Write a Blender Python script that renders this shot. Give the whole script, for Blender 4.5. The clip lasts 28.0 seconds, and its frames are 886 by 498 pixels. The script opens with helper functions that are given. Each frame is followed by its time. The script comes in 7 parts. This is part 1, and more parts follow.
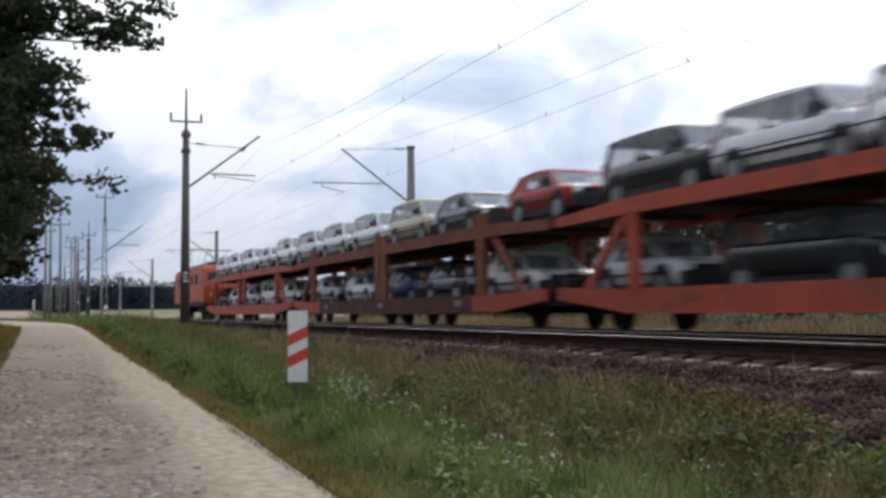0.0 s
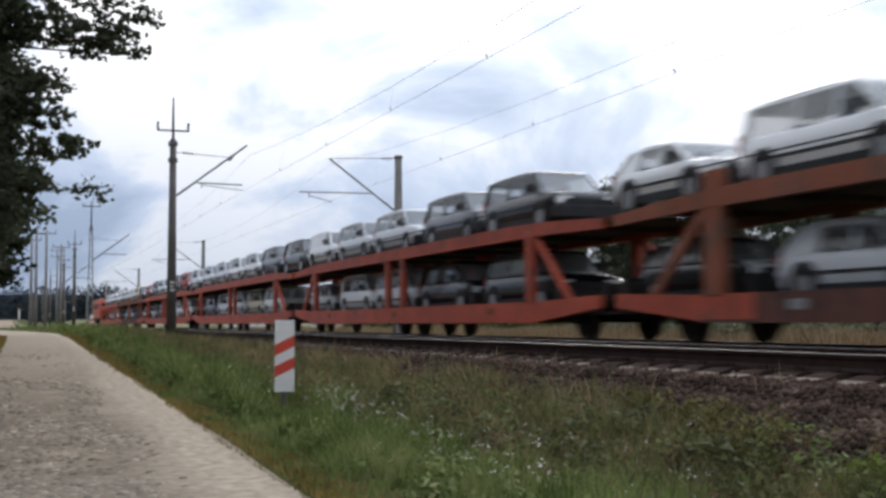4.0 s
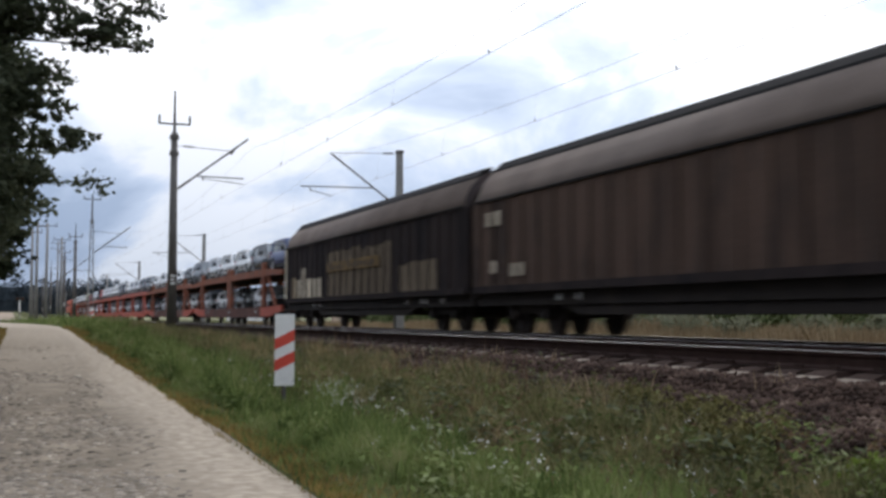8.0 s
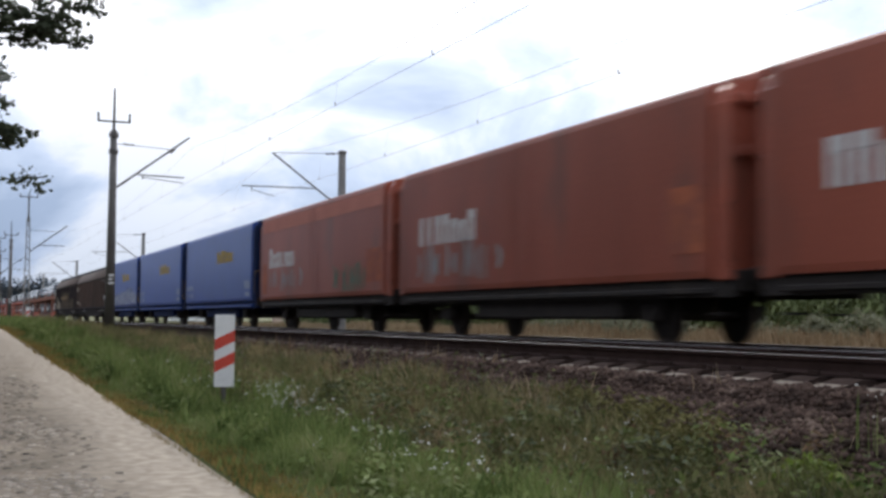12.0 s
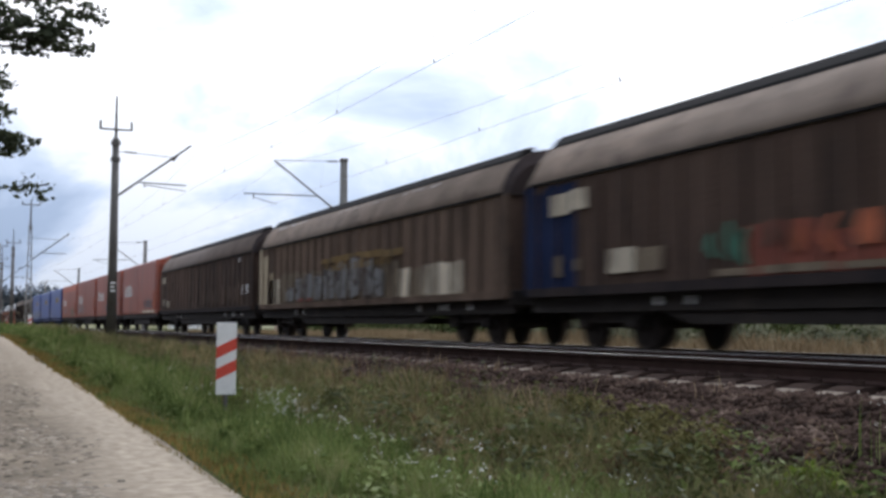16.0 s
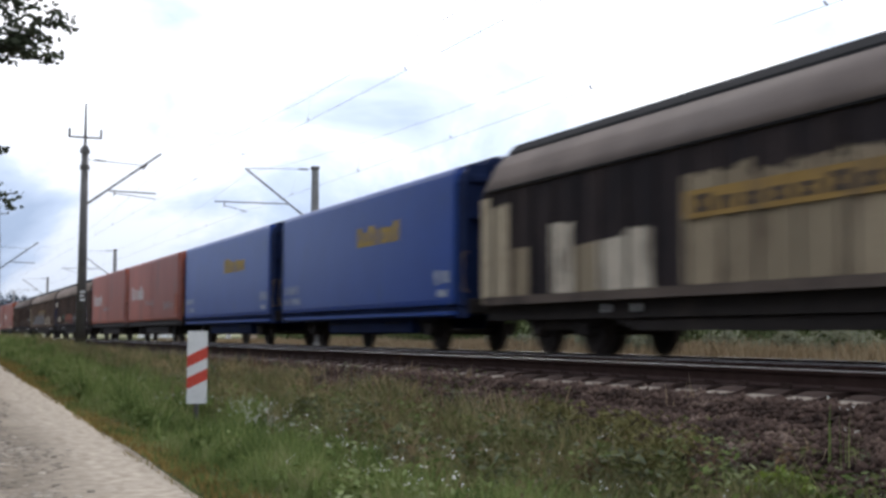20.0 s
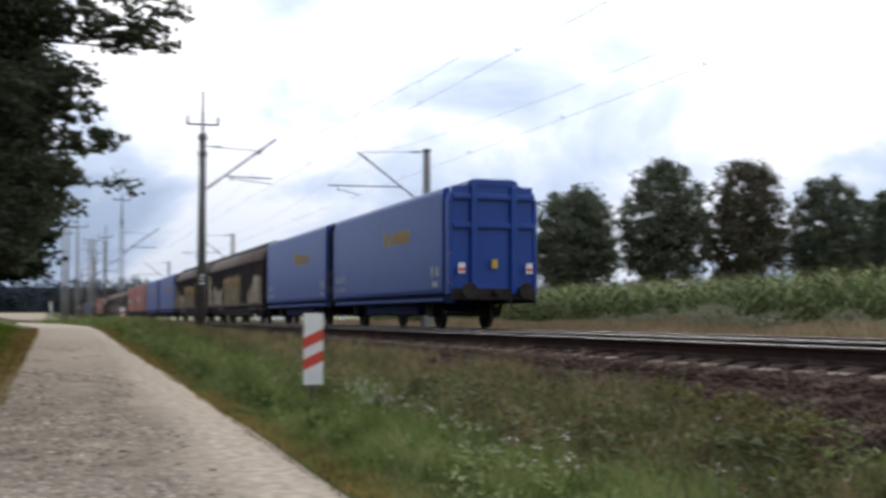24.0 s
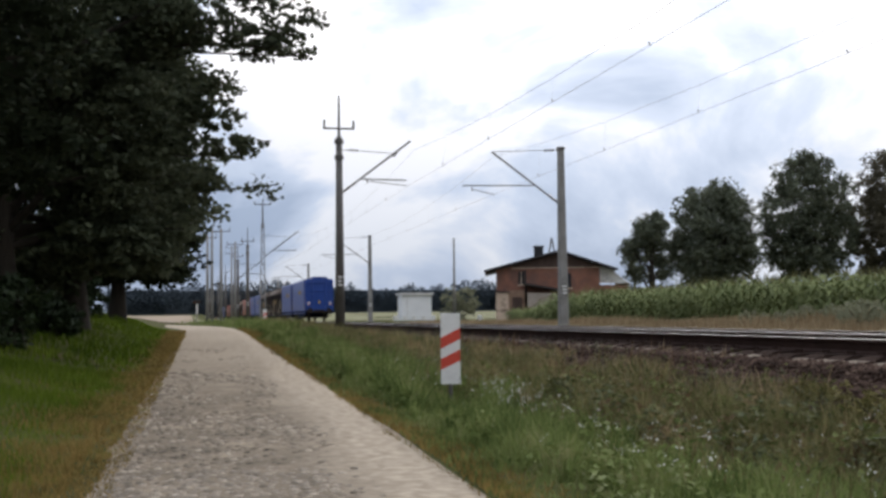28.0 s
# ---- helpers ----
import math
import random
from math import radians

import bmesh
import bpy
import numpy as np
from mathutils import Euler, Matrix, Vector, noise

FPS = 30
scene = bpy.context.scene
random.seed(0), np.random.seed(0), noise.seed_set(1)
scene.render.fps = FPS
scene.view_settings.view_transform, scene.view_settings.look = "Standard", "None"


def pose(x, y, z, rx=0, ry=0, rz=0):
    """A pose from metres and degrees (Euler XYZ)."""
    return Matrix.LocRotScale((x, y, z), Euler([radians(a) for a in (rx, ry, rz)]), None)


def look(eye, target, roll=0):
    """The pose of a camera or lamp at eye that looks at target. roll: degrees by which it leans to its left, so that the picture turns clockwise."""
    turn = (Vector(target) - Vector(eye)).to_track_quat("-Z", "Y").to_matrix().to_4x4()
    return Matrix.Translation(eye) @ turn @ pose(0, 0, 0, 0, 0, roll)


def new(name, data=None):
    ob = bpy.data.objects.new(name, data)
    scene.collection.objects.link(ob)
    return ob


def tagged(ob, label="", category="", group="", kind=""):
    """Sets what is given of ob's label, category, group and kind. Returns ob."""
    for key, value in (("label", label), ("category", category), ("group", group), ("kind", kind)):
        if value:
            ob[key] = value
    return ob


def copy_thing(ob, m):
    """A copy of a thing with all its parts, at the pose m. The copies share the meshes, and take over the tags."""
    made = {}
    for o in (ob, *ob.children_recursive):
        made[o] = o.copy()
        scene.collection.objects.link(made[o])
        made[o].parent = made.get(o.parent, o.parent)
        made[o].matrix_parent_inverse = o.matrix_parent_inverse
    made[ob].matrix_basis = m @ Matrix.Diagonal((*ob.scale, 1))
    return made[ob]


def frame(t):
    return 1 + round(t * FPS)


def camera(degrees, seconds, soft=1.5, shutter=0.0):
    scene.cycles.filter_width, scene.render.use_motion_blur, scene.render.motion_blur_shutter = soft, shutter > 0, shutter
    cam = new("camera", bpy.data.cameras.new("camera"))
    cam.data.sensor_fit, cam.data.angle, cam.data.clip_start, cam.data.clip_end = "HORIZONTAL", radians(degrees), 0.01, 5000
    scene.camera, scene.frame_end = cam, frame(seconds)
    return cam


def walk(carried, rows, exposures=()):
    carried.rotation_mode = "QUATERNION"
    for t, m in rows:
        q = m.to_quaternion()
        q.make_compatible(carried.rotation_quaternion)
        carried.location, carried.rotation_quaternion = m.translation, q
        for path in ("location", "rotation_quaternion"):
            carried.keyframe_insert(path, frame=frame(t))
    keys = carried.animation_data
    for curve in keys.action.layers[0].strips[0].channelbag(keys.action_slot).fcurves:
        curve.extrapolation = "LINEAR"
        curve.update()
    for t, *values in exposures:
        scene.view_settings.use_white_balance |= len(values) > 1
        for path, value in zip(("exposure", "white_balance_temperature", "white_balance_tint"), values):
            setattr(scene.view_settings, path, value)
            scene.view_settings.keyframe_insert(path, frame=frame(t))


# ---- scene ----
EYE = (0.0, 0.0, 1.45)
cam = camera(40.94, 28.0, soft=3.1, shutter=0.6)
# seconds, yaw, pitch, roll
TURNS = [
    (0, -19.38, 3.08, 0.28), (0.5, -19.54, 3.43, 0.52), (1, -19.24, 3.58, 0.60), (1.5, -19.62, 3.71, 0.33),
    (2, -20.31, 3.66, 0.35), (2.5, -20.74, 3.85, -0.03), (3, -20.79, 3.67, 0.38), (3.5, -20.15, 3.66, 0.41),
    (5.5, -19.85, 3.05, -0.01), (6, -19.38, 3.28, 0.17), (6.5, -19.27, 3.38, 0.16), (7, -19.43, 3.26, 0.34),
    (7.5, -19.50, 3.21, 0.11), (8, -19.99, 3.31, -0.17), (8.5, -20.70, 3.64, -0.32), (9, -21.37, 3.69, -0.37),
    (9.5, -21.79, 3.68, -0.32), (10, -21.95, 3.72, -0.40), (10.5, -22.25, 3.79, -0.20), (11, -22.71, 3.57, -0.24),
    (11.5, -22.90, 3.45, -0.36), (13.5, -22.26, 3.29, -0.63), (14, -22.50, 3.57, -0.33), (14.5, -22.84, 3.46, -0.36),
    (15, -22.89, 3.24, -0.51), (15.5, -22.92, 3.49, -0.45), (16, -22.71, 3.75, -0.38), (16.5, -22.97, 3.71, -0.51),
    (17, -23.29, 3.67, -0.27), (17.5, -23.52, 3.76, -0.43), (18, -23.61, 3.73, -0.31), (18.5, -23.74, 3.73, -0.36),
    (19, -23.73, 3.84, -0.28), (19.5, -23.75, 4.09, -0.18), (20, -24.06, 4.12, -0.10), (20.5, -24.48, 3.81, -0.35),
    (21, -24.75, 3.51, -0.79), (21.5, -24.91, 3.26, -0.70), (23.5, -22.63, 3.06, -0.43), (24, -18.63, 3.23, 0.12),
    (24.5, -14.28, 3.76, 0.29), (25, -12.85, 4.26, 0.10), (25.5, -12.19, 4.16, 0.26), (26, -11.71, 3.90, 0.54),
    (26.5, -11.75, 3.57, 0.50), (27, -11.97, 3.36, 0.47), (27.5, -12.15, 3.31, 0.67), (28, -12.07, 3.24, 0.67),
]
# the aperture opens a little while the dark wagons pass
LIGHT = [(0, -0.04, 6330, 12), (6, -0.02, 6280, 12), (9, 0.03, 6220, 12), (14, 0.11, 6180, 12.5), (21, 0.26, 6180, 12.5), (25, 0.07, 6420, 12.5), (28, -0.01, 6500, 12.5)]
walk(cam, [(t, pose(*EYE, 90 + p, r, y)) for t, y, p, r in TURNS], LIGHT)

# ---- light: an overcast day, brightest beyond the tracks ----
world = bpy.data.worlds.new("overcast_sky")
scene.world = world
world.use_nodes = True


def sky_nodes():
    nt = world.node_tree
    nt.nodes.clear()
    N, L = nt.nodes.new, nt.links.new
    out, bg = N("ShaderNodeOutputWorld"), N("ShaderNodeBackground")
    sky = N("ShaderNodeTexSky")
    sky.sky_type, sky.sun_disc = "NISHITA", False
    sky.sun_elevation, sky.sun_rotation = radians(31), radians(29)
    dim = N("ShaderNodeMix")
    dim.data_type, dim.blend_type = "RGBA", "MULTIPLY"
    dim.inputs[0].default_value = 1
    dim.inputs[7].default_value = (0.10, 0.10, 0.10, 1)
    tc, mp = N("ShaderNodeTexCoord"), N("ShaderNodeMapping")
    mp.inputs["Scale"].default_value = (1.0, 1.0, 1.7)
    mp.inputs["Location"].default_value = CLOUD_SHIFT
    n1, n2 = N("ShaderNodeTexNoise"), N("ShaderNodeTexNoise")
    n1.inputs["Scale"].default_value, n1.inputs["Detail"].default_value = 5.2, 8
    n1.inputs["Roughness"].default_value, n1.inputs["Distortion"].default_value = 0.55, 0.35
    n2.inputs["Scale"].default_value, n2.inputs["Detail"].default_value = 0.9, 3
    ramp = N("ShaderNodeValToRGB")
    e = ramp.color_ramp.elements
    e[0].position, e[0].color = 0.46, (0.50, 0.585, 0.715, 1)
    e[1].position, e[1].color = 0.60, (1.10, 1.08, 1.06, 1)
    mid = e.new(0.54)
    mid.color = (0.74, 0.81, 0.915, 1)
    add = N("ShaderNodeMath")
    add.operation = "MULTIPLY_ADD"
    add.inputs[1].default_value = 0.35
    mix = N("ShaderNodeMix")
    mix.data_type = "RGBA"
    mix.inputs[0].default_value = 0.93
    L(tc.outputs["Generated"], mp.inputs["Vector"])
    L(mp.outputs[0], n1.inputs["Vector"])
    L(mp.outputs[0], n2.inputs["Vector"])
    L(n2.outputs[0], add.inputs[0])
    sc = N("ShaderNodeMath")
    sc.operation = "MULTIPLY"
    sc.inputs[1].default_value = 0.72
    L(n1.outputs[0], sc.inputs[0])
    L(sc.outputs[0], add.inputs[2])
    L(add.outputs[0], ramp.inputs[0])
    L(sky.outputs[0], dim.inputs[6])
    L(dim.outputs[2], mix.inputs[6])
    L(ramp.outputs[0], mix.inputs[7])
    # cloud is brightest towards the hidden sun and greyer on the opposite side
    dot, mr = N("ShaderNodeVectorMath"), N("ShaderNodeMapRange")
    dot.operation = "DOT_PRODUCT"
    nrm = N("ShaderNodeVectorMath")
    nrm.operation = "NORMALIZE"
    L(tc.outputs["Generated"], nrm.inputs[0])
    L(nrm.outputs[0], dot.inputs[0])
    dot.inputs[1].default_value = Vector(SUN_WAY).normalized()
    L(dot.outputs["Value"], mr.inputs[0])
    mr.inputs[1].default_value, mr.inputs[2].default_value = 0.45, 0.97
    mr.inputs[3].default_value, mr.inputs[4].default_value = 0.74, 1.12
    # an overcast sky is brighter overhead, bluer and dimmer at the horizon
    sep, up, hz, tint = N("ShaderNodeSeparateXYZ"), N("ShaderNodeMapRange"), N("ShaderNodeMapRange"), N("ShaderNodeMix")
    L(nrm.outputs[0], sep.inputs[0])
    L(sep.outputs[2], up.inputs[0])
    L(sep.outputs[2], hz.inputs[0])
    up.inputs[1].default_value, up.inputs[2].default_value = 0.0, 1.0
    up.inputs[3].default_value, up.inputs[4].default_value = 0.90, 2.15
    hz.inputs[1].default_value, hz.inputs[2].default_value = 0.0, 0.27
    tint.data_type, tint.blend_type = "RGBA", "MULTIPLY"
    shade = N("ShaderNodeValToRGB")
    shade.color_ramp.elements[0].color, shade.color_ramp.elements[1].color = (0.57, 0.65, 0.775, 1), (1, 1, 1, 1)
    L(hz.outputs[0], shade.inputs[0])
    tint.inputs[0].default_value = 1
    L(mix.outputs[2], tint.inputs[6])
    L(shade.outputs[0], tint.inputs[7])
    both = N("ShaderNodeMath")
    both.operation = "MULTIPLY"
    L(mr.outputs[0], both.inputs[0])
    L(up.outputs[0], both.inputs[1])
    L(tint.outputs[2], bg.inputs[0])
    L(both.outputs[0], bg.inputs[1])
    L(bg.outputs[0], out.inputs[0])


CLOUD_SHIFT = (0.3, 0.1, 0.0)
SUN_WAY = (0.42, 0.75, 0.52)
sky_nodes()
sun_data = bpy.data.lights.new("sun", "SUN")
sun_data.energy, sun_data.angle, sun_data.color = 0.9, radians(20), (1.0, 0.93, 0.82)
sun = new("sun", sun_data)
sun.matrix_world = look(Vector(SUN_WAY) * 200, (0, 0, 0))

# ---- materials ----
def mat(name, color, rough=0.8, metal=0.0, vary=0.25, scale=3.0, fine=40.0, bump=0.2, spots=None, spot_at=0.6, spot_scale=1.5,
        random_tint=0.0, spec=0.35, streak=0.0, bump_dist=0.01):
    """A surface with variation at two scales, fine relief and, if wanted, stains of a second colour."""
    m = bpy.data.materials.new(name)
    m.use_nodes = True
    nt = m.node_tree
    N, L = nt.nodes.new, nt.links.new
    b = nt.nodes["Principled BSDF"]
    b.inputs["Roughness"].default_value, b.inputs["Metallic"].default_value = rough, metal
    b.inputs["Specular IOR Level"].default_value = spec
    tc = N("ShaderNodeTexCoord")
    src = tc.outputs["Object"]
    if streak:
        mp = N("ShaderNodeMapping")
        mp.inputs["Scale"].default_value = (1, 1, streak)
        L(src, mp.inputs["Vector"])
        src = mp.outputs[0]
    n1, n2 = N("ShaderNodeTexNoise"), N("ShaderNodeTexNoise")
    n1.inputs["Scale"].default_value, n1.inputs["Detail"].default_value = scale, 5
    n2.inputs["Scale"].default_value, n2.inputs["Detail"].default_value = fine, 4
    L(src, n1.inputs["Vector"])
    L(tc.outputs["Object"], n2.inputs["Vector"])
    s = N("ShaderNodeMath")
    s.operation = "MULTIPLY_ADD"
    s.inputs[1].default_value = 0.5
    L(n2.outputs[0], s.inputs[0])
    h = N("ShaderNodeMath")
    h.operation = "MULTIPLY"
    h.inputs[1].default_value = 0.75
    L(n1.outputs[0], h.inputs[0])
    L(h.outputs[0], s.inputs[2])
    ramp = N("ShaderNodeValToRGB")
    e = ramp.color_ramp.elements
    e[0].position, e[1].position = 0.42, 0.82
    e[0].color = (*[c * (1 - vary) for c in color], 1)
    e[1].color = (*[min(1, c * (1 + vary)) for c in color], 1)
    L(s.outputs[0], ramp.inputs[0])
    col = ramp.outputs[0]
    if spots:
        n3, r3, mx = N("ShaderNodeTexNoise"), N("ShaderNodeValToRGB"), N("ShaderNodeMix")
        n3.inputs["Scale"].default_value, n3.inputs["Detail"].default_value = spot_scale, 6
        n3.inputs["Roughness"].default_value = 0.65
        L(src, n3.inputs["Vector"])
        r3.color_ramp.elements[0].position, r3.color_ramp.elements[1].position = spot_at - 0.06, spot_at + 0.08
        L(n3.outputs[0], r3.inputs[0])
        mx.data_type = "RGBA"
        mx.inputs[7].default_value = (*spots, 1)
        L(r3.outputs[0], mx.inputs[0])
        L(col, mx.inputs[6])
        col = mx.outputs[2]
    if random_tint:
        oi, hs, mr = N("ShaderNodeObjectInfo"), N("ShaderNodeHueSaturation"), N("ShaderNodeMapRange")
        L(oi.outputs["Random"], mr.inputs[0])
        mr.inputs[3].default_value, mr.inputs[4].default_value = 1 - random_tint, 1 + random_tint
        L(mr.outputs[0], hs.inputs["Value"])
        L(col, hs.inputs["Color"])
        col = hs.outputs[0]
    L(col, b.inputs["Base Color"])
    if bump:
        bp = N("ShaderNodeBump")
        bp.inputs["Strength"].default_value, bp.inputs["Distance"].default_value = bump, bump_dist
        L(s.outputs[0], bp.inputs["Height"])
        L(bp.outputs[0], b.inputs["Normal"])
    return m


def island_mat(name, dark, light, rough=0.7, spec=0.3, through_light=0.0, third=None, patch=0.6, mottle=1.5):
    """A surface whose many small pieces each take their own shade between two colours."""
    m = bpy.data.materials.new(name)
    m.use_nodes = True
    nt = m.node_tree
    N, L = nt.nodes.new, nt.links.new
    b = nt.nodes["Principled BSDF"]
    b.inputs["Roughness"].default_value, b.inputs["Specular IOR Level"].default_value = rough, spec
    g, r = N("ShaderNodeNewGeometry"), N("ShaderNodeValToRGB")
    r.color_ramp.elements[0].color, r.color_ramp.elements[1].color = (*dark, 1), (*light, 1)
    if third:
        r.color_ramp.elements[1].position = 0.68
        r.color_ramp.elements.new(0.95).color = (*third, 1)
    tc, n1, a = N("ShaderNodeTexCoord"), N("ShaderNodeTexNoise"), N("ShaderNodeMath")
    n1.inputs["Scale"].default_value, n1.inputs["Detail"].default_value = patch, 3
    L(tc.outputs["Object"], n1.inputs["Vector"])
    a.operation = "MULTIPLY_ADD"
    a.inputs[1].default_value = 0.5
    L(g.outputs["Random Per Island"], a.inputs[0])
    sub = N("ShaderNodeMath")
    sub.operation = "MULTIPLY_ADD"
    sub.inputs[1].default_value, sub.inputs[2].default_value = mottle, 0.25 - mottle / 2
    L(n1.outputs[0], sub.inputs[0])
    L(sub.outputs[0], a.inputs[2])
    L(a.outputs[0], r.inputs[0])
    L(r.outputs[0], b.inputs["Base Color"])
    if through_light:
        out = nt.nodes["Material Output"]
        tr, ms = N("ShaderNodeBsdfTranslucent"), N("ShaderNodeMixShader")
        ms.inputs[0].default_value = through_light
        L(r.outputs[0], tr.inputs[0])
        L(b.outputs[0], ms.inputs[1])
        L(tr.outputs[0], ms.inputs[2])
        L(ms.outputs[0], out.inputs[0])
    return m


def glass_mat(name, tint, alpha=0.5, spec=0.6, rough=0.04):
    m = bpy.data.materials.new(name)
    m.use_nodes = True
    b = m.node_tree.nodes["Principled BSDF"]
    b.inputs["Base Color"].default_value = (*tint, 1)
    b.inputs["Roughness"].default_value = rough
    b.inputs["Specular IOR Level"].default_value = spec
    b.inputs["Alpha"].default_value = alpha
    return m


M_GROUND = mat("meadow_soil", (0.070, 0.075, 0.025), 1.0, spec=0.05, vary=0.4, scale=0.5, fine=9, bump=0.5, spots=(0.095, 0.075, 0.036), spot_at=0.56, spot_scale=0.35)


def lane_mat():
    """Worn cobbled lane: dark earth between the stones, pale sand drifted over the trodden right side and both edges."""
    m = mat("lane_earth", (0.190, 0.153, 0.112), 1.0, spec=0.06, vary=0.38, scale=1.6, fine=34, bump=0.7, spots=(0.34, 0.275, 0.200), spot_at=0.57, spot_scale=1.1)
    nt = m.node_tree
    N, L = nt.nodes.new, nt.links.new
    b = nt.nodes["Principled BSDF"]
    earth = b.inputs["Base Color"].links[0].from_socket
    uv, sep, n1, n2 = N("ShaderNodeUVMap"), N("ShaderNodeSeparateXYZ"), N("ShaderNodeTexNoise"), N("ShaderNodeTexNoise")
    uv.uv_map = "lane"
    L(uv.outputs[0], sep.inputs[0])
    L(uv.outputs[0], n1.inputs["Vector"])
    L(uv.outputs[0], n2.inputs["Vector"])
    n1.inputs["Scale"].default_value, n1.inputs["Detail"].default_value, n1.inputs["Roughness"].default_value = 0.9, 7, 0.7
    n2.inputs["Scale"].default_value, n2.inputs["Detail"].default_value = 26, 3
    add, ramp, mx, sand = N("ShaderNodeMath"), N("ShaderNodeValToRGB"), N("ShaderNodeMix"), N("ShaderNodeValToRGB")
    add.operation = "MULTIPLY_ADD"
    add.inputs[1].default_value = 0.46
    L(n1.outputs[0], add.inputs[0])
    L(sep.outputs[0], add.inputs[2])
    e = ramp.color_ramp.elements
    e[0].position, e[0].color = 0.18, (0.7, 0.7, 0.7, 1)
    e[1].position, e[1].color = 0.36, (0.08, 0.08, 0.08, 1)
    for p, c in ((0.78, 0.14), (0.92, 0.62), (1.06, 0.95)):
        e.new(min(p, 1)).color = (c, c, c, 1)
    L(add.outputs[0], ramp.inputs[0])
    sand.color_ramp.elements[0].color, sand.color_ramp.elements[1].color = (0.342, 0.280, 0.210, 1), (0.510, 0.424, 0.325, 1)
    sand.color_ramp.elements[0].position, sand.color_ramp.elements[1].position = 0.36, 0.64
    L(n2.outputs[0], sand.inputs[0])
    mx.data_type = "RGBA"
    far, most = N("ShaderNodeMapRange"), N("ShaderNodeMath")
    far.inputs[1].default_value, far.inputs[2].default_value, far.inputs[4].default_value = 4.0, 8.5, 0.8
    L(sep.outputs[1], far.inputs[0])
    most.operation = "MAXIMUM"
    L(ramp.outputs[0], most.inputs[0])
    L(far.outputs[0], most.inputs[1])
    L(most.outputs[0], mx.inputs[0])
    L(earth, mx.inputs[6])
    L(sand.outputs[0], mx.inputs[7])
    L(mx.outputs[2], b.inputs["Base Color"])
    return m


M_PATH = lane_mat()
M_COBBLE = mat("cobble", (0.30, 0.252, 0.198), 0.9, vary=0.3, scale=4, fine=60, bump=0.4, random_tint=0.4, spec=0.15)
M_COBBLES = island_mat("cobbles_far", (0.064, 0.053, 0.042), (0.305, 0.255, 0.197), 0.95, 0.06, third=(0.61, 0.52, 0.41), patch=3.0, mottle=1.2)
M_EDGE = mat("dry_verge", (0.17, 0.125, 0.065), 1.0, vary=0.35, scale=1.5, fine=25, bump=0.6, spots=(0.10, 0.10, 0.04), spot_at=0.55)
M_BALLAST = mat("ballast_bed", (0.054, 0.033, 0.026), 1.0, spec=0.05, vary=0.45, scale=6, fine=22, bump=1.0, bump_dist=0.05)
M_STONES = island_mat("ballast_stones", (0.018, 0.0115, 0.009), (0.084, 0.054, 0.041), 0.95, 0.06, third=(0.180, 0.128, 0.098), patch=2.5)
M_SLEEPER = mat("concrete_sleeper", (0.235, 0.195, 0.155), 0.95, spec=0.08, vary=0.25, scale=5, fine=50, bump=0.4, random_tint=0.2, spots=(0.16, 0.11, 0.08), spot_at=0.6)
M_STAINED = mat("stained_sleeper", (0.042, 0.028, 0.023), 1.0, spec=0.03, vary=0.3, scale=5, fine=50, bump=0.4, random_tint=0.2)
M_RAIL = mat("rail_rust", (0.036, 0.021, 0.017), 0.95, spec=0.1, vary=0.3, scale=4, fine=50, bump=0.2)
M_RAILTOP = mat("rail_polished", (0.72, 0.70, 0.69), 0.36, 0.9, vary=0.12, scale=6, fine=60, bump=0.05)
M_STEEL = mat("mast_steel", (0.13, 0.12, 0.11), 0.7, 0.2, vary=0.25, scale=2, fine=30, bump=0.15, spots=(0.10, 0.065, 0.045), spot_at=0.62)
M_CONCRETE = mat("mast_concrete", (0.27, 0.26, 0.245), 0.9, vary=0.2, scale=2, fine=30, bump=0.3, spots=(0.17, 0.165, 0.155), spot_at=0.58)
M_WIRE = mat("wire_copper", (0.36, 0.36, 0.37), 0.6, 0.4, vary=0.1, bump=0)
M_CERAMIC = mat("insulator_glaze", (0.07, 0.035, 0.02), 0.25, vary=0.1, bump=0, spec=0.5)
M_WHITE = mat("white_paint", (0.78, 0.765, 0.73), 0.6, vary=0.10, scale=4, fine=40, bump=0.1, spots=(0.45, 0.42, 0.37), spot_at=0.66)
M_RED = mat("red_reflective", (0.62, 0.075, 0.045), 0.5, vary=0.12, scale=5, fine=40, bump=0.08, spots=(0.45, 0.09, 0.06), spot_at=0.64)
M_BACKGREY = mat("sign_back", (0.25, 0.25, 0.25), 0.6, 0.3, bump=0.1)

M_BLUE = mat("wagon_blue", (0.018, 0.063, 0.285), 0.31, vary=0.13, scale=0.7, fine=14, bump=0.06, spots=(0.024, 0.064, 0.225), spot_at=0.62, spot_scale=0.8, spec=0.38)
# dark blue; on wagon ends and sole bars it stands in for shade
M_NAVY = mat("wagon_dark_blue", (0.012, 0.020, 0.058), 0.8, vary=0.3, scale=1.2, fine=18, bump=0.1, spec=0.1)
M_PINK = mat("faded_pink_band", (0.50, 0.200, 0.152), 0.8, spec=0.15, vary=0.15, scale=0.8, fine=14, bump=0.05)
M_ORANGE = mat("wagon_red_brown", (0.305, 0.080, 0.047), 0.45, spec=0.30, vary=0.20, scale=0.6, fine=14, bump=0.08, spots=(0.215, 0.074, 0.050), spot_at=0.57, spot_scale=0.9, random_tint=0.12, streak=0.3)
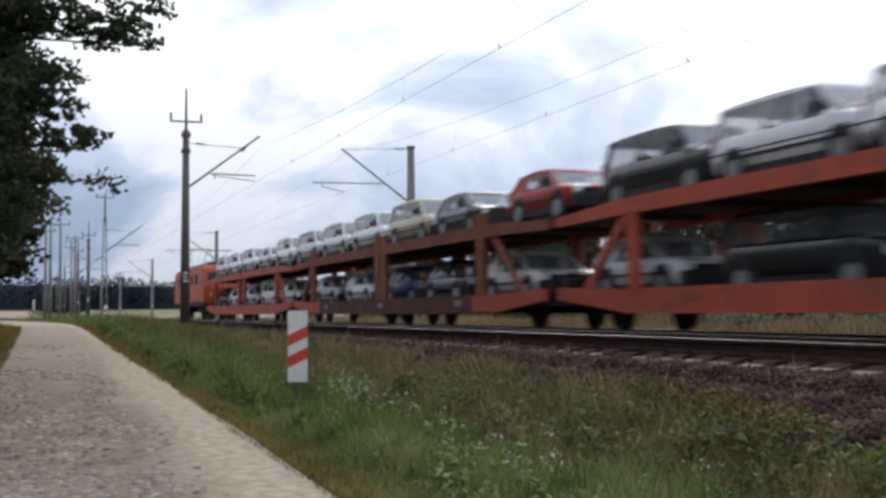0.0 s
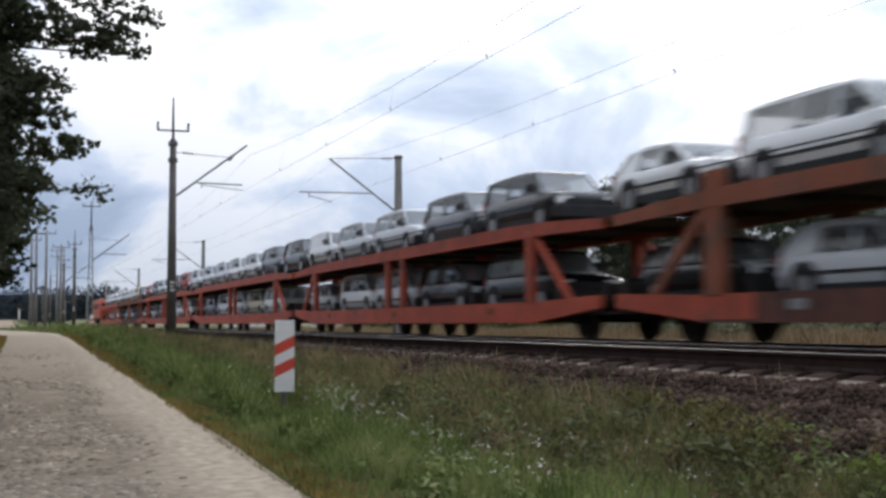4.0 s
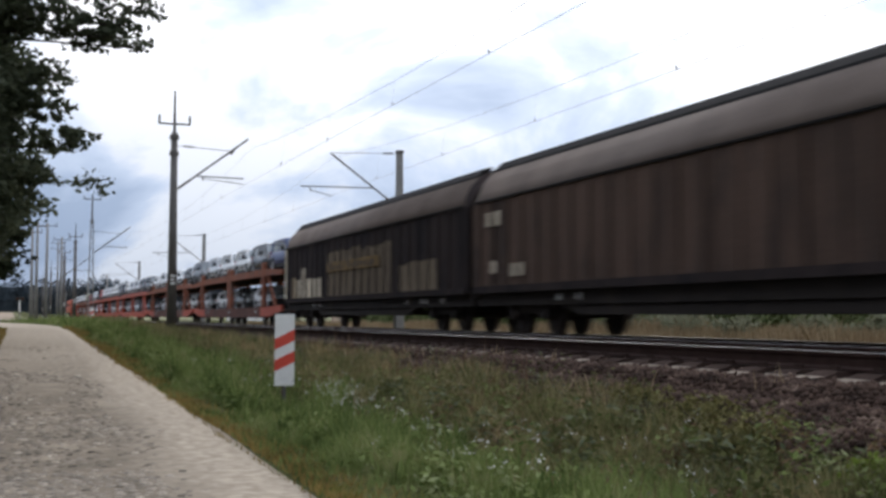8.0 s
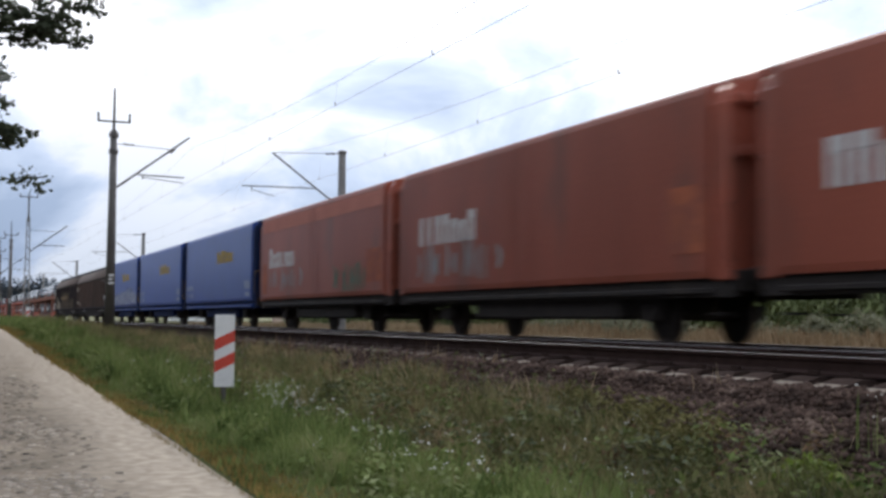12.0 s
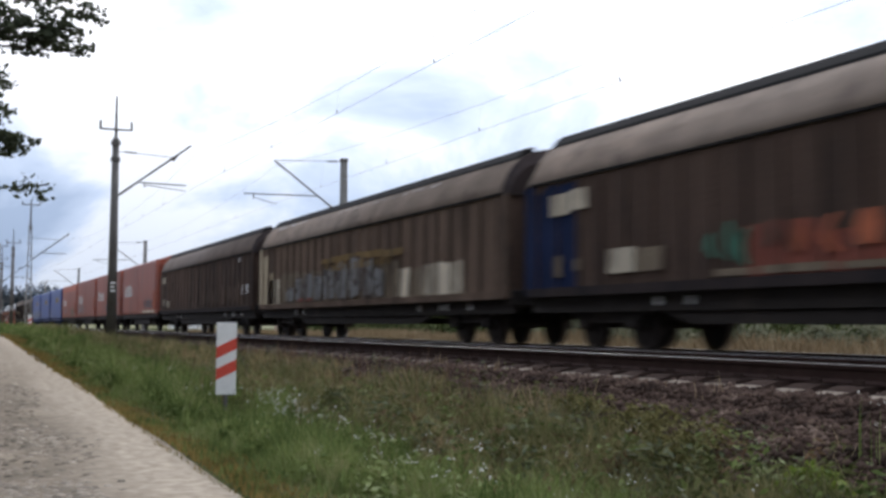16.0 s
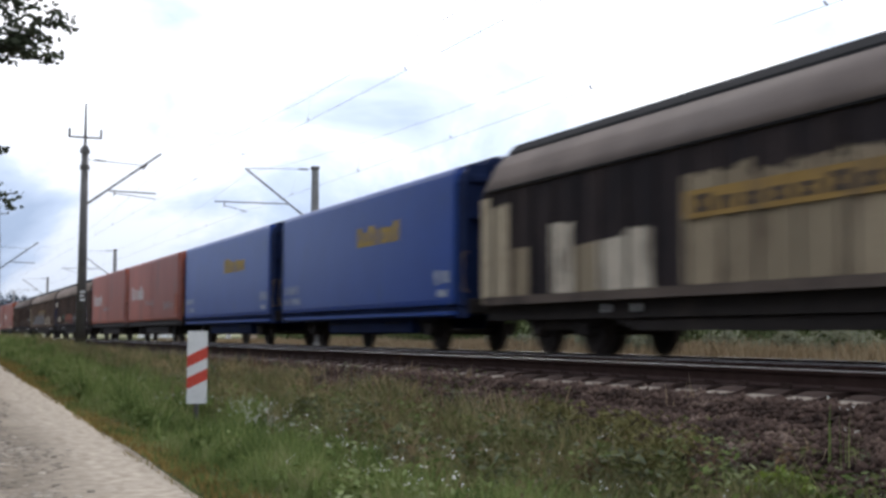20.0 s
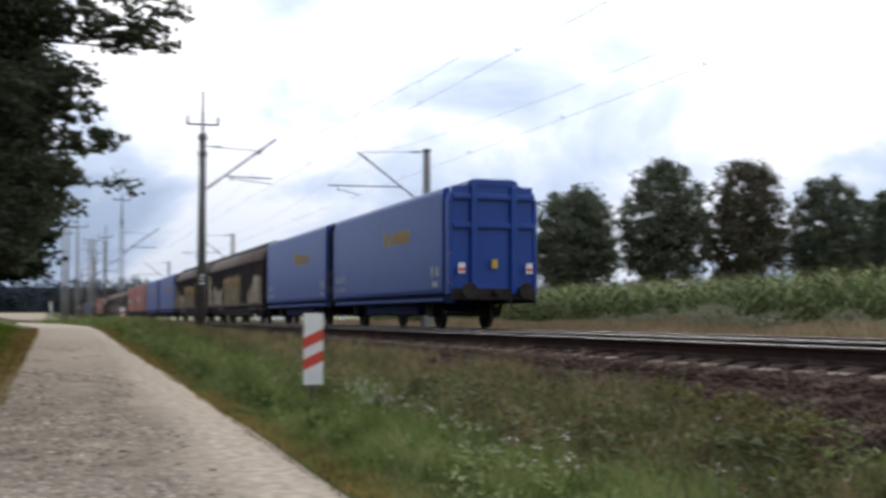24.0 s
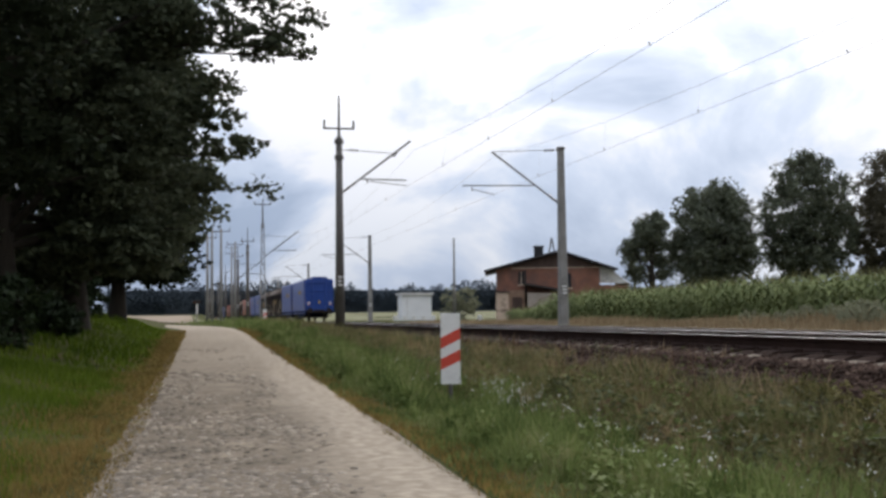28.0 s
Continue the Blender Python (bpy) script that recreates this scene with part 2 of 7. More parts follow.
M_SOOT = mat("wagon_sooty_black", (0.040, 0.030, 0.028), 0.9, vary=0.3, scale=1.0, fine=18, bump=0.12, spots=(0.024, 0.020, 0.021), spot_at=0.52, spot_scale=1.2, random_tint=0.12, streak=0.3, spec=0.1)
M_BROWN = mat("wagon_grimy_brown", (0.082, 0.053, 0.040), 0.85, spec=0.12, vary=0.35, scale=1.2, fine=18, bump=0.15, spots=(0.050, 0.036, 0.030), spot_at=0.55, spot_scale=1.6, random_tint=0.30, streak=0.25)
M_ROOF = mat("wagon_roof_grey", (0.155, 0.122, 0.103), 0.8, spec=0.12, vary=0.2, scale=0.8, fine=12, bump=0.1, spots=(0.125, 0.098, 0.083), spot_at=0.60, spot_scale=0.7)
M_ROOF_PALE = mat("wagon_roof_tan", (0.235, 0.183, 0.145), 0.85, spec=0.1, vary=0.25, scale=0.8, fine=12, bump=0.1, spots=(0.15, 0.115, 0.095), spot_at=0.56, spot_scale=1.2)
M_UMBER = mat("wagon_faded_brown", (0.122, 0.083, 0.060), 0.9, spec=0.1, vary=0.35, scale=1.2, fine=18, bump=0.15, spots=(0.075, 0.052, 0.040), spot_at=0.55, spot_scale=1.6, random_tint=0.32, streak=0.25)
M_RIDGE = mat("roof_ridge_black", (0.016, 0.015, 0.015), 0.8, bump=0.1, spec=0.08)
M_BOTTOM = mat("wagon_dusty_rail", (0.125, 0.096, 0.076), 0.9, spec=0.1, vary=0.3, scale=1.2, fine=18, bump=0.15, spots=(0.07, 0.055, 0.048), spot_at=0.56, spot_scale=1.6)
M_UNDER = mat("underframe_grime", (0.026, 0.020, 0.017), 0.85, vary=0.3, scale=3, fine=30, bump=0.25, spots=(0.045, 0.033, 0.026), spot_at=0.6)
M_WHEEL = mat("wheel_steel", (0.055, 0.042, 0.036), 0.6, 0.4, vary=0.25, scale=5, fine=40, bump=0.1)
M_CARRIER = mat("carrier_red", (0.46, 0.085, 0.045), 0.6, vary=0.22, scale=1.0, fine=18, bump=0.12, spots=(0.24, 0.075, 0.05), spot_at=0.58, spot_scale=1.3, random_tint=0.10)
M_CARRIER_OLD = mat("carrier_old_brown", (0.27, 0.088, 0.047), 0.8, vary=0.28, scale=1.0, fine=18, bump=0.15, spots=(0.16, 0.08, 0.055), spot_at=0.55, spot_scale=1.3, random_tint=0.10)
# grime and shade of the old carriers' lower beam, both in one colour
M_MAROON = mat("carrier_grimy_shaded_maroon", (0.120, 0.048, 0.034), 0.85, vary=0.3, scale=1.0, fine=18, bump=0.15, spots=(0.065, 0.035, 0.028), spot_at=0.55, spot_scale=1.3)
M_DECK = mat("carrier_deck", (0.05, 0.036, 0.03), 0.85, bump=0.2)
M_WASH = mat("whitewash_patch", (0.64, 0.55, 0.42), 0.9, spec=0.1, vary=0.2, scale=2, fine=20, bump=0.1, spots=(0.27, 0.222, 0.17), spot_at=0.54, spot_scale=2.4, random_tint=0.2, streak=0.3)
M_TAN = mat("dull_tan_panel", (0.205, 0.160, 0.112), 0.9, spec=0.1, vary=0.25, scale=1.5, fine=20, bump=0.1, spots=(0.095, 0.072, 0.054), spot_at=0.54, spot_scale=1.5, random_tint=0.15, streak=0.3)
M_CREAM = mat("cream_panel", (0.345, 0.272, 0.178), 0.9, spec=0.1, vary=0.2, scale=1.5, fine=20, bump=0.1, spots=(0.17, 0.125, 0.085), spot_at=0.56, spot_scale=1.5, random_tint=0.15, streak=0.3)
M_POST = mat("cream_post", (0.46, 0.37, 0.245), 0.8, vary=0.15, scale=1.5, fine=20, bump=0.1, spots=(0.30, 0.23, 0.15), spot_at=0.6)
M_YELLOW = mat("yellow_marking", (0.62, 0.40, 0.045), 0.6, vary=0.15, scale=3, fine=30, bump=0.05, spots=(0.40, 0.27, 0.07), spot_at=0.62)
M_EMBLEM = mat("worn_yellow_emblem", (0.50, 0.325, 0.050), 0.7, vary=0.2, scale=3, fine=30, bump=0.04, spots=(0.20, 0.16, 0.09), spot_at=0.6, spot_scale=4)
M_YELLOW_DULL = mat("faded_yellow_band", (0.34, 0.205, 0.055), 0.8, vary=0.25, scale=2, fine=25, bump=0.05, spots=(0.16, 0.11, 0.06), spot_at=0.56, streak=0.3)
M_OCHRE = mat("grimy_ochre_band", (0.235, 0.150, 0.060), 0.9, spec=0.1, vary=0.25, scale=2, fine=25, bump=0.05, spots=(0.13, 0.095, 0.055), spot_at=0.52, streak=0.3)
M_DARKMARK = mat("dark_marking", (0.06, 0.045, 0.035), 0.8, bump=0.05)
M_NUMBER = mat("worn_white_number", (0.46, 0.47, 0.50), 0.8, vary=0.2, scale=4, fine=30, bump=0.04, spots=(0.16, 0.18, 0.26), spot_at=0.56, spot_scale=5)
M_MARK = mat("white_marking", (0.62, 0.60, 0.57), 0.7, vary=0.15, scale=4, fine=30, bump=0.04, spots=(0.42, 0.30, 0.26), spot_at=0.62)
M_SPRAY_SILVER = mat("spray_silver", (0.30, 0.32, 0.37), 0.6, 0.0, vary=0.35, scale=4, bump=0.03, spots=(0.075, 0.095, 0.20), spot_at=0.53, spot_scale=3.5)
M_SPRAY_GREEN = mat("spray_green", (0.048, 0.165, 0.110), 0.6, vary=0.3, scale=2, bump=0.03)
M_SPRAY_TEAL = mat("spray_teal", (0.10, 0.14, 0.16), 0.6, vary=0.3, scale=2, bump=0.03)
M_SPRAY_RED = mat("spray_red", (0.20, 0.055, 0.035), 0.7, vary=0.3, scale=2, bump=0.03, streak=0.3)
M_SPRAY_ORANGE = mat("spray_orange", (0.40, 0.110, 0.048), 0.7, vary=0.3, scale=2, bump=0.03, spots=(0.26, 0.075, 0.045), spot_at=0.5, spot_scale=2.5)
M_SPRAY_VIOLET = mat("spray_violet", (0.10, 0.09, 0.22), 0.7, vary=0.3, scale=2, bump=0.03)
M_SPRAY_GREY = mat("spray_grey", (0.28, 0.275, 0.27), 0.7, vary=0.3, scale=2, bump=0.03, streak=0.3)
M_FLAKE = mat("peeled_roof_metal", (0.40, 0.37, 0.35), 0.6, vary=0.25, scale=5, bump=0.05)
M_SPRAY_WORN = mat("worn_silver_spray", (0.205, 0.200, 0.195), 0.8, vary=0.35, scale=3, bump=0.03, spots=(0.085, 0.064, 0.052), spot_at=0.52, spot_scale=2.2, streak=0.35)
M_BARK = mat("bark", (0.030, 0.024, 0.018), 0.95, vary=0.35, scale=6, fine=35, bump=0.9, bump_dist=0.03, streak=0.25)

# ---- mesh helpers ----
def link_mesh(name, me, material, parent=None, label="", smooth=False):
    if material and not me.materials:
        me.materials.append(material)
    if smooth:
        me.polygons.foreach_set("use_smooth", [True] * len(me.polygons))
    ob = new(name, me)
    if parent:
        ob.parent = parent
    if label:
        tagged(ob, label)
    return ob


def part(name, bm, material, parent=None, label="", smooth=False):
    """One bmesh as one mesh object under a thing or a part."""
    me = bpy.data.meshes.new(name)
    bm.to_mesh(me)
    bm.free()
    return link_mesh(name, me, material, parent, label, smooth)


def thing(name, label, category, at=(0, 0, 0), group="", kind=""):
    ob = new(name)
    ob.location = at
    ob.empty_display_size = 0.2
    return tagged(ob, label, category, group, kind)


def B():
    return bmesh.new()


def box(bm, x0, x1, y0, y1, z0, z1, bevel=0.0):
    r = bmesh.ops.create_cube(bm, size=1)
    vs = r["verts"]
    for v in vs:
        v.co = ((x0 + x1) / 2 + v.co.x * (x1 - x0), (y0 + y1) / 2 + v.co.y * (y1 - y0), (z0 + z1) / 2 + v.co.z * (z1 - z0))
    if bevel:
        es = {e for v in vs for e in v.link_edges}
        bmesh.ops.bevel(bm, geom=list(es), offset=bevel, segments=1, affect="EDGES", profile=0.5)
    return bm


def rod(bm, a, b, r0, r1=None, n=8, caps=True):
    """A tapered round bar from a to b."""
    a, b = Vector(a), Vector(b)
    r1 = r0 if r1 is None else r1
    q = (b - a).to_track_quat("Z", "Y")
    rings = []
    for p, r in ((a, r0), (b, r1)):
        rings.append([bm.verts.new(p + q @ Vector((r * math.cos(6.28319 * i / n), r * math.sin(6.28319 * i / n), 0))) for i in range(n)])
    for i in range(n):
        j = (i + 1) % n
        bm.faces.new((rings[0][i], rings[0][j], rings[1][j], rings[1][i]))
    if caps:
        bm.faces.new(rings[0][::-1])
        bm.faces.new(rings[1])
    return bm


def sweep(bm, profile, y0, y1, closed=True, ends=True):
    """A profile of (x, z) carried along y."""
    a = [bm.verts.new((x, y0, z)) for x, z in profile]
    b = [bm.verts.new((x, y1, z)) for x, z in profile]
    n = len(profile)
    for i in range(n if closed else n - 1):
        j = (i + 1) % n
        bm.faces.new((a[i], b[i], b[j], a[j]))
    if ends and closed:
        bm.faces.new(a)
        bm.faces.new(b[::-1])
    bmesh.ops.recalc_face_normals(bm, faces=bm.faces)
    return bm


def slab(bm, outline, x0, x1):
    """An outline of (y, z) carried along x."""
    a = [bm.verts.new((x0, y, z)) for y, z in outline]
    b = [bm.verts.new((x1, y, z)) for y, z in outline]
    n = len(outline)
    for i in range(n):
        j = (i + 1) % n
        bm.faces.new((a[i], a[j], b[j], b[i]))
    bm.faces.new(a[::-1])
    bm.faces.new(b)
    bmesh.ops.recalc_face_normals(bm, faces=bm.faces)
    return bm


def tube(bm, points, r, n=5):
    """A thin tube through points."""
    rings = []
    for i, p in enumerate(points):
        d = Vector(points[min(i + 1, len(points) - 1)]) - Vector(points[max(i - 1, 0)])
        q = d.to_track_quat("Z", "Y")
        rings.append([bm.verts.new(Vector(p) + q @ Vector((r * math.cos(6.28319 * k / n), r * math.sin(6.28319 * k / n), 0))) for k in range(n)])
    for a, b in zip(rings, rings[1:]):
        for k in range(n):
            bm.faces.new((a[k], a[(k + 1) % n], b[(k + 1) % n], b[k]))
    return bm


def fast(name, verts, faces, material, parent=None, label="", smooth=False):
    """A mesh object straight from arrays of corners and of equal-sided faces."""
    verts, faces = np.asarray(verts, np.float32), np.asarray(faces, np.int32)
    me = bpy.data.meshes.new(name)
    k = faces.shape[1]
    me.vertices.add(len(verts))
    me.vertices.foreach_set("co", verts.ravel())
    me.loops.add(faces.size)
    me.loops.foreach_set("vertex_index", faces.ravel())
    me.polygons.add(len(faces))
    me.polygons.foreach_set("loop_start", np.arange(0, faces.size, k, dtype=np.int32))
    me.update(calc_edges=True)
    return link_mesh(name, me, material, parent, label, smooth)


def blend(a, b, t):
    t = min(1.0, max(0.0, t))
    t = t * t * (3 - 2 * t)
    return a + (b - a) * t


# ---- ground ----
RAIL_TOP, NEAR_TRACK, FAR_TRACK = 1.125, 8.42, 12.42
BALLAST_TOP = 0.86


def along(y):
    """Height of the land beside the path: it climbs to the level of the crossing."""
    if y < 50:
        return max(-0.35, -0.12 + 0.0205 * y)
    if y < 160:
        return blend(0.905, 1.08, (y - 50) / 45)
    return 1.08 + 0.0068 * (y - 160)


def path_x(y):
    """Middle line of the path, which turns away from the track beyond the trees."""
    base = 0.75 + 0.012 * max(0, min(y, 45) - 8)
    if y < 58:
        return base
    return base - 0.0062 * (y - 58) ** 2 if y < 95 else base - 8.49 - 0.459 * (y - 95)


def lane_right(y):
    """Edge of the path towards the track: straight while the path narrows, then bending with it."""
    return 2.24 if y < 58 else path_x(y) + 1.04 + 0.02 * min(y - 58, 25)


def ground_z(x, y):
    b = along(y)
    z = b
    if x < -1.0 and y < 150:
        z += blend(0, 0.55, (-1.0 - x) / 4.0) + blend(0, 0.9, (-6 - x) / 20)
        z = z if y < 100 else blend(z, b, (y - 100) / 50)
        z += 0.30 * blend(0, 1, (-1.2 - x) / 1.6) * blend(0, 1, (y - 26) / 18) * blend(1, 0, (y - 62) / 30)
    if 2.2 < x < 6:
        z += 0.05 * math.sin(x * 2.1 + y * 0.3) + 0.03
    t = blend(0, 1, (x - 4.7) / 1.8)
    if t > 0 and x < 9:
        z = z * (1 - t) + min(0.72, max(b, 0.72)) * t
    if x >= 9:
        far = blend(0.72, 1.0, (x - 14.5) / 4) if y < 160 else blend(0.72, along(y), (x - 14.5) / 10)
        z = far + 0.0015 * max(0, x - 20)
        if x > 14.5:
            z += 0.05 * math.sin(0.8 * x + 0.4 * y)
    return z


def axis(stops):
    out = []
    for a, b, step in stops:
        out += list(np.arange(a, b, step))
    return out + [stops[-1][1]]


def ground_sheet(name, xs, ys, lift, material, height=ground_z, kind="structure", label=""):
    verts = [(x, y, height(x, y) + lift) for y in ys for x in xs]
    nx = len(xs)
    faces = [(j * nx + i, j * nx + i + 1, (j + 1) * nx + i + 1, (j + 1) * nx + i) for j in range(len(ys) - 1) for i in range(nx - 1)]
    return tagged(fast(name, verts, faces, material, smooth=True), label, kind=kind)


ground_sheet("ground", axis([(-1500, -60, 120), (-60, -8, 4), (-8, 9, 0.35), (9, 26, 1), (26, 80, 6), (80, 1500, 142)]),
             axis([(-540, -20, 20), (-20, 60, 0.8), (60, 170, 4), (170, 700, 20), (700, 2400, 170)]), 0.0, M_GROUND, label="rough grassy land rising gently to the distance")


def path_strip():
    ys = axis([(-25, 60, 0.4), (60, 120, 0.8)])
    us = [-1.75, -1.6, -1.2, -0.8, -0.4, 0, 0.4, 0.8, 1.2, 1.6, 1.75]
    verts = []
    for y in ys:
        wob = 0.07 * noise.noise((0, y * 0.5, 0)) + 0.10 * noise.noise((3, y * 1.7, 0))
        for i, u in enumerate(us):
            x = path_x(y) + u * (0.95 if u < 0 else (lane_right(y) - path_x(y)) / 1.6) + (wob * (1 if i < 3 else 0.4) if i < 5 else 0.07 * noise.noise((7, y * 0.6, 0)))
            z = max(along(y), ground_z(x, y) if abs(u) > 1.7 else -9) + 0.035 - 0.02 * (u / 1.6) ** 2
            if abs(u) > 1.7:
                z = ground_z(x, y) - 0.05
            verts.append((x, y, z))
    n = len(us)
    faces = [(j * n + i, j * n + i + 1, (j + 1) * n + i + 1, (j + 1) * n + i) for j in range(len(ys) - 1) for i in range(n - 1)]
    ob = fast("path", verts, faces, M_PATH, smooth=True)
    layer = ob.data.uv_layers.new(name="lane")
    for lp in ob.data.loops:
        j, i = divmod(lp.vertex_index, n)
        layer.data[lp.index].uv = (0.5 + us[i] / 3.5, ys[j] / 3.5)
    return tagged(ob, "sandy worn cobbled lane beside the railway", "path", kind="structure")


path = path_strip()


def ballast():
    bm = sweep(B(), [(5.35, -0.3), (5.5, 0.0), (6.15, 0.50), (6.72, 0.83), (6.95, BALLAST_TOP), (9.9, BALLAST_TOP), (10.8, BALLAST_TOP - 0.07), (13.9, BALLAST_TOP - 0.07), (14.15, 0.77), (15.3, 0.2), (15.4, -0.3)], -500, 500)
    return tagged(part("ballast_bed", bm, M_BALLAST), "dark brown crushed stone bed under two tracks", "ballast", kind="structure")


ballast()


# ---- tracks ----
def rail_profile(x, h):
    half = [(0.07, h - 0.172), (0.07, h - 0.160), (0.012, h - 0.135), (0.010, h - 0.045), (0.036, h - 0.034), (0.036, h - 0.006), (0.030, h)]
    return [(x + a, z) for a, z in half] + [(x - a, z) for a, z in reversed(half)]


def sleeper_mesh():
    bm = B()
    for v in sweep(bm, [(-1.3, 0.74), (-1.3, 0.858), (-1.27, 0.882), (-1.10, 0.896), (-0.95, 0.940), (-0.5, 0.94), (0.5, 0.94), (0.95, 0.940), (1.10, 0.896), (1.27, 0.882), (1.3, 0.858), (1.3, 0.74)], -0.21, 0.21).verts:
        if v.co.z > 0.875:
            v.co.y *= 0.86
    for sx in (-0.7525, 0.7525):
        for e in (-0.1, 0.1):
            box(bm, sx + e - 0.02, sx + e + 0.02, -0.06, 0.06, 0.955, 0.995)
    me = bpy.data.meshes.new("sleeper")
    bm.to_mesh(me)
    bm.free()
    me.materials.append(M_SLEEPER)
    me.materials.append(M_STAINED)
    for p in me.polygons:
        p.material_index = 1 if abs(p.center.x) < 1.08 else 0
    return me


SLEEPER = sleeper_mesh()


def track(x, label, drop=0.0):
    """Two rails on concrete sleepers; drop: how much lower than the near track it lies."""
    top = RAIL_TOP - drop
    root = tagged(new("railway_track"), label, "railway track", "railway tracks", "structure")
    for s in (-0.7525, 0.7525):
        rail = part("rail", sweep(B(), rail_profile(x + s, top), -500, 500), M_RAIL, root)
        part("running_surface", box(B(), x + s - 0.033, x + s + 0.033, -500, 500, top, top + 0.003), M_RAILTOP, rail, "polished rail head")
    rnd = random.Random(int(x * 10))
    for k in range(300):
        ob = new("sleeper", SLEEPER)
        ob.parent, ob.location, ob.rotation_euler = root, (x + rnd.uniform(-0.02, 0.02), -6 + 0.6 * k, rnd.uniform(-0.012, 0.004) - drop), (0, 0, rnd.uniform(-0.008, 0.008))
    bm = B()
    for y in list(np.arange(-60, -6.3, 0.6)) + list(np.arange(174, 300, 0.6)):
        box(bm, x - 1.25, x + 1.25, y - 0.13, y + 0.13, 0.78, 0.95)
    tagged(part("far_sleepers", bm, M_SLEEPER, root), kind="stuff")
    return root


track(NEAR_TRACK, "near railway track, polished rails on pale concrete sleepers")
track(FAR_TRACK, "far railway track that carries the goods train", 0.07)


# ---- overhead line ----
def insulator(bm, a, b, n=4):
    a, b = Vector(a), Vector(b)
    for i in range(n):
        p, q = a.lerp(b, (i + 0.15) / n), a.lerp(b, (i + 0.75) / n)
        rod(bm, p, q, 0.055, 0.03, 8)
    return bm


def near_mast(y, arms=True, x=5.5, label="dark steel overhead-line mast with forked top and slanting bracket"):
    """Steel tube mast with a tall crossarm; the bracket reaches over the near track."""
    r = thing("catenary_mast", label, "mast", (x, y, along(y) - 0.1), "overhead line masts beside the near track")
    z0 = along(y) - 0.1
    h = lambda z: z - z0
    part("column", rod(B(), (0, 0, -0.2), (0, 0, h(8.2)), 0.19, 0.115, 14), M_STEEL, r, smooth=True)
    part("footing", box(B(), -0.4, 0.4, -0.4, 0.4, -0.4, 0.12, 0.05), M_CONCRETE, r, "weathered concrete footing")
    part("top_spike", rod(B(), (0, 0, h(8.2)), (0, 0, h(9.75)), 0.055, 0.03, 10), M_STEEL, r)
    for z in (7.35, 7.95):
        part("collar", rod(B(), (0, 0, h(z)), (0, 0, h(z) + 0.16), 0.175, 0.165, 12), M_STEEL, r)
    fork = rod(B(), (-0.55, 0, h(8.52)), (0.55, 0, h(8.52)), 0.035)
    rod(fork, (-0.55, 0, h(8.5)), (-0.55, 0, h(8.83)), 0.04)
    rod(fork, (0.55, 0, h(8.5)), (0.55, 0, h(8.83)), 0.04)
    part("crossarm", fork, M_STEEL, r)
    plate = part("number_plate", box(B(), -0.10, 0.10, -0.205, -0.19, h(2.6), h(2.98)), M_STEEL, r, "dark band with white number bars")
    for i, zz in enumerate((2.66, 2.80, 2.94)):
        part("marking", box(B(), -0.09, 0.09 - 0.05 * (i % 2), -0.212, -0.206, h(zz) - 0.035, h(zz) + 0.035), M_WHITE, plate)
    if arms:
        part("bracket_strut", rod(B(), (0.12, 0, h(6.12)), (2.72, 0, h(8.1)), 0.036), M_STEEL, r)
        part("stay_wire", rod(B(), (0.12, 0, h(7.72)), (2.1, 0, h(7.62)), 0.014, n=6), M_STEEL, r)
        part("insulator", insulator(B(), (0.35, 0, h(7.72)), (0.75, 0, h(7.70))), M_CERAMIC, r, "brown glazed insulator")
        part("insulator", insulator(B(), (0.2, 0, h(6.18)), (0.62, 0, h(6.5))), M_CERAMIC, r, "brown glazed insulator")
        part("registration_arm", rod(B(), (0.85, 0, h(6.63)), (2.55, 0, h(6.60)), 0.026), M_STEEL, r)
        st = rod(B(), (1.05, 0, h(6.6)), (1.05, 0, h(6.45)), 0.02)
        rod(st, (1.05, 0, h(6.55)), (2.55, 0, h(6.40)), 0.015)
        part("steady_arm", st, M_STEEL, r)
        part("suspension_clamp", rod(B(), (2.05, 0, h(7.5)), (2.2, 0, h(7.68)), 0.05), M_STEEL, r)
    return r


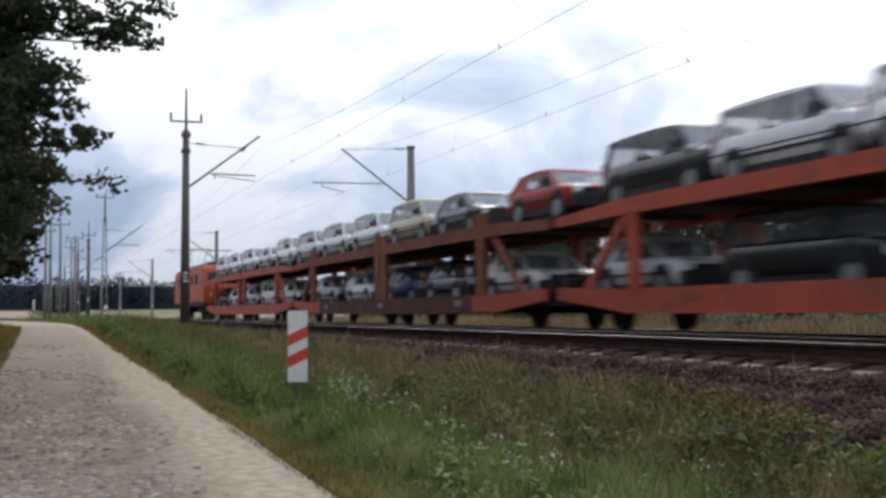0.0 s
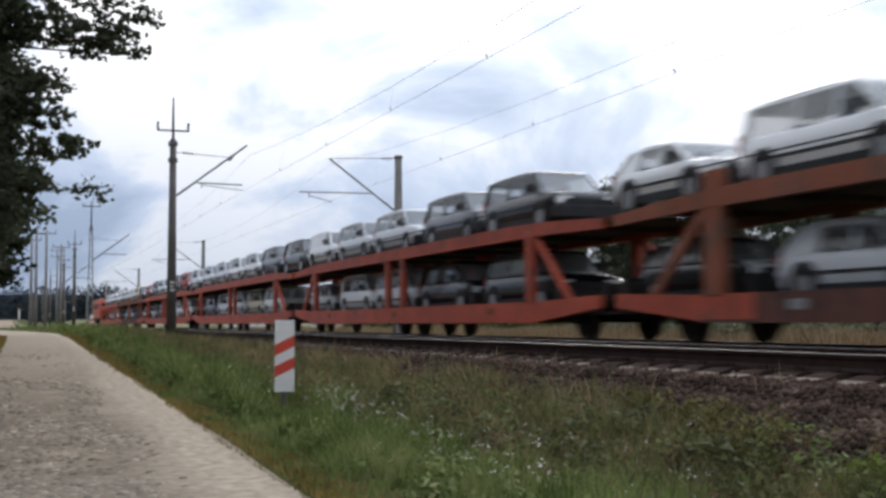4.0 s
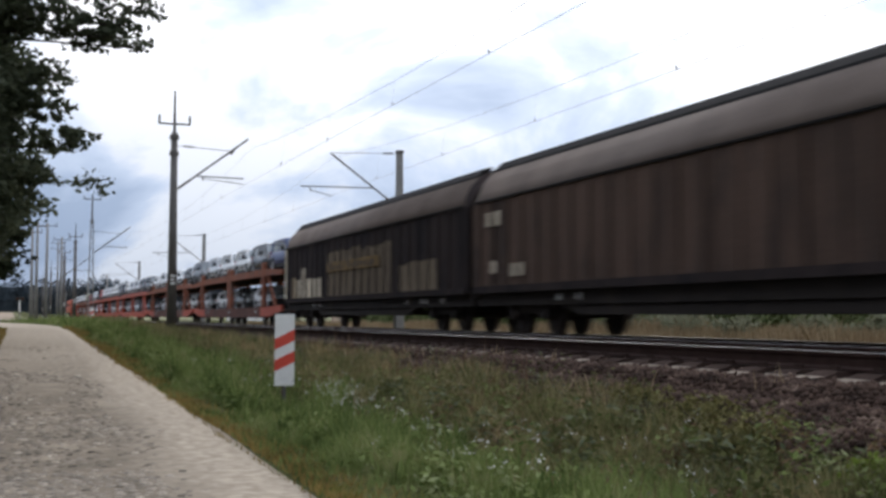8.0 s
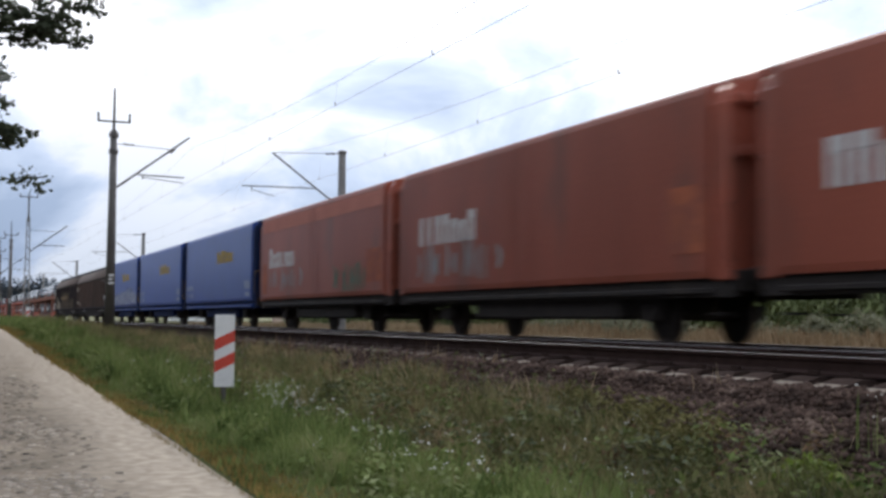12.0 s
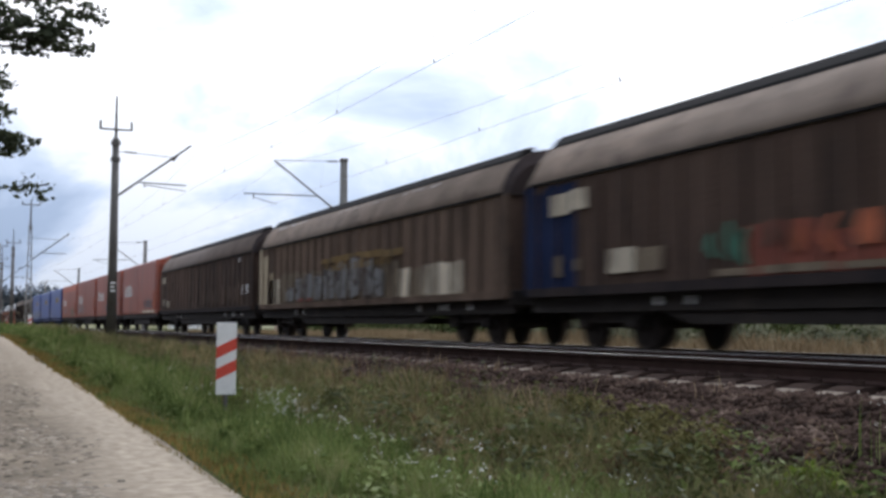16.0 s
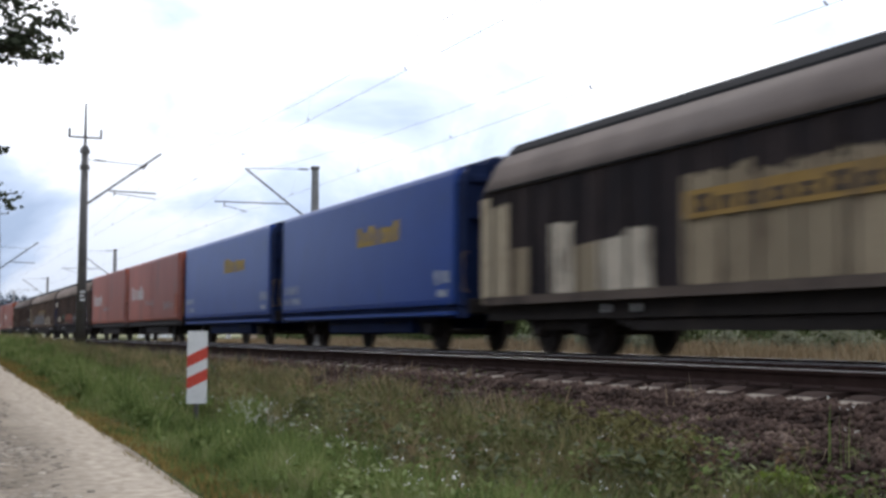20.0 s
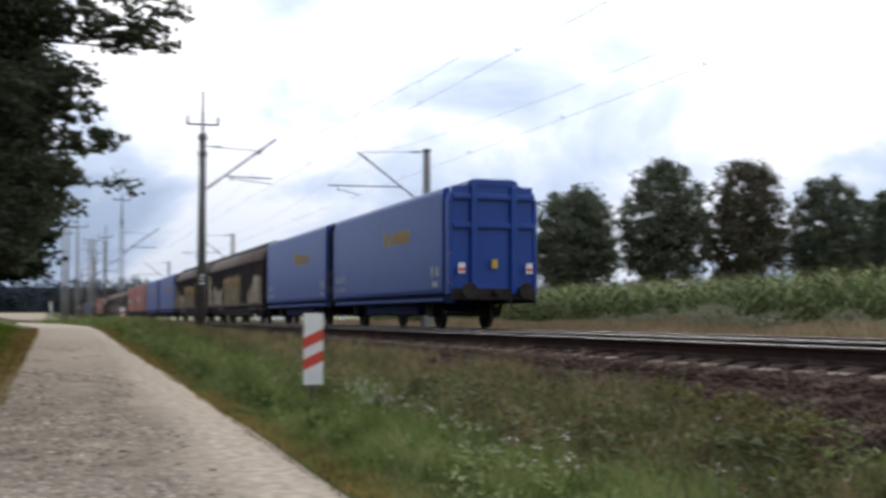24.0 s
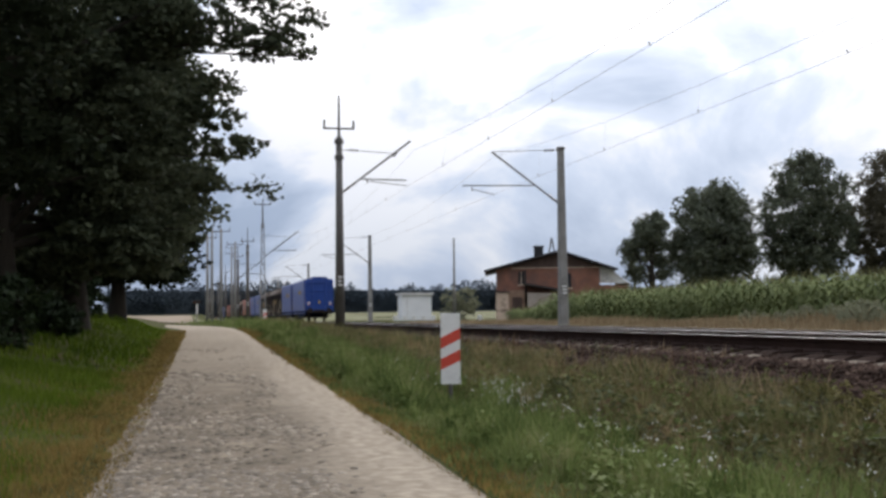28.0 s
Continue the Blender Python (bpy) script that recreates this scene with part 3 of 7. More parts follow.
def far_mast(y):
    """Square tapered concrete mast; the bracket reaches back over the far track."""
    r = thing("catenary_mast", "pale square concrete overhead-line mast with slanting bracket", "mast", (15.3, y, 0.6), "overhead line masts beyond the far track")
    h = lambda z: z - 0.6
    col = B()
    box(col, -0.2, 0.2, -0.2, 0.2, -0.4, h(8.42))
    for v in col.verts:
        if v.co.z > 1:
            v.co.x *= 0.62
            v.co.y *= 0.62
    bmesh.ops.bevel(col, geom=[e for e in col.edges if abs(e.verts[0].co.z - e.verts[1].co.z) > 1], offset=0.035, segments=1, affect="EDGES")
    part("column", col, M_CONCRETE, r)
    part("cap", box(B(), -0.15, 0.15, -0.15, 0.15, h(8.35), h(8.5), 0.02), M_STEEL, r, "dark steel cap")
    part("bracket_strut", rod(B(), (-0.12, 0, h(6.12)), (-3.0, 0, h(8.25)), 0.038), M_STEEL, r)
    part("stay_wire", rod(B(), (-0.12, 0, h(8.38)), (-2.9, 0, h(8.25)), 0.014, n=6), M_STEEL, r)
    part("insulator", insulator(B(), (-0.3, 0, h(8.36)), (-0.75, 0, h(8.34))), M_CERAMIC, r, "brown glazed insulator")
    part("insulator", insulator(B(), (-0.2, 0, h(6.2)), (-0.6, 0, h(6.5))), M_CERAMIC, r, "brown glazed insulator")
    part("registration_arm", rod(B(), (-1.1, 0, h(6.86)), (-4.25, 0, h(6.82)), 0.026), M_STEEL, r)
    st = rod(B(), (-3.85, 0, h(6.82)), (-3.85, 0, h(6.6)), 0.02)
    rod(st, (-3.85, 0, h(6.68)), (-2.9, 0, h(6.45)), 0.015)
    part("steady_arm", st, M_STEEL, r)
    plate = part("number_plate", box(B(), -0.10, 0.10, -0.222, -0.208, h(2.25), h(2.75)), M_STEEL, r, "dark band with white number bars")
    for zz in (2.36, 2.5, 2.64):
        part("marking", box(B(), -0.09, 0.09, -0.229, -0.223, h(zz) - 0.04, h(zz) + 0.04), M_WHITE, plate)
    return r


NEAR_Y = [-50 + 47 * k for k in range(10)]
FAR_Y = [-60.5 + 54 * k for k in range(9)]


def lattice_mast(y):
    """Four-legged steel lattice mast with a T-shaped head beside the near track."""
    z0 = along(y) - 0.1
    r = thing("catenary_mast", "pale steel lattice mast with T-shaped head and slanting bracket", "mast", (5.5, y, z0), "overhead line masts beside the near track")
    h = lambda z: z - z0
    part("footing", box(B(), -0.45, 0.45, -0.45, 0.45, -0.4, 0.12, 0.05), M_CONCRETE, r, "weathered concrete footing")
    wide = lambda z: 0.21 - 0.016 * h(z)
    for sx in (-1, 1):
        for sy in (-1, 1):
            part("leg", rod(B(), (sx * wide(z0), sy * wide(z0), 0), (sx * wide(8.6), sy * wide(8.6), h(8.6)), 0.032, n=6), M_CONCRETE, r)
    z, k = z0 + 0.2, 0
    while z < 8.2:
        a, b = wide(z), wide(z + 0.42)
        s = 1 if k % 2 else -1
        lace = rod(B(), (-s * a, -a, h(z)), (s * b, -b, h(z + 0.42)), 0.02, n=5)
        rod(lace, (-s * a, a, h(z)), (s * b, b, h(z + 0.42)), 0.02, n=5)
        rod(lace, (-a, -s * a, h(z)), (-b, s * b, h(z + 0.42)), 0.02, n=5)
        rod(lace, (a, -s * a, h(z)), (b, s * b, h(z + 0.42)), 0.02, n=5)
        part("lacing", lace, M_CONCRETE, r)
        z, k = z + 0.42, k + 1
    part("top_spike", rod(B(), (0, 0, h(8.3)), (0, 0, h(10.5)), 0.075, 0.04, 10), M_STEEL, r)
    tee = rod(B(), (-0.62, 0, h(10.12)), (0.62, 0, h(10.12)), 0.04)
    for sx in (-0.6, 0.6):
        rod(tee, (sx, 0, h(10.1)), (sx, 0, h(10.36)), 0.04)
    part("crossarm", tee, M_STEEL, r)
    part("bracket_strut", rod(B(), (0.12, 0, h(6.12)), (2.72, 0, h(8.1)), 0.042), M_STEEL, r)
    part("stay_wire", rod(B(), (0.12, 0, h(7.72)), (2.1, 0, h(7.62)), 0.016, n=6), M_STEEL, r)
    part("registration_arm", rod(B(), (0.85, 0, h(6.63)), (2.55, 0, h(6.60)), 0.03), M_STEEL, r)
    part("insulator", insulator(B(), (0.2, 0, h(6.18)), (0.62, 0, h(6.5))), M_CERAMIC, r, "brown glazed insulator")
    return r


for y in NEAR_Y:
    if y == 91:
        lattice_mast(y)
    else:
        near_mast(y)
near_mast(110, False, 5.27, "dark steel mast with forked top and no bracket")
for y in FAR_Y:
    far_mast(y)


def catenary(x, ys, z_high, z_low, label):
    r = tagged(new("overhead_line"), label, "overhead line", "overhead lines")
    con, mes = B(), B()
    cpts, mpts = [], []
    for k, (a, b) in enumerate(zip(ys, ys[1:])):
        n = 8
        for i in range(n):
            u = i / n
            y = a + (b - a) * u
            st = 0.2 * (1 - 2 * u) * (1 if k % 2 else -1)
            sag = 4 * u * (1 - u)
            cpts.append((x + st, y, 6.42))
            mpts.append((x + 0.1 * st, y, z_high + (z_low - z_high) * sag))
            if i:
                drop = rod(B(), (x + 0.1 * st, y, mpts[-1][2]), (x + st, y, 6.42), 0.0016, n=4, caps=False)
                rod(drop, (x + st, y - 0.04, 6.42), (x + st, y + 0.04, 6.50), 0.018, n=5)
                part("dropper", drop, M_WIRE, r)
    part("contact_wire", tube(con, cpts, 0.0055), M_WIRE, r)
    part("messenger_wire", tube(mes, mpts, 0.005), M_WIRE, r)


catenary(8.36, NEAR_Y, 7.75, 6.95, "overhead contact line above the near track")
catenary(12.42, FAR_Y, 8.05, 7.05, "overhead contact line above the far track")

# ---- the train ----
SPEED = 20.86
CARRIED = []


def rolling(ob, x, y, z):
    """Note a thing that travels with the train: y is its place at 14 s."""
    ob.location = (x, y, z)
    CARRIED.append((ob, x, y, z))
    return ob


def motions():
    for ob, x, y, z in CARRIED:
        walk(ob, [(t, pose(x, y + SPEED * (t - 14), z)) for t in (0, 7, 14, 21, 28)])


def make_wheelset(y, parent, z=0.40):
    rad = z + 0.065
    ax = part("wheelset", rod(B(), (-0.95, y, z), (0.95, y, z), 0.08, n=10), M_WHEEL, parent)
    for s in (-1, 1):
        bm = rod(B(), (s * 0.70, y, z), (s * 0.83, y, z), rad, rad - 0.01, 24)
        rod(bm, (s * 0.68, y, z), (s * 0.71, y, z), rad + 0.03, rad + 0.03, 24)
        part("wheel", bm, M_WHEEL, ax)
        hub = rod(B(), (s * 0.83, y, z), (s * 0.86, y, z), 0.40, 0.36, 20)
        rod(hub, (s * 0.86, y, z), (s * 0.93, y, z), 0.14, 0.12, 12)
        part("wheel_disc", hub, M_UNDER, ax)
    return ax


def buffers(L, parent, z=1.05):
    for e in (-1, 1):
        for s in (-0.875, 0.875):
            bm = rod(B(), (s, e * (L / 2 - 0.55), z), (s, e * (L / 2 - 0.2), z), 0.12, 0.12, 12)
            rod(bm, (s, e * (L / 2 - 0.2), z), (s, e * (L / 2 - 0.06), z), 0.085, 0.085, 12)
            rod(bm, (s, e * (L / 2 - 0.06), z), (s, e * (L / 2 - 0.005), z), 0.23, 0.23, 16)
            part("buffer", bm, M_UNDER, parent)
        bm = box(B(), -0.08, 0.08, min(e * (L / 2 - 0.5), e * (L / 2 - 0.02)), max(e * (L / 2 - 0.5), e * (L / 2 - 0.02)), z - 0.12, z + 0.02, 0.02)
        part("coupling_hook", bm, M_UNDER, parent)
        bm = tube(B(), [(0.45, e * (L / 2 - 0.4), z - 0.1), (0.47, e * (L / 2 - 0.25), z - 0.35), (0.42, e * (L / 2 - 0.08), z - 0.5)], 0.025, 6)
        part("brake_hose", bm, M_UNDER, parent)


def marks(parent, x, rects, material, label="", name="marking"):
    """Flat painted shapes on a side wall: each a rectangle (y0, y1, z0, z1), or a list of those that make one letter."""
    for shape in rects:
        bm = B()
        for y0, y1, z0, z1 in (shape if isinstance(shape, list) else [shape]):
            box(bm, x - 0.004, x + 0.001, min(y0, y1), max(y0, y1), z0, z1)
        part(name, bm, material, parent, label)


def lettering(y0, width, z0, height, n, rnd, gap=0.28):
    """Blocky shapes in the size and rhythm of a painted word that runs towards -y, one list of bars for each."""
    out, step = [], width / n
    for i in range(n):
        y = y0 - i * step
        hh = height if i == 0 or rnd.random() < 0.3 else height * rnd.choice((0.72, 0.75, 0.8))
        w = step * (1 - gap)
        k = rnd.randrange(3)
        if k == 0:
            out.append([(y, y - w * 0.38, z0, z0 + hh), (y - w * 0.36, y - w, z0 + hh * 0.66, z0 + hh - 0.001), (y - w * 0.62, y - w, z0 + 0.001, z0 + hh * 0.7)])
        elif k == 1:
            out.append([(y, y - w * 0.36, z0, z0 + hh), (y - w * 0.34, y - w * 0.66, z0 + 0.001, z0 + hh * 0.3), (y - w * 0.34, y - w * 0.66, z0 + hh * 0.7, z0 + hh - 0.001), (y - w * 0.64, y - w, z0 + 0.002, z0 + hh - 0.002)])
        else:
            out.append([(y - w * 0.1, y - w * 0.62, z0, z0 + hh)])
    return out


def scrawl(parent, x, y0, y1, z0, z1, material, seed, n=14, label="spray-painted scrawl"):
    """Loose spray-paint: fat bent strokes between y0 and y1."""
    rnd = random.Random(seed)
    for i in range(n):
        bm = B()
        yc = y0 + (y1 - y0) * (i + 0.5) / n + rnd.uniform(-0.1, 0.1)
        w, h = abs(y1 - y0) / n * rnd.uniform(0.3, 0.55), (z1 - z0)
        za, zb = z0 + h * rnd.uniform(0, 0.25), z1 - h * rnd.uniform(0, 0.35)
        k, pts = 7, []
        bend, tilt, thick = rnd.uniform(-0.9, 0.9), rnd.uniform(-0.5, 0.5), w * rnd.uniform(0.35, 0.6)
        for j in range(k):
            u = j / (k - 1)
            pts.append((yc + w * (bend * math.sin(3.1416 * u) + tilt * (u - 0.5)), za + (zb - za) * u))
        left = [bm.verts.new((x - 0.004 - 0.0008 * (i % 4), a - thick * (0.6 + 0.4 * math.sin(3.14 * j / 6)), b)) for j, (a, b) in enumerate(pts)]
        right = [bm.verts.new((x - 0.004 - 0.0008 * (i % 4), a + thick * (0.6 + 0.4 * math.sin(3.14 * j / 6)), b)) for j, (a, b) in enumerate(pts)]
        for j in range(k - 1):
            bm.faces.new((left[j], left[j + 1], right[j + 1], right[j]))
        part("graffiti", bm, material, parent, label)


def bubble_letters(r, x, y, base, sizes, faint, fill, outline, gaps, seed):
    """A row of fat sprayed letters: dark outline, pale fill, holes and a glint each; sizes are width and height."""
    rnd = random.Random(seed)

    def blot(yc, zc, ry, rz, xx, material, label, n=14, wob=0.14, square=0.55):
        bm, vs = B(), []
        for i in range(n):
            a = 6.2832 * i / n
            c, s = math.cos(a), math.sin(a)
            k = (1 - square) + square / max(abs(c), abs(s)) * 0.92
            f = k * (1 + rnd.uniform(-wob, wob))
            vs.append(bm.verts.new((xx, yc + ry * f * c, zc + rz * f * s)))
        bm.faces.new(vs)
        part("graffiti", bm, material, r, label)

    for i, (w, h) in enumerate(sizes):
        yc, zc = y - w / 2, base + h / 2
        y -= w + 0.03
        pale = i in faint
        blot(yc, zc, w * 0.50, h * 0.53, x - 0.003, outline, "dark spray outline", square=0.8)
        blot(yc, zc, w * (0.36 if pale else 0.47), h * (0.40 if pale else 0.50), x - 0.0045, M_NUMBER if pale else fill, "pale spray-painted letter", wob=0.12, square=0.85)
        for k in range(2 if w < 0.8 else 4):
            blot(yc + rnd.uniform(-0.3, 0.3) * w, zc + rnd.uniform(-0.18, 0.40) * h, rnd.uniform(0.05, 0.11) * min(1, w), rnd.uniform(0.06, 0.14) * h, x - 0.006, rnd.choice(gaps), "dark sprayed gap", 9, 0.3, 0.2)
        for k in range(2):
            blot(yc + rnd.uniform(-0.35, 0.35) * w, zc + rnd.uniform(-0.4, 0.3) * h, 0.07, rnd.uniform(0.08, 0.2), x - 0.0075, M_NUMBER if fill is M_SPRAY_SILVER else fill, "pale spray glint", 8, 0.3, 0.2)


def short_wagon(paint, label, last=False):
    """Two-axle sliding-wall van, 15.1 m over buffers; origin in its middle at rail level."""
    L, H = 15.1, 7.13
    r = thing("sliding_wall_wagon", label, "goods wagon", group="goods wagons of the train")
    # gap shade between wagons is painted into the ends; roofs share the colour
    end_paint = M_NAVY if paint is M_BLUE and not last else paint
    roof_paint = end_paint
    roof = [(-1.36, 3.74), (-1.30, 3.92), (-1.10, 4.06), (-0.70, 4.15), (0.70, 4.15), (1.10, 4.06), (1.30, 3.92), (1.36, 3.74), (1.30, 3.65), (-1.30, 3.65)]
    part("roof", sweep(B(), roof, -H + 0.05, H - 0.05), roof_paint, r)
    part("roof_cover", sweep(B(), [(-0.80, 4.12), (-0.76, 4.24), (-0.6, 4.31), (0.6, 4.31), (0.76, 4.24), (0.80, 4.12)], -H + 0.02, H - 0.02), roof_paint, r)
    for s in (-1, 1):
        gap = 0.003 if paint is M_BLUE else 0.012
        for y0, y1, name in ((-H + 0.42, -gap, "sliding_wall"), (gap, H - 0.42, "sliding_wall")):
            bm = B()
            prof = [(s * 1.40, 1.0), (s * 1.42, 1.12), (s * 1.42, 3.92), (s * 1.40, 4.02), (s * 1.35, 4.07), (s * 1.22, 4.09), (s * 1.20, 4.0), (s * 1.35, 3.6), (s * 1.35, 1.0)]
            sweep(bm, prof, y0, y1)
            w = part(name, bm, paint, r)
            outer, inner = (y0 + 0.12, y1 - 0.42) if y1 < 0.1 else (y1 - 0.12, y0 + 0.42)
            for yy in (outer, inner) if paint is M_ORANGE else (outer,):
                part("edge_rib", box(B(), s * 1.42 - 0.01, s * 1.42 + (0.012 if paint is M_ORANGE else 0.006) * s, yy - 0.035, yy + 0.035, 1.06, 3.72), paint, w)
        part("corner_post", box(B(), min(s * 1.25, s * 1.38), max(s * 1.25, s * 1.38), -H, -H + 0.40, 0.95, 3.74, 0.02), end_paint, r)
        part("corner_post", box(B(), min(s * 1.25, s * 1.38), max(s * 1.25, s * 1.38), H - 0.40, H, 0.95, 3.74, 0.02), end_paint, r)
        # shade under the wall is put into the blue wagons' sole bar
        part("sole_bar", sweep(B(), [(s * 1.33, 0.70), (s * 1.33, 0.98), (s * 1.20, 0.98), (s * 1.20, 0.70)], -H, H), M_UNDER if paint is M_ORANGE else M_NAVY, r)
        part("guide_rail", sweep(B(), [(s * 1.41, 0.77), (s * 1.41, 0.83), (s * 1.33, 0.85), (s * 1.33, 0.75)], -H + 0.5, H - 0.5), paint if paint is M_BLUE else M_UNDER, r)
    for e in (-1, 1):
        y = e * (H - 0.06)
        part("end_wall", box(B(), -1.25, 1.25, min(y, y - e * 0.1), max(y, y - e * 0.1), 0.95, 4.1), end_paint, r)
        for x in (-0.62, 0.62):
            part("end_pillar", box(B(), x - 0.09, x + 0.09, min(y, y + e * 0.16), max(y, y + e * 0.16), 0.95, 4.1, 0.02), end_paint, r)
        for z in (2.95, 3.78):
            part("end_beam", box(B(), -1.27, 1.27, min(y, y + e * 0.12), max(y, y + e * 0.12), z - 0.08, z + 0.08, 0.02), end_paint, r)
        part("buffer_beam", box(B(), -1.3, 1.3, min(y, y + e * 0.1), max(y, y + e * 0.1), 0.78, 1.12, 0.02), M_UNDER, r)
        for s in (-1, 1):
            yy = e * (H + 0.02)
            bm = tube(B(), [(s * 1.3, yy, 1.25), (s * 1.42, yy, 1.3), (s * 1.42, yy, 2.1), (s * 1.3, yy, 2.15)], 0.013, 6)
            part("hand_rail", bm, M_YELLOW_DULL if paint is M_BLUE else M_UNDER, r, "dull yellow hand rail" if paint is M_BLUE else "")
            part("step", box(B(), s * 1.15 - 0.16, s * 1.15 + 0.16, e * (H - 0.5) - 0.12, e * (H - 0.5) + 0.12, 0.42, 0.46), M_UNDER, r)
    part("underframe", box(B(), -1.15, 1.15, -H + 0.1, H - 0.1, 0.88, 1.12), M_UNDER, r)
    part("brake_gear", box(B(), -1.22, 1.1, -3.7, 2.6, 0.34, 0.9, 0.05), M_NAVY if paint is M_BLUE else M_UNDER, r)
    part("air_tank", rod(B(), (-0.7, 1.9, 0.66), (-0.7, 3.1, 0.66), 0.2, n=14), M_UNDER, r)
    for ya in (-2.9, 1.6):
        part("brake_lever", rod(B(), (-1.22, ya, 0.62), (-1.22, ya + 0.95, 0.62), 0.015), M_UNDER, r)
    for y in (-4.5, 4.5):
        make_wheelset(y, r)
        for s in (-1, 1):
            part("axle_box", box(B(), s * 1.03 - 0.12, s * 1.03 + 0.12, y - 0.16, y + 0.16, 0.3, 0.62, 0.03), M_UNDER, r)
            sp = B()
            for k in range(4):
                box(sp, s * 1.05 - 0.06, s * 1.05 + 0.06, y - 0.62 + k * 0.13, y + 0.62 - k * 0.13, 0.76 - k * 0.035, 0.79 - k * 0.035)
            part("leaf_spring", sp, M_UNDER, r)
            for e in (-1, 1):
                part("axle_guard", slab(B(), [(y + e * 0.2, 0.9), (y + e * 0.55, 0.9), (y + e * 0.26, 0.34), (y + e * 0.2, 0.34)], s * 1.10, s * 1.13), M_UNDER, r)
    buffers(L, r)
    return r


def long_wagon(label, seed, up=0.0):
    """Bogie sliding-wall van, 22.4 m over buffers, with a barrel roof and ribbed sides; up: how much higher it rides and is built."""
    L, H = 22.4, 10.78
    wall = M_SOOT if seed in (1, 6, 7) else M_UMBER if seed == 4 else M_BROWN
    roofing = M_ROOF_PALE if seed in (4, 5) else M_ROOF
    r = thing("bogie_wagon", label, "goods wagon", group="goods wagons of the train")
    prof = [(-1.41, 3.22), (-1.36, 3.43), (-1.22, 3.73), (-0.98, 3.99), (-0.66, 4.16), (-0.33, 4.24), (0, 4.26), (0.33, 4.24), (0.66, 4.16), (0.98, 3.99), (1.22, 3.70), (1.36, 3.42), (1.41, 3.22), (1.3, 3.15), (-1.3, 3.15)]
    prof = [(x, z + up) for x, z in prof]
    low_rail = M_BOTTOM if seed in (6, 7) else M_SOOT if seed in (2, 3, 5) else wall
    part("roof", sweep(B(), prof, -H + 0.25, H - 0.25), roofing, r, "dull grey-brown barrel roof", smooth=True)
    for e in (-1, 1):
        hood = B()
        a = [hood.verts.new((x, e * (H - 0.25), z)) for x, z in prof[:13]]
        b = [hood.verts.new((x * 0.97, e * (H + 0.02), 3.16 + up + (z - 3.22 - up) * 0.80)) for x, z in prof[:13]]
        for i in range(12):
            hood.faces.new((a[i], a[i + 1], b[i + 1], b[i]))
        hood.faces.new(b)
        part("roof_end", hood, M_SOOT if e < 0 else roofing, r)
    part("ridge_rail", sweep(B(), [(-0.97, 3.99 + up), (-0.95, 4.06 + up), (-0.77, 4.25 + up), (-0.60, 4.28 + up), (-0.56, 4.18 + up)], -H + 0.3, H - 0.3), M_RIDGE, r, "black ridge rail")
    part("ridge_rail", sweep(B(), [(0.97, 3.99 + up), (0.95, 4.06 + up), (0.77, 4.25 + up), (0.60, 4.28 + up), (0.56, 4.18 + up)], -H + 0.3, H - 0.3), M_RIDGE, r, "black ridge rail")
    for s in (-1, 1):
        part("eave", box(B(), min(s * 1.40, s * 1.45), max(s * 1.40, s * 1.45), -H + 0.2, H - 0.2, 3.185 + up, 3.225 + up), M_RIDGE, r)
        for y0, y1 in ((-H + 0.45, -0.04), (0.04, H - 0.45)):
            w = part("sliding_wall", box(B(), min(s * 1.34, s * 1.395), max(s * 1.34, s * 1.395), y0, y1, 1.06, 3.17 + up), wall, r)
            n = 13
            for k in range(n):
                yy = y0 + 0.05 + (y1 - y0 - 0.1) * k / (n - 1)
                part("rib", box(B(), min(s * 1.395, s * 1.44), max(s * 1.395, s * 1.44), yy - 0.045, yy + 0.045, 1.12, 3.14 + up), wall, w)
        part("bottom_rail", box(B(), min(s * 1.34, s * 1.45), max(s * 1.34, s * 1.45), -H + 0.1, H - 0.1, 0.93, 1.10), low_rail, r)
        for e in (-1, 1):
            part("corner_post", box(B(), min(s * 1.3, s * 1.42), max(s * 1.3, s * 1.42), min(e * H, e * (H - 0.42)), max(e * H, e * (H - 0.42)), 0.95, 3.2 + up, 0.02), wall, r)
        part("sole_bar", sweep(B(), [(s * 1.25, 0.62), (s * 1.25, 0.94), (s * 1.12, 0.94), (s * 1.12, 0.62)], -H, H), M_UNDER, r)
        part("truss", slab(B(), [(-6.2, 0.64), (-5.2, 0.40), (5.2, 0.40), (6.2, 0.64), (5.2, 0.60), (-5.2, 0.60)], s * 1.15 - 0.03, s * 1.15 + 0.03), M_UNDER, r)
    for e in (-1, 1):
        y = e * (H - 0.05)
        part("end_wall", box(B(), -1.31, 1.31, min(y, y - e * 0.1), max(y, y - e * 0.1), 0.95, 3.3), M_BROWN, r)
        for x in (-0.7, 0.7):
            part("end_pillar", box(B(), x - 0.08, x + 0.08, min(y, y + e * 0.14), max(y, y + e * 0.14), 0.95, 3.6, 0.02), M_BROWN, r)
        part("buffer_beam", box(B(), -1.3, 1.3, min(y, y + e * 0.1), max(y, y + e * 0.1), 0.78, 1.12, 0.02), M_UNDER, r)
        part("hand_rail", tube(B(), [(-1.3, y + e * 0.12, 1.2), (-1.4, y + e * 0.12, 1.25), (-1.4, y + e * 0.12, 2.0), (-1.3, y + e * 0.12, 2.05)], 0.014, 6), M_UNDER, r)
    part("underframe", box(B(), -1.1, 1.1, -H + 0.1, H - 0.1, 0.78, 1.0), M_UNDER, r)
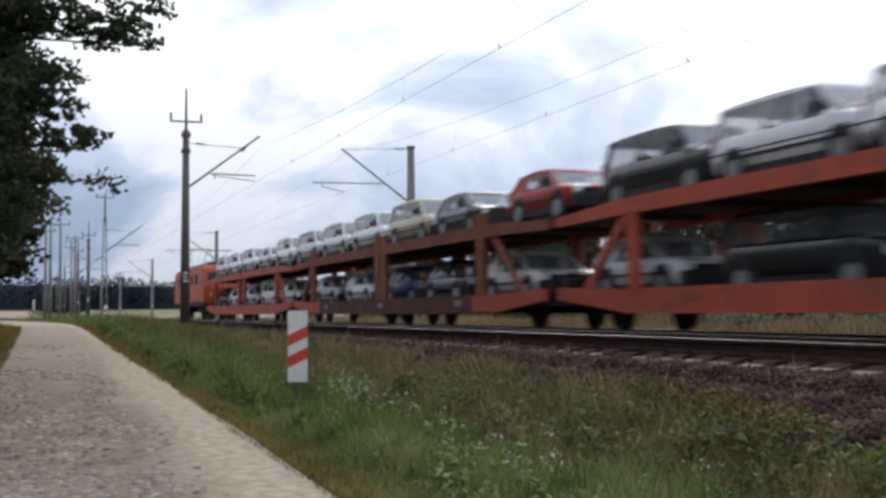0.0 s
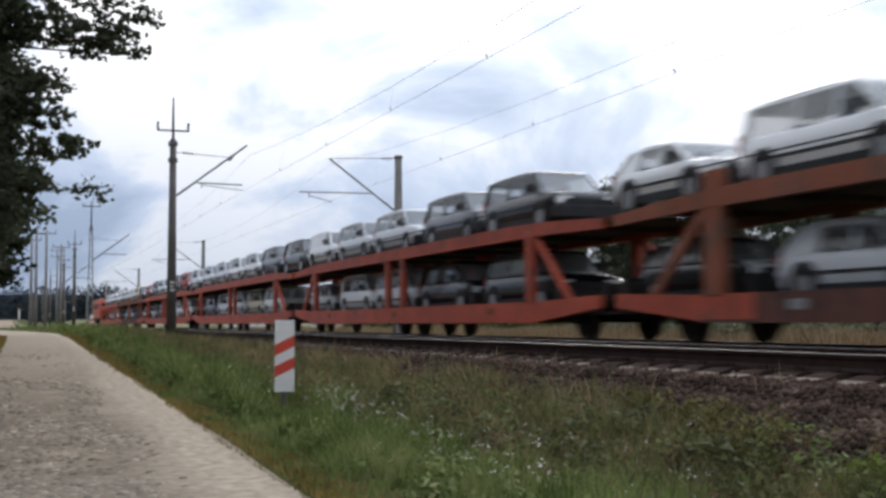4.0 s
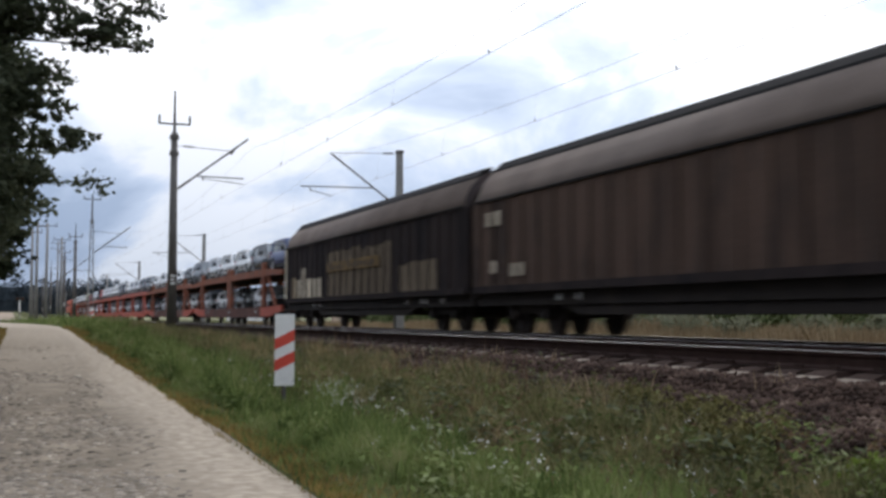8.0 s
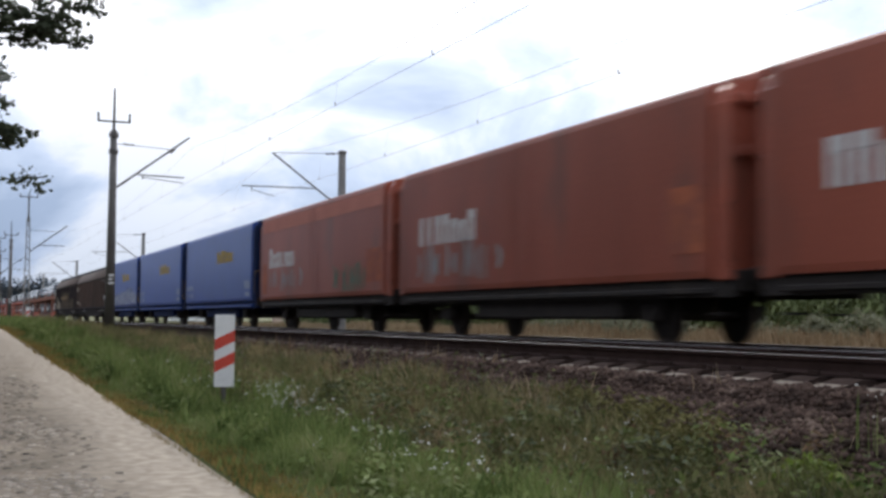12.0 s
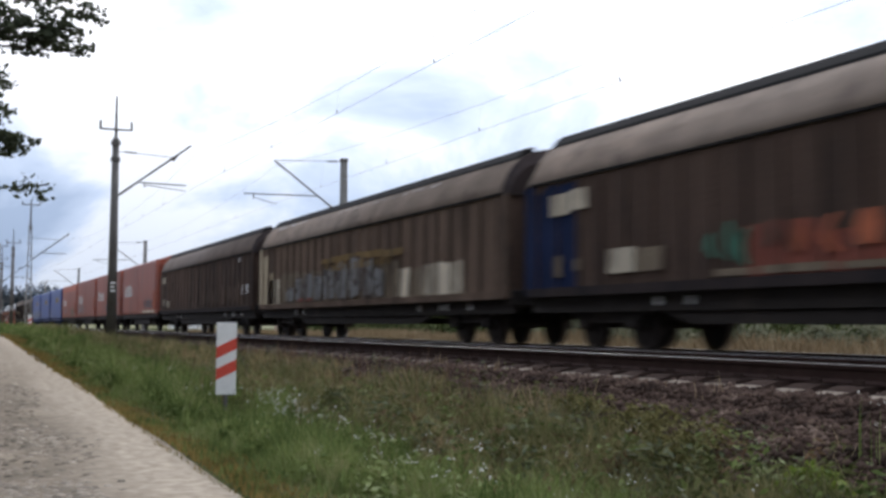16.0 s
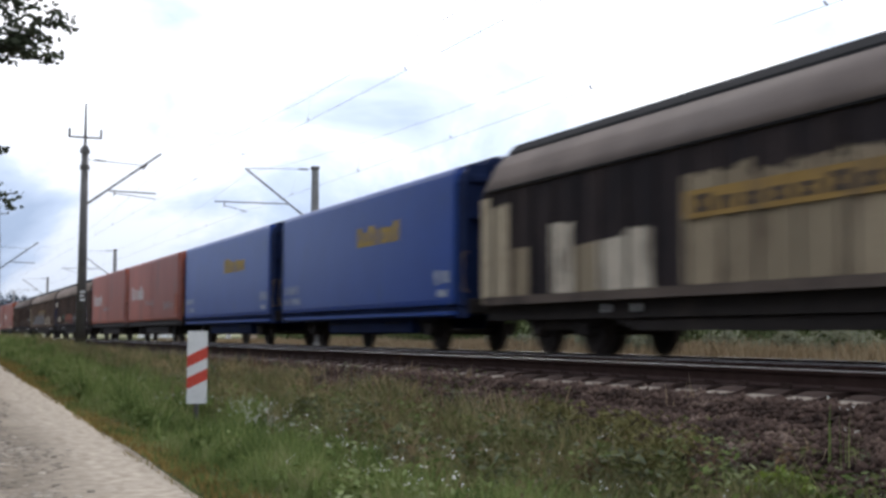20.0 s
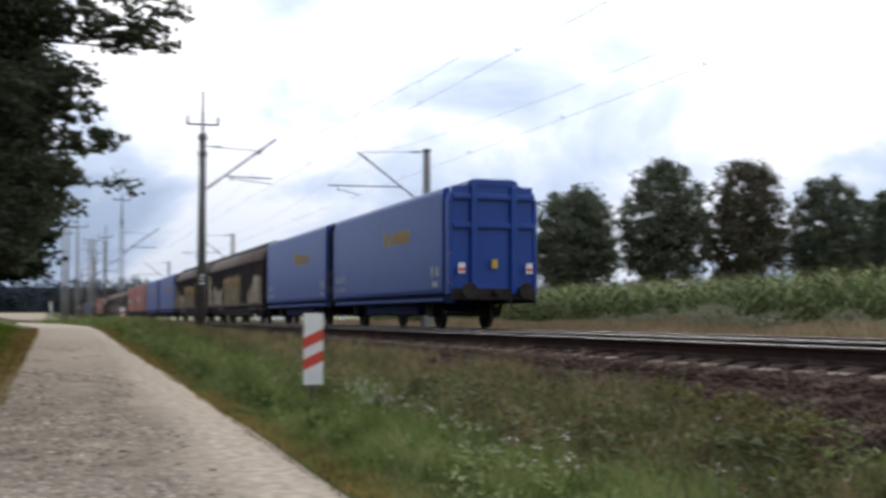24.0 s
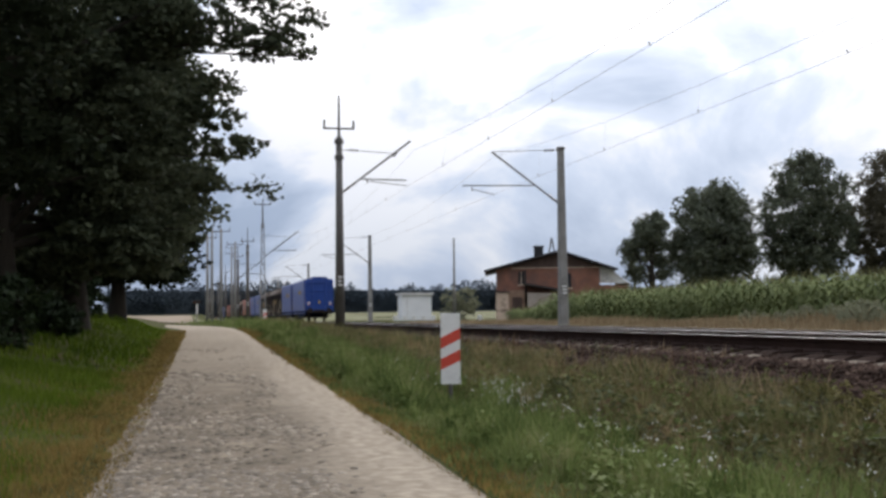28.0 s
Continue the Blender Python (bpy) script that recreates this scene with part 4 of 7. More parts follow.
    part("brake_gear", box(B(), -0.9, 0.6, -1.5, 1.2, 0.48, 0.8, 0.05), M_UNDER, r)
    part("air_tank", rod(B(), (-0.75, 1.8, 0.58), (-0.75, 3.2, 0.58), 0.19, n=14), M_UNDER, r)
    for yb in (-8.1, 8.1):
        bg = part("bogie", box(B(), -0.9, 0.9, yb - 0.25, yb + 0.25, 0.5, 0.8, 0.05), M_UNDER, r)
        for s in (-1, 1):
            part("bogie_side_frame", slab(B(), [(yb - 1.45, 0.62), (yb - 1.3, 0.78), (yb - 0.5, 0.80), (yb - 0.35, 0.86), (yb + 0.35, 0.86), (yb + 0.5, 0.80), (yb + 1.3, 0.78), (yb + 1.45, 0.62), (yb + 1.2, 0.5), (yb + 0.5, 0.42), (yb - 0.5, 0.42), (yb - 1.2, 0.5)], s * 1.0 - 0.06, s * 1.0 + 0.06), M_UNDER, bg)
            for w in (-0.9, 0.9):
                part("axle_box", box(B(), s * 1.03 - 0.11, s * 1.03 + 0.11, yb + w - 0.15, yb + w + 0.15, 0.3, 0.62, 0.03), M_UNDER, bg)
        for w in (-0.9, 0.9):
            make_wheelset(yb + w, r)
    for k in range(6):
        yy = (-8.6, -7.2, 4.4, 5.0)[k % 4] + k * 0.35
        part("release_handle", box(B(), -1.30, -1.26, yy - 0.05, yy + 0.05, 0.72, 0.86), M_MARK, r, "pale painted release handle")
    buffers(L, r)
    return r


# place of each wagon's leading end at 14 s, from the front of the train
SHORT = [("blue", 130.9, 1), ("blue", 116.1, 2), ("blue", 101.1, 3), ("red", 86.0, 1), ("red", 71.1, 2), ("red", 56.1, 3), ("red", 41.1, 4),
         ("red", -42.2, 5), ("red", -57.0, 6), ("blue", -72.1, 4), ("blue", -87.2, 5), ("blue", -147.0, 6), ("blue", -162.0, 7)]
LONG = [(175.3, 1), (153.3, 2), (25.6, 3), (2.8, 4), (-19.7, 5), (-102.4, 6), (-124.6, 7)]
XS, XL = -1.425, -1.44


def dress_short(r, tint, k):
    rnd = random.Random(40 + k + (100 if tint == "blue" else 0))
    if tint == "blue":
        marks(r, XS, lettering(-0.35, 3.1, 2.66, 0.52, 7, rnd, 0.16), M_EMBLEM, "worn yellow emblem shapes on the wall")
        marks(r, XS, [(6.5 - 0.27 * i, 6.5 - 0.27 * i - rnd.uniform(0.07, 0.17), 1.58, 1.82) for i in range(6)] + [(6.5 - 0.25 * i, 6.5 - 0.25 * i - rnd.uniform(0.06, 0.15), 1.24, 1.44) for i in range(7)], M_NUMBER, "small white number bars")
        marks(r, XS, [(-5.6, -5.84, 1.46, 1.80), (-6.05, -6.40, 1.50, 1.76), (-5.75, -6.3, 1.18, 1.34)], M_NUMBER, "small white plates")
        if k == 1:
            bubble_letters(r, XS, 6.55, 1.10, [(0.55, 0.55), (0.7, 0.62), (1.35, 0.86), (1.2, 0.72), (1.15, 0.84), (0.5, 0.8), (1.5, 0.88), (1.45, 0.92), (1.5, 1.12), (1.2, 1.14), (0.6, 0.95), (0.75, 0.6)],
                           (0, 1, 10, 11), M_SPRAY_SILVER, M_SPRAY_VIOLET, (M_BLUE, M_NAVY, M_SPRAY_VIOLET), 8)
    else:
        marks(r, XS, lettering(5.6, 3.5, 2.13, 0.70, 7, rnd, 0.24), M_MARK, "faded white emblem shapes on the wall")
        if k == 1:
            marks(r, XS, [(6.66, 0.05, 3.46, 3.90), (-0.05, -6.66, 3.46, 3.90)], M_PINK, "faded pink upper band", "wall_band")
            scrawl(r, XS - 0.002, 5.6, 1.4, 1.25, 2.1, M_SPRAY_GREY, 11, 9)
            scrawl(r, XS - 0.002, -2.0, -5.3, 1.1, 1.98, M_SPRAY_GREEN, 12, 8, "green spray-painted letters")
            marks(r, XS, [(-5.2, -6.5, 1.35, 2.3)], M_SPRAY_ORANGE, "orange spray-painted patch")
            marks(r, XS, [(6.65, 6.0, 1.2, 2.3)], M_SPRAY_ORANGE, "orange spray-painted patch")
        elif k == 2:
            scrawl(r, XS - 0.002, 5.9, 0.8, 1.2, 2.25, M_SPRAY_GREY, 13, 11)
            marks(r, XS, [(-5.6, -6.6, 1.4, 2.5)], M_SPRAY_ORANGE, "orange spray-painted patch")
        elif k == 3:
            scrawl(r, XS - 0.002, 1.4, -2.2, 1.2, 2.0, M_SPRAY_TEAL, 14, 8)
            scrawl(r, XS - 0.002, -3.6, -5.8, 1.5, 2.1, M_SPRAY_GREY, 15, 5)
        elif k == 4:
            scrawl(r, XS - 0.002, -2.5, -5.7, 1.2, 2.0, M_SPRAY_TEAL, 16, 11)
            marks(r, XS, [(-1.9, -6.6, 1.05, 1.17)], M_WASH, "white painted streak")
            marks(r, XS, [(-5.8, -6.65, 1.2, 2.3)], M_SPRAY_ORANGE, "orange spray-painted patch")
        else:
            scrawl(r, XS - 0.002, 1.6, -1.0, 1.7, 2.1, M_SPRAY_GREY, 17 + k, 7)
            if k == 6:
                scrawl(r, XS - 0.002, -3.2, -5.8, 1.45, 1.95, M_SPRAY_GREY, 27, 9)
                marks(r, XS, [(-5.9, -6.65, 1.2, 2.2)], M_SPRAY_ORANGE, "orange spray-painted patch")


def ragged(r, x, y0, y1, z0, z1, material, rnd, n=9):
    """A painted field with an uneven upper edge."""
    bm = B()
    low, high, h = [], [], (z1 - z0)
    tilt = rnd.uniform(-0.04, 0.04)
    for i in range(n):
        y = y0 + (y1 - y0) * i / (n - 1)
        low.append(bm.verts.new((x, y, z0)))
        high.append(bm.verts.new((x, y, min(3.13, z1 + h * (tilt * (2 * i / (n - 1) - 1) + rnd.uniform(-0.035, 0.035))))))
    for i in range(n - 1):
        bm.faces.new((low[i], low[i + 1], high[i + 1], high[i]))
    part("painted_panel", bm, material, r)


def patches(r, seed, spans):
    """Ragged whitewashed panels between the ribs: (y from, y to, height)."""
    rnd = random.Random(seed)
    n, H = 13, 10.78
    ribs = [-H + 0.5 + (H - 0.59) * k / (n - 1) for k in range(n)] + [0.09 + (H - 0.59) * k / (n - 1) for k in range(n)]
    for y0, y1, h, m in spans:
        for a, b in zip(ribs, ribs[1:]):
            if min(y0, y1) <= (a + b) / 2 <= max(y0, y1):
                hh = h * rnd.uniform(0.92, 1.05)
                ragged(r, -1.3975, a + 0.045, b - 0.045, 1.10, min(3.12, 1.12 + hh), m, rnd)
                ragged(r, -1.4415, b - 0.045, b + 0.045, 1.12, min(3.12, 1.12 + hh * rnd.uniform(0.96, 1.02)), m, rnd, 3)


def roof_flakes(r, seed):
    """Patches of pale bare metal where the paint peels off the shoulder of the roof."""
    rnd = random.Random(seed)
    for k in range(34):
        y = 9.6 - 0.5 * k * (0.5 if k < 16 else 0.95) + rnd.uniform(-0.2, 0.2)
        w, a = rnd.uniform(0.08, 0.30) * (1.2 if k < 18 else 0.7), rnd.uniform(0.02, 0.25)
        b = a + rnd.uniform(0.12, 0.45)
        lean = rnd.uniform(-0.25, 0.05)
        bm, vs = B(), []
        for v, dy in ((a, 0), (a + 0.05, w * 0.6), (b - 0.04, w * 0.75 + lean), (b, lean + w * 0.2), ((a + b) / 2, lean * 0.4 - w * 0.3)):
            vs.append(bm.verts.new((-0.99 - 0.23 * v - 0.006, y + dy, 3.985 - 0.26 * v + 0.006)))
        bm.faces.new(vs)
        part("peeled_patch", bm, M_FLAKE, r, "pale patch of peeling roof paint")


def dress_long(r, k):
    rnd = random.Random(70 + k)
    H = 10.78
    small = [(H - 0.9 - 0.55 * i, H - 1.25 - 0.55 * i, 2.55, 2.9) for i in range(2)] + [(H - 1.2, H - 1.55, 1.4, 1.7), (H - 2.4, H - 2.75, 1.3, 1.6), (H - 2.9, H - 3.2, 1.3, 1.6)]
    if k in (1, 4, 6, 7):
        post = M_WASH if k == 1 else M_POST
        marks(r, -1.4215, [(H, H - 0.42, 0.97, 3.18)], post, "pale painted corner post", "painted_post")
        if k != 1:
            patches(r, 3 + k, [(H - 0.5, H - 1.4, 1.9, M_POST)])
        if k in (6, 7):
            patches(r, 5 + k, [(H - 1.4, H - 2.3, 0.95, M_CREAM), (H - 3.2, H - 4.1, 1.25, M_WASH), (H - 4.1, H - 5.0, 0.85, M_CREAM), (H - 5.0, H - 6.2, 0.95, M_WASH),
                               (-3.0, -3.9, 1.6, M_TAN), (-6.0, -6.9, 0.78, M_WASH), (-6.9, -8.0, 0.95, M_CREAM), (-8.0, -9.2, 1.42, M_WASH), (-9.2, -10.4, 1.36, M_CREAM)])
            patches(r, 15 + k, [(3.6, -3.0, 1.66, M_CREAM)])
        elif k == 1:
            patches(r, 5 + k, [(H - 1.5, H - 2.3, 0.8, M_CREAM), (H - 2.3, H - 3.2, 0.75, M_WASH), (H - 3.2, H - 4.2, 1.1, M_WASH), (H - 4.2, H - 6.2, 0.72, M_WASH), (-3.3, -4.4, 1.7, M_TAN), (-5.0, -6.4, 0.75, M_TAN), (-6.4, -9.0, 0.9, M_TAN)])
            patches(r, 15 + k, [(3.6, -3.3, 1.6, M_TAN)])
        else:
            patches(r, 5 + k, [(H - 1.5, H - 3.2, 0.9, M_WASH), (H - 3.2, -4.6, 1.0, M_TAN), (-4.6, -5.5, 0.75, M_WASH), (-5.5, -6.4, 0.7, M_TAN), (-6.4, -8.4, 0.8, M_WASH)])
            patches(r, 25 + k, [(H - 1.4, H - 2.3, 1.15, M_CREAM)])
            marks(r, -1.4455, [(2.6, 1.5, 2.28, 2.42), (1.55, 0.2, 2.26, 2.46), (0.3, -1.4, 2.27, 2.48), (-1.3, -3.2, 2.24, 2.45), (-3.1, -4.6, 2.22, 2.40)], M_OCHRE, "faded yellow name band")
            marks(r, -1.4485, lettering(2.2, 6.2, 2.02, 0.24, 11, rnd, 0.4), M_OCHRE, "faded brown-yellow paint marks")
            marks(r, -1.4515, [(5.35, 4.75, 1.13, 1.24), (4.3, 3.7, 1.13, 1.24)], M_SPRAY_RED, "small red paint marks")
            roof_flakes(r, 91)
        if k != 4:
            marks(r, -1.4445, [(3.45, -2.9, 2.12, 2.56)] if k != 1 else [(3.45, -3.1, 1.98, 2.32)], M_YELLOW_DULL if k != 1 else M_OCHRE, "faded yellow name band")
            marks(r, -1.4495, lettering(3.2, 5.9, 2.20 if k != 1 else 2.03, 0.28, 10, rnd, 0.35), M_DARKMARK, "dark bars on the yellow band")
    if k == 4:
        bubble_letters(r, -1.447, 6.9, 1.14, [(1.1, 0.5), (1.0, 0.8), (1.2, 0.9), (1.0, 0.8), (1.3, 1.0), (1.2, 1.15), (1.2, 1.2), (1.0, 1.1), (0.9, 0.8)], (), M_SPRAY_WORN, M_BROWN, (M_BROWN, M_SOOT, M_SOOT), 31)
    if k in (2, 3):
        marks(r, -1.4445, small, M_WASH, "small pale plates")
        marks(r, -1.4445, [(-9.2, -9.5, 1.55, 1.95), (-9.9, -10.2, 1.6, 1.95), (-8.6, -8.8, 2.9, 3.1)], M_MARK, "small pale plates")
        if k == 3:
            scrawl(r, -1.447, -1.0, -10.0, 1.15, 2.1, M_UMBER, 43, 22, "dull brown spray-painted strokes")
    if k == 5:
        marks(r, -1.4215, [(H, H - 0.42, 0.97, 3.18)], M_NAVY, "blue painted corner post", "painted_post")
        marks(r, -1.4475, [(H - 1.15, H - 1.9, 2.50, 2.92), (H - 2.0, H - 2.6, 2.56, 2.96), (H - 3.35, H - 4.25, 1.30, 1.74)], M_WASH, "small pale plates")
        marks(r, -1.4475, [(H - 4.3, H - 5.1, 1.30, 1.70), (H - 1.3, H - 1.6, 1.30, 1.72), (H - 2.1, H - 2.35, 1.40, 1.62)], M_TAN, "small dull plates")
        patches(r, 34, [(H - 0.4, H - 1.8, 2.1, M_NAVY)])
        patches(r, 35, [(3.4, 2.2, 0.75, M_SPRAY_RED), (2.2, 0.4, 0.60, M_SPRAY_RED), (0.4, -0.8, 0.72, M_SPRAY_RED), (-0.8, -1.9, 0.5, M_SPRAY_RED)])
        scrawl(r, -1.4475, 3.2, -1.6, 1.4, 2.15, M_BROWN, 46, 8, "dark strokes over the red paint")
        scrawl(r, -1.4505, 2.6, -1.8, 1.35, 1.95, M_SPRAY_ORANGE, 47, 6, "orange sprayed strokes")
        marks(r, -1.4535, [(4.2, 3.3, 1.13, 1.24), (3.1, 1.6, 1.13, 1.25), (1.4, 0.1, 1.13, 1.23)], M_TAN, "dull sprayed base line")
        scrawl(r, -1.447, 4.5, 3.1, 1.2, 2.1, M_SPRAY_GREEN, 36, 3, "green spray-painted patch")
        scrawl(r, -1.447, -1.8, -4.8, 1.12, 1.9, M_SPRAY_GREY, 39, 8, "grey spray-painted letters")
        scrawl(r, -1.447, -5.0, -10.0, 1.12, 1.7, M_SPRAY_VIOLET, 37, 9, "violet spray-painted letters")
        scrawl(r, -1.4505, -5.4, -10.0, 1.12, 1.45, M_WASH, 40, 11, "white spray-painted letters")
        scrawl(r, -1.4505, -8.2, -10.0, 1.6, 2.3, M_SPRAY_GREY, 38, 4, "grey spray-painted letters")


for tint, front, k in SHORT:
    paint = M_BLUE if tint == "blue" else M_ORANGE
    words = "blue two-axle sliding-wall goods wagon with yellow emblem" if tint == "blue" else "red-brown two-axle sliding-wall goods wagon with faded white emblem and graffiti"
    if tint == "blue" and k == 1:
        words = "blue two-axle sliding-wall goods wagon with silver graffiti"
    if tint == "blue" and k == 7:
        words = "blue two-axle goods wagon closing the train"
    w = short_wagon(paint, words, k == 7 and tint == "blue")
    dress_short(w, tint, k)
    if tint == "blue" and k == 7:
        for x in (-1.05, 1.05):
            lamp = B()
            box(lamp, x - 0.1, x + 0.1, -7.33, -7.27, 1.55, 1.85)
            part("tail_plate", lamp, M_WHITE, w, "white and red tail plate")
            part("tail_stripe", box(B(), x - 0.1, x + 0.1, -7.336, -7.33, 1.62, 1.7), M_RED, w)
        part("tail_marking", box(B(), -0.1, 0.06, -7.30, -7.20, 1.7, 1.95), M_YELLOW, w, "orange-yellow plate")
    rolling(w, FAR_TRACK, front - 7.55 + 0.3, RAIL_TOP)
LONG_WORDS = {1: "grimy brown bogie wagon with yellow panel and whitewashed patches", 2: "plain grimy brown bogie wagon with ribbed walls", 3: "plain dark brown bogie wagon with ribbed walls",
              4: "brown bogie wagon with white corner post and grey graffiti", 5: "brown bogie wagon with blue corner post and coloured graffiti",
              6: "brown bogie wagon with cream panels and yellow name band", 7: "brown bogie wagon with cream panels and yellow name band"}
for front, k in LONG:
    w = long_wagon(LONG_WORDS[k], k, 0.10 if k in (6, 7) else 0.0)
    dress_long(w, k)
    rolling(w, FAR_TRACK, front - 11.2 + 0.3, RAIL_TOP)

# ---- car carriers and their load ----
def carrier(L, paint, old, label):
    """Two-deck car carrier; origin in its middle at rail level."""
    H = L / 2
    r = thing("car_carrier_wagon", label, "car carrier", group="car carriers of the train")
    top = 2.56
    for s in (-1, 1):
        x0, x1 = sorted((s * 1.30, s * 1.42))
        low = [(-H + 0.35, 0.60), (-H + 0.35, 0.86), (-H + 3.2, 0.78), (H - 3.2, 0.78), (H - 0.35, 0.86), (H - 0.35, 0.60), (H - 3.6, 0.30), (-H + 3.6, 0.30)]
        if old:
            for e in (-1, 1):
                part("lower_side_beam", slab(B(), [(e * (H - 0.35), 0.60), (e * (H - 0.35), 0.86), (e * (H - 3.2), 0.78), (e * (H - 4.9), 0.78), (e * (H - 4.9), 0.30), (e * (H - 3.6), 0.30)], x0, x1), M_CARRIER, r, "bright red end of the lower beam")
            low = [(-H + 4.9, 0.78), (H - 4.9, 0.78), (H - 4.9, 0.30), (-H + 4.9, 0.30)]
        lb = part("lower_side_beam", slab(B(), low, x0, x1), M_MAROON if old else paint, r)
        part("lower_flange", slab(B(), [(-H + 3.4, 0.36), (H - 3.4, 0.36), (H - 3.4, 0.30), (-H + 3.4, 0.30)], x0 - 0.03, x1 + 0.03), M_MAROON if old else paint, lb)
        up = [(-H + 0.25, top - 0.38), (-H + 0.25, top - 0.17), (-H + 3.0, top - 0.03), (-H + 4.6, top), (H - 4.6, top), (H - 3.0, top - 0.03), (H - 0.25, top - 0.17), (H - 0.25, top - 0.38), (H - 3.4, top - 0.32), (-H + 3.4, top - 0.32)]
        ub = part("upper_side_beam", slab(B(), up, x0, x1), paint, r)
        part("upper_flange", slab(B(), [(-H + 3.2, top - 0.27), (H - 3.2, top - 0.27), (H - 3.2, top - 0.33), (-H + 3.2, top - 0.33)], x0 - 0.03, x1 + 0.03), paint, ub)
        for y in (-H + 3.75, H - 3.75, -0.75, 0.75) if not old else (-H + 4.35, H - 3.75, -0.35, 0.35):
            w = 0.17 if not old else 0.27
            part("post", box(B(), x0 - 0.02, x1 + 0.02, y - w, y + w, 0.74, top - 0.2 if not old else 2.86, 0.02), paint, r)
        for e in (-1, 1):
            a, b = e * (H - 3.5), e * (H - 1.75)
            part("end_brace", slab(B(), [(a - 0.14, top - 0.3), (a + 0.14, top - 0.3), (b + 0.14, 0.80), (b - 0.14, 0.80)], x0 + 0.01, x1 - 0.01), paint, r)
        rails = B()
        tube(rails, [(s * 1.36, -H + 3.0, top + 0.40), (s * 1.36, H - 3.0, top + 0.40)], 0.018, 5)
        for k in range(int(L / 2.6)):
            y = -H + 3.0 + k * (L - 6) / max(1, int(L / 2.6) - 1)
            rod(rails, (s * 1.36, y, top), (s * 1.36, y, top + 0.40), 0.022, n=5)
        part("guard_wire", rails, M_UNDER, r)
        for k in range(3):
            y = -H + 6 + k * (L - 12) / 2
            part("marking", box(B(), s * 1.422 - 0.003, s * 1.422 + 0.003, y - 0.2, y + 0.2, 0.5, 0.66), M_SPRAY_GREY if old else M_CARRIER_OLD, r)
    for z in (0.51, 2.42):
        part("deck", slab(B(), [(-H + 0.3, z - 0.03), (-H + 0.3, z + 0.02), (H - 0.3, z + 0.02), (H - 0.3, z - 0.03)], -1.3, 1.3), M_DECK, r)
    for k in range(9):
        y = -H + 2 + k * (L - 4) / 8
        part("cross_beam", box(B(), -1.3, 1.3, y - 0.05, y + 0.05, 2.28, 2.39), M_DECK, r)
    for y in (-H + 2.1, -0.9, 0.9, H - 2.1):
        make_wheelset(y, r)
        for s in (-1, 1):
            part("axle_box", box(B(), s * 1.03 - 0.11, s * 1.03 + 0.11, y - 0.16, y + 0.16, 0.28, 0.62, 0.03), M_UNDER, r)
    part("centre_sill", box(B(), -0.3, 0.3, -H + 0.5, H - 0.5, 0.36, 0.55), M_UNDER, r)
    for e in (-1, 1):
        part("buffer_beam", box(B(), -1.25, 1.25, min(e * (H - 0.5), e * (H - 0.36)), max(e * (H - 0.5), e * (H - 0.36)), 0.72, 1.08, 0.02), M_UNDER, r)
    buffers(L, r, 0.98)
    return r


CAR_PAINTS = {
    "white": mat("car_white", (0.84, 0.84, 0.83), 0.3, vary=0.04, scale=1, bump=0.0, spec=0.5),
    "silver": mat("car_silver", (0.66, 0.67, 0.69), 0.35, 0.0, vary=0.05, scale=1, bump=0.0, spec=0.5),
    "black": mat("car_black", (0.014, 0.014, 0.016), 0.25, vary=0.1, bump=0.0, spec=0.5),
    "grey": mat("car_grey", (0.10, 0.105, 0.12), 0.3, 0.4, vary=0.05, bump=0.0, spec=0.5),
    "red": mat("car_red", (0.36, 0.022, 0.010), 0.45, vary=0.05, bump=0.0, spec=0.25),
    "blue": mat("car_blue", (0.012, 0.036, 0.16), 0.35, vary=0.05, bump=0.0, spec=0.5),
    "cream": mat("car_cream", (0.55, 0.49, 0.34), 0.35, vary=0.05, bump=0.0, spec=0.5),
}
# sky reflection is put into the panes' grey tint, palest on the windscreen
M_GLASS = glass_mat("car_glass", (0.15, 0.17, 0.18), 0.38, 0.6, 0.08)
M_SCREEN = glass_mat("windscreen_sheen", (0.42, 0.45, 0.47), 0.5, 0.8, 0.06)
M_TYRE = mat("tyre_rubber", (0.018, 0.018, 0.018), 0.85, bump=0.1)
M_RIM = mat("wheel_rim", (0.40, 0.40, 0.41), 0.4, 0.6, vary=0.1, bump=0)
M_PLASTIC = mat("black_plastic", (0.02, 0.02, 0.021), 0.6, bump=0.05)
M_LAMP = mat("lamp_lens", (0.65, 0.66, 0.66), 0.15, vary=0.05, bump=0, spec=0.6)
M_TAIL = mat("tail_lens", (0.35, 0.02, 0.015), 0.2, vary=0.05, bump=0, spec=0.6)


def pane(parent, name, corners, out, material=None):
    """A thin pane laid on a panel: corners and the way outwards."""
    bm = B()
    o = Vector(out).normalized()
    f = [bm.verts.new(Vector(c) + o * 0.012) for c in corners]
    g = [bm.verts.new(Vector(c) - o * 0.02) for c in corners]
    bm.faces.new(f)
    n = len(f)
    for i in range(n):
        bm.faces.new((f[i], g[i], g[(i + 1) % n], f[(i + 1) % n]))
    bmesh.ops.recalc_face_normals(bm, faces=bm.faces)
    return part(name, bm, material or M_GLASS, parent)


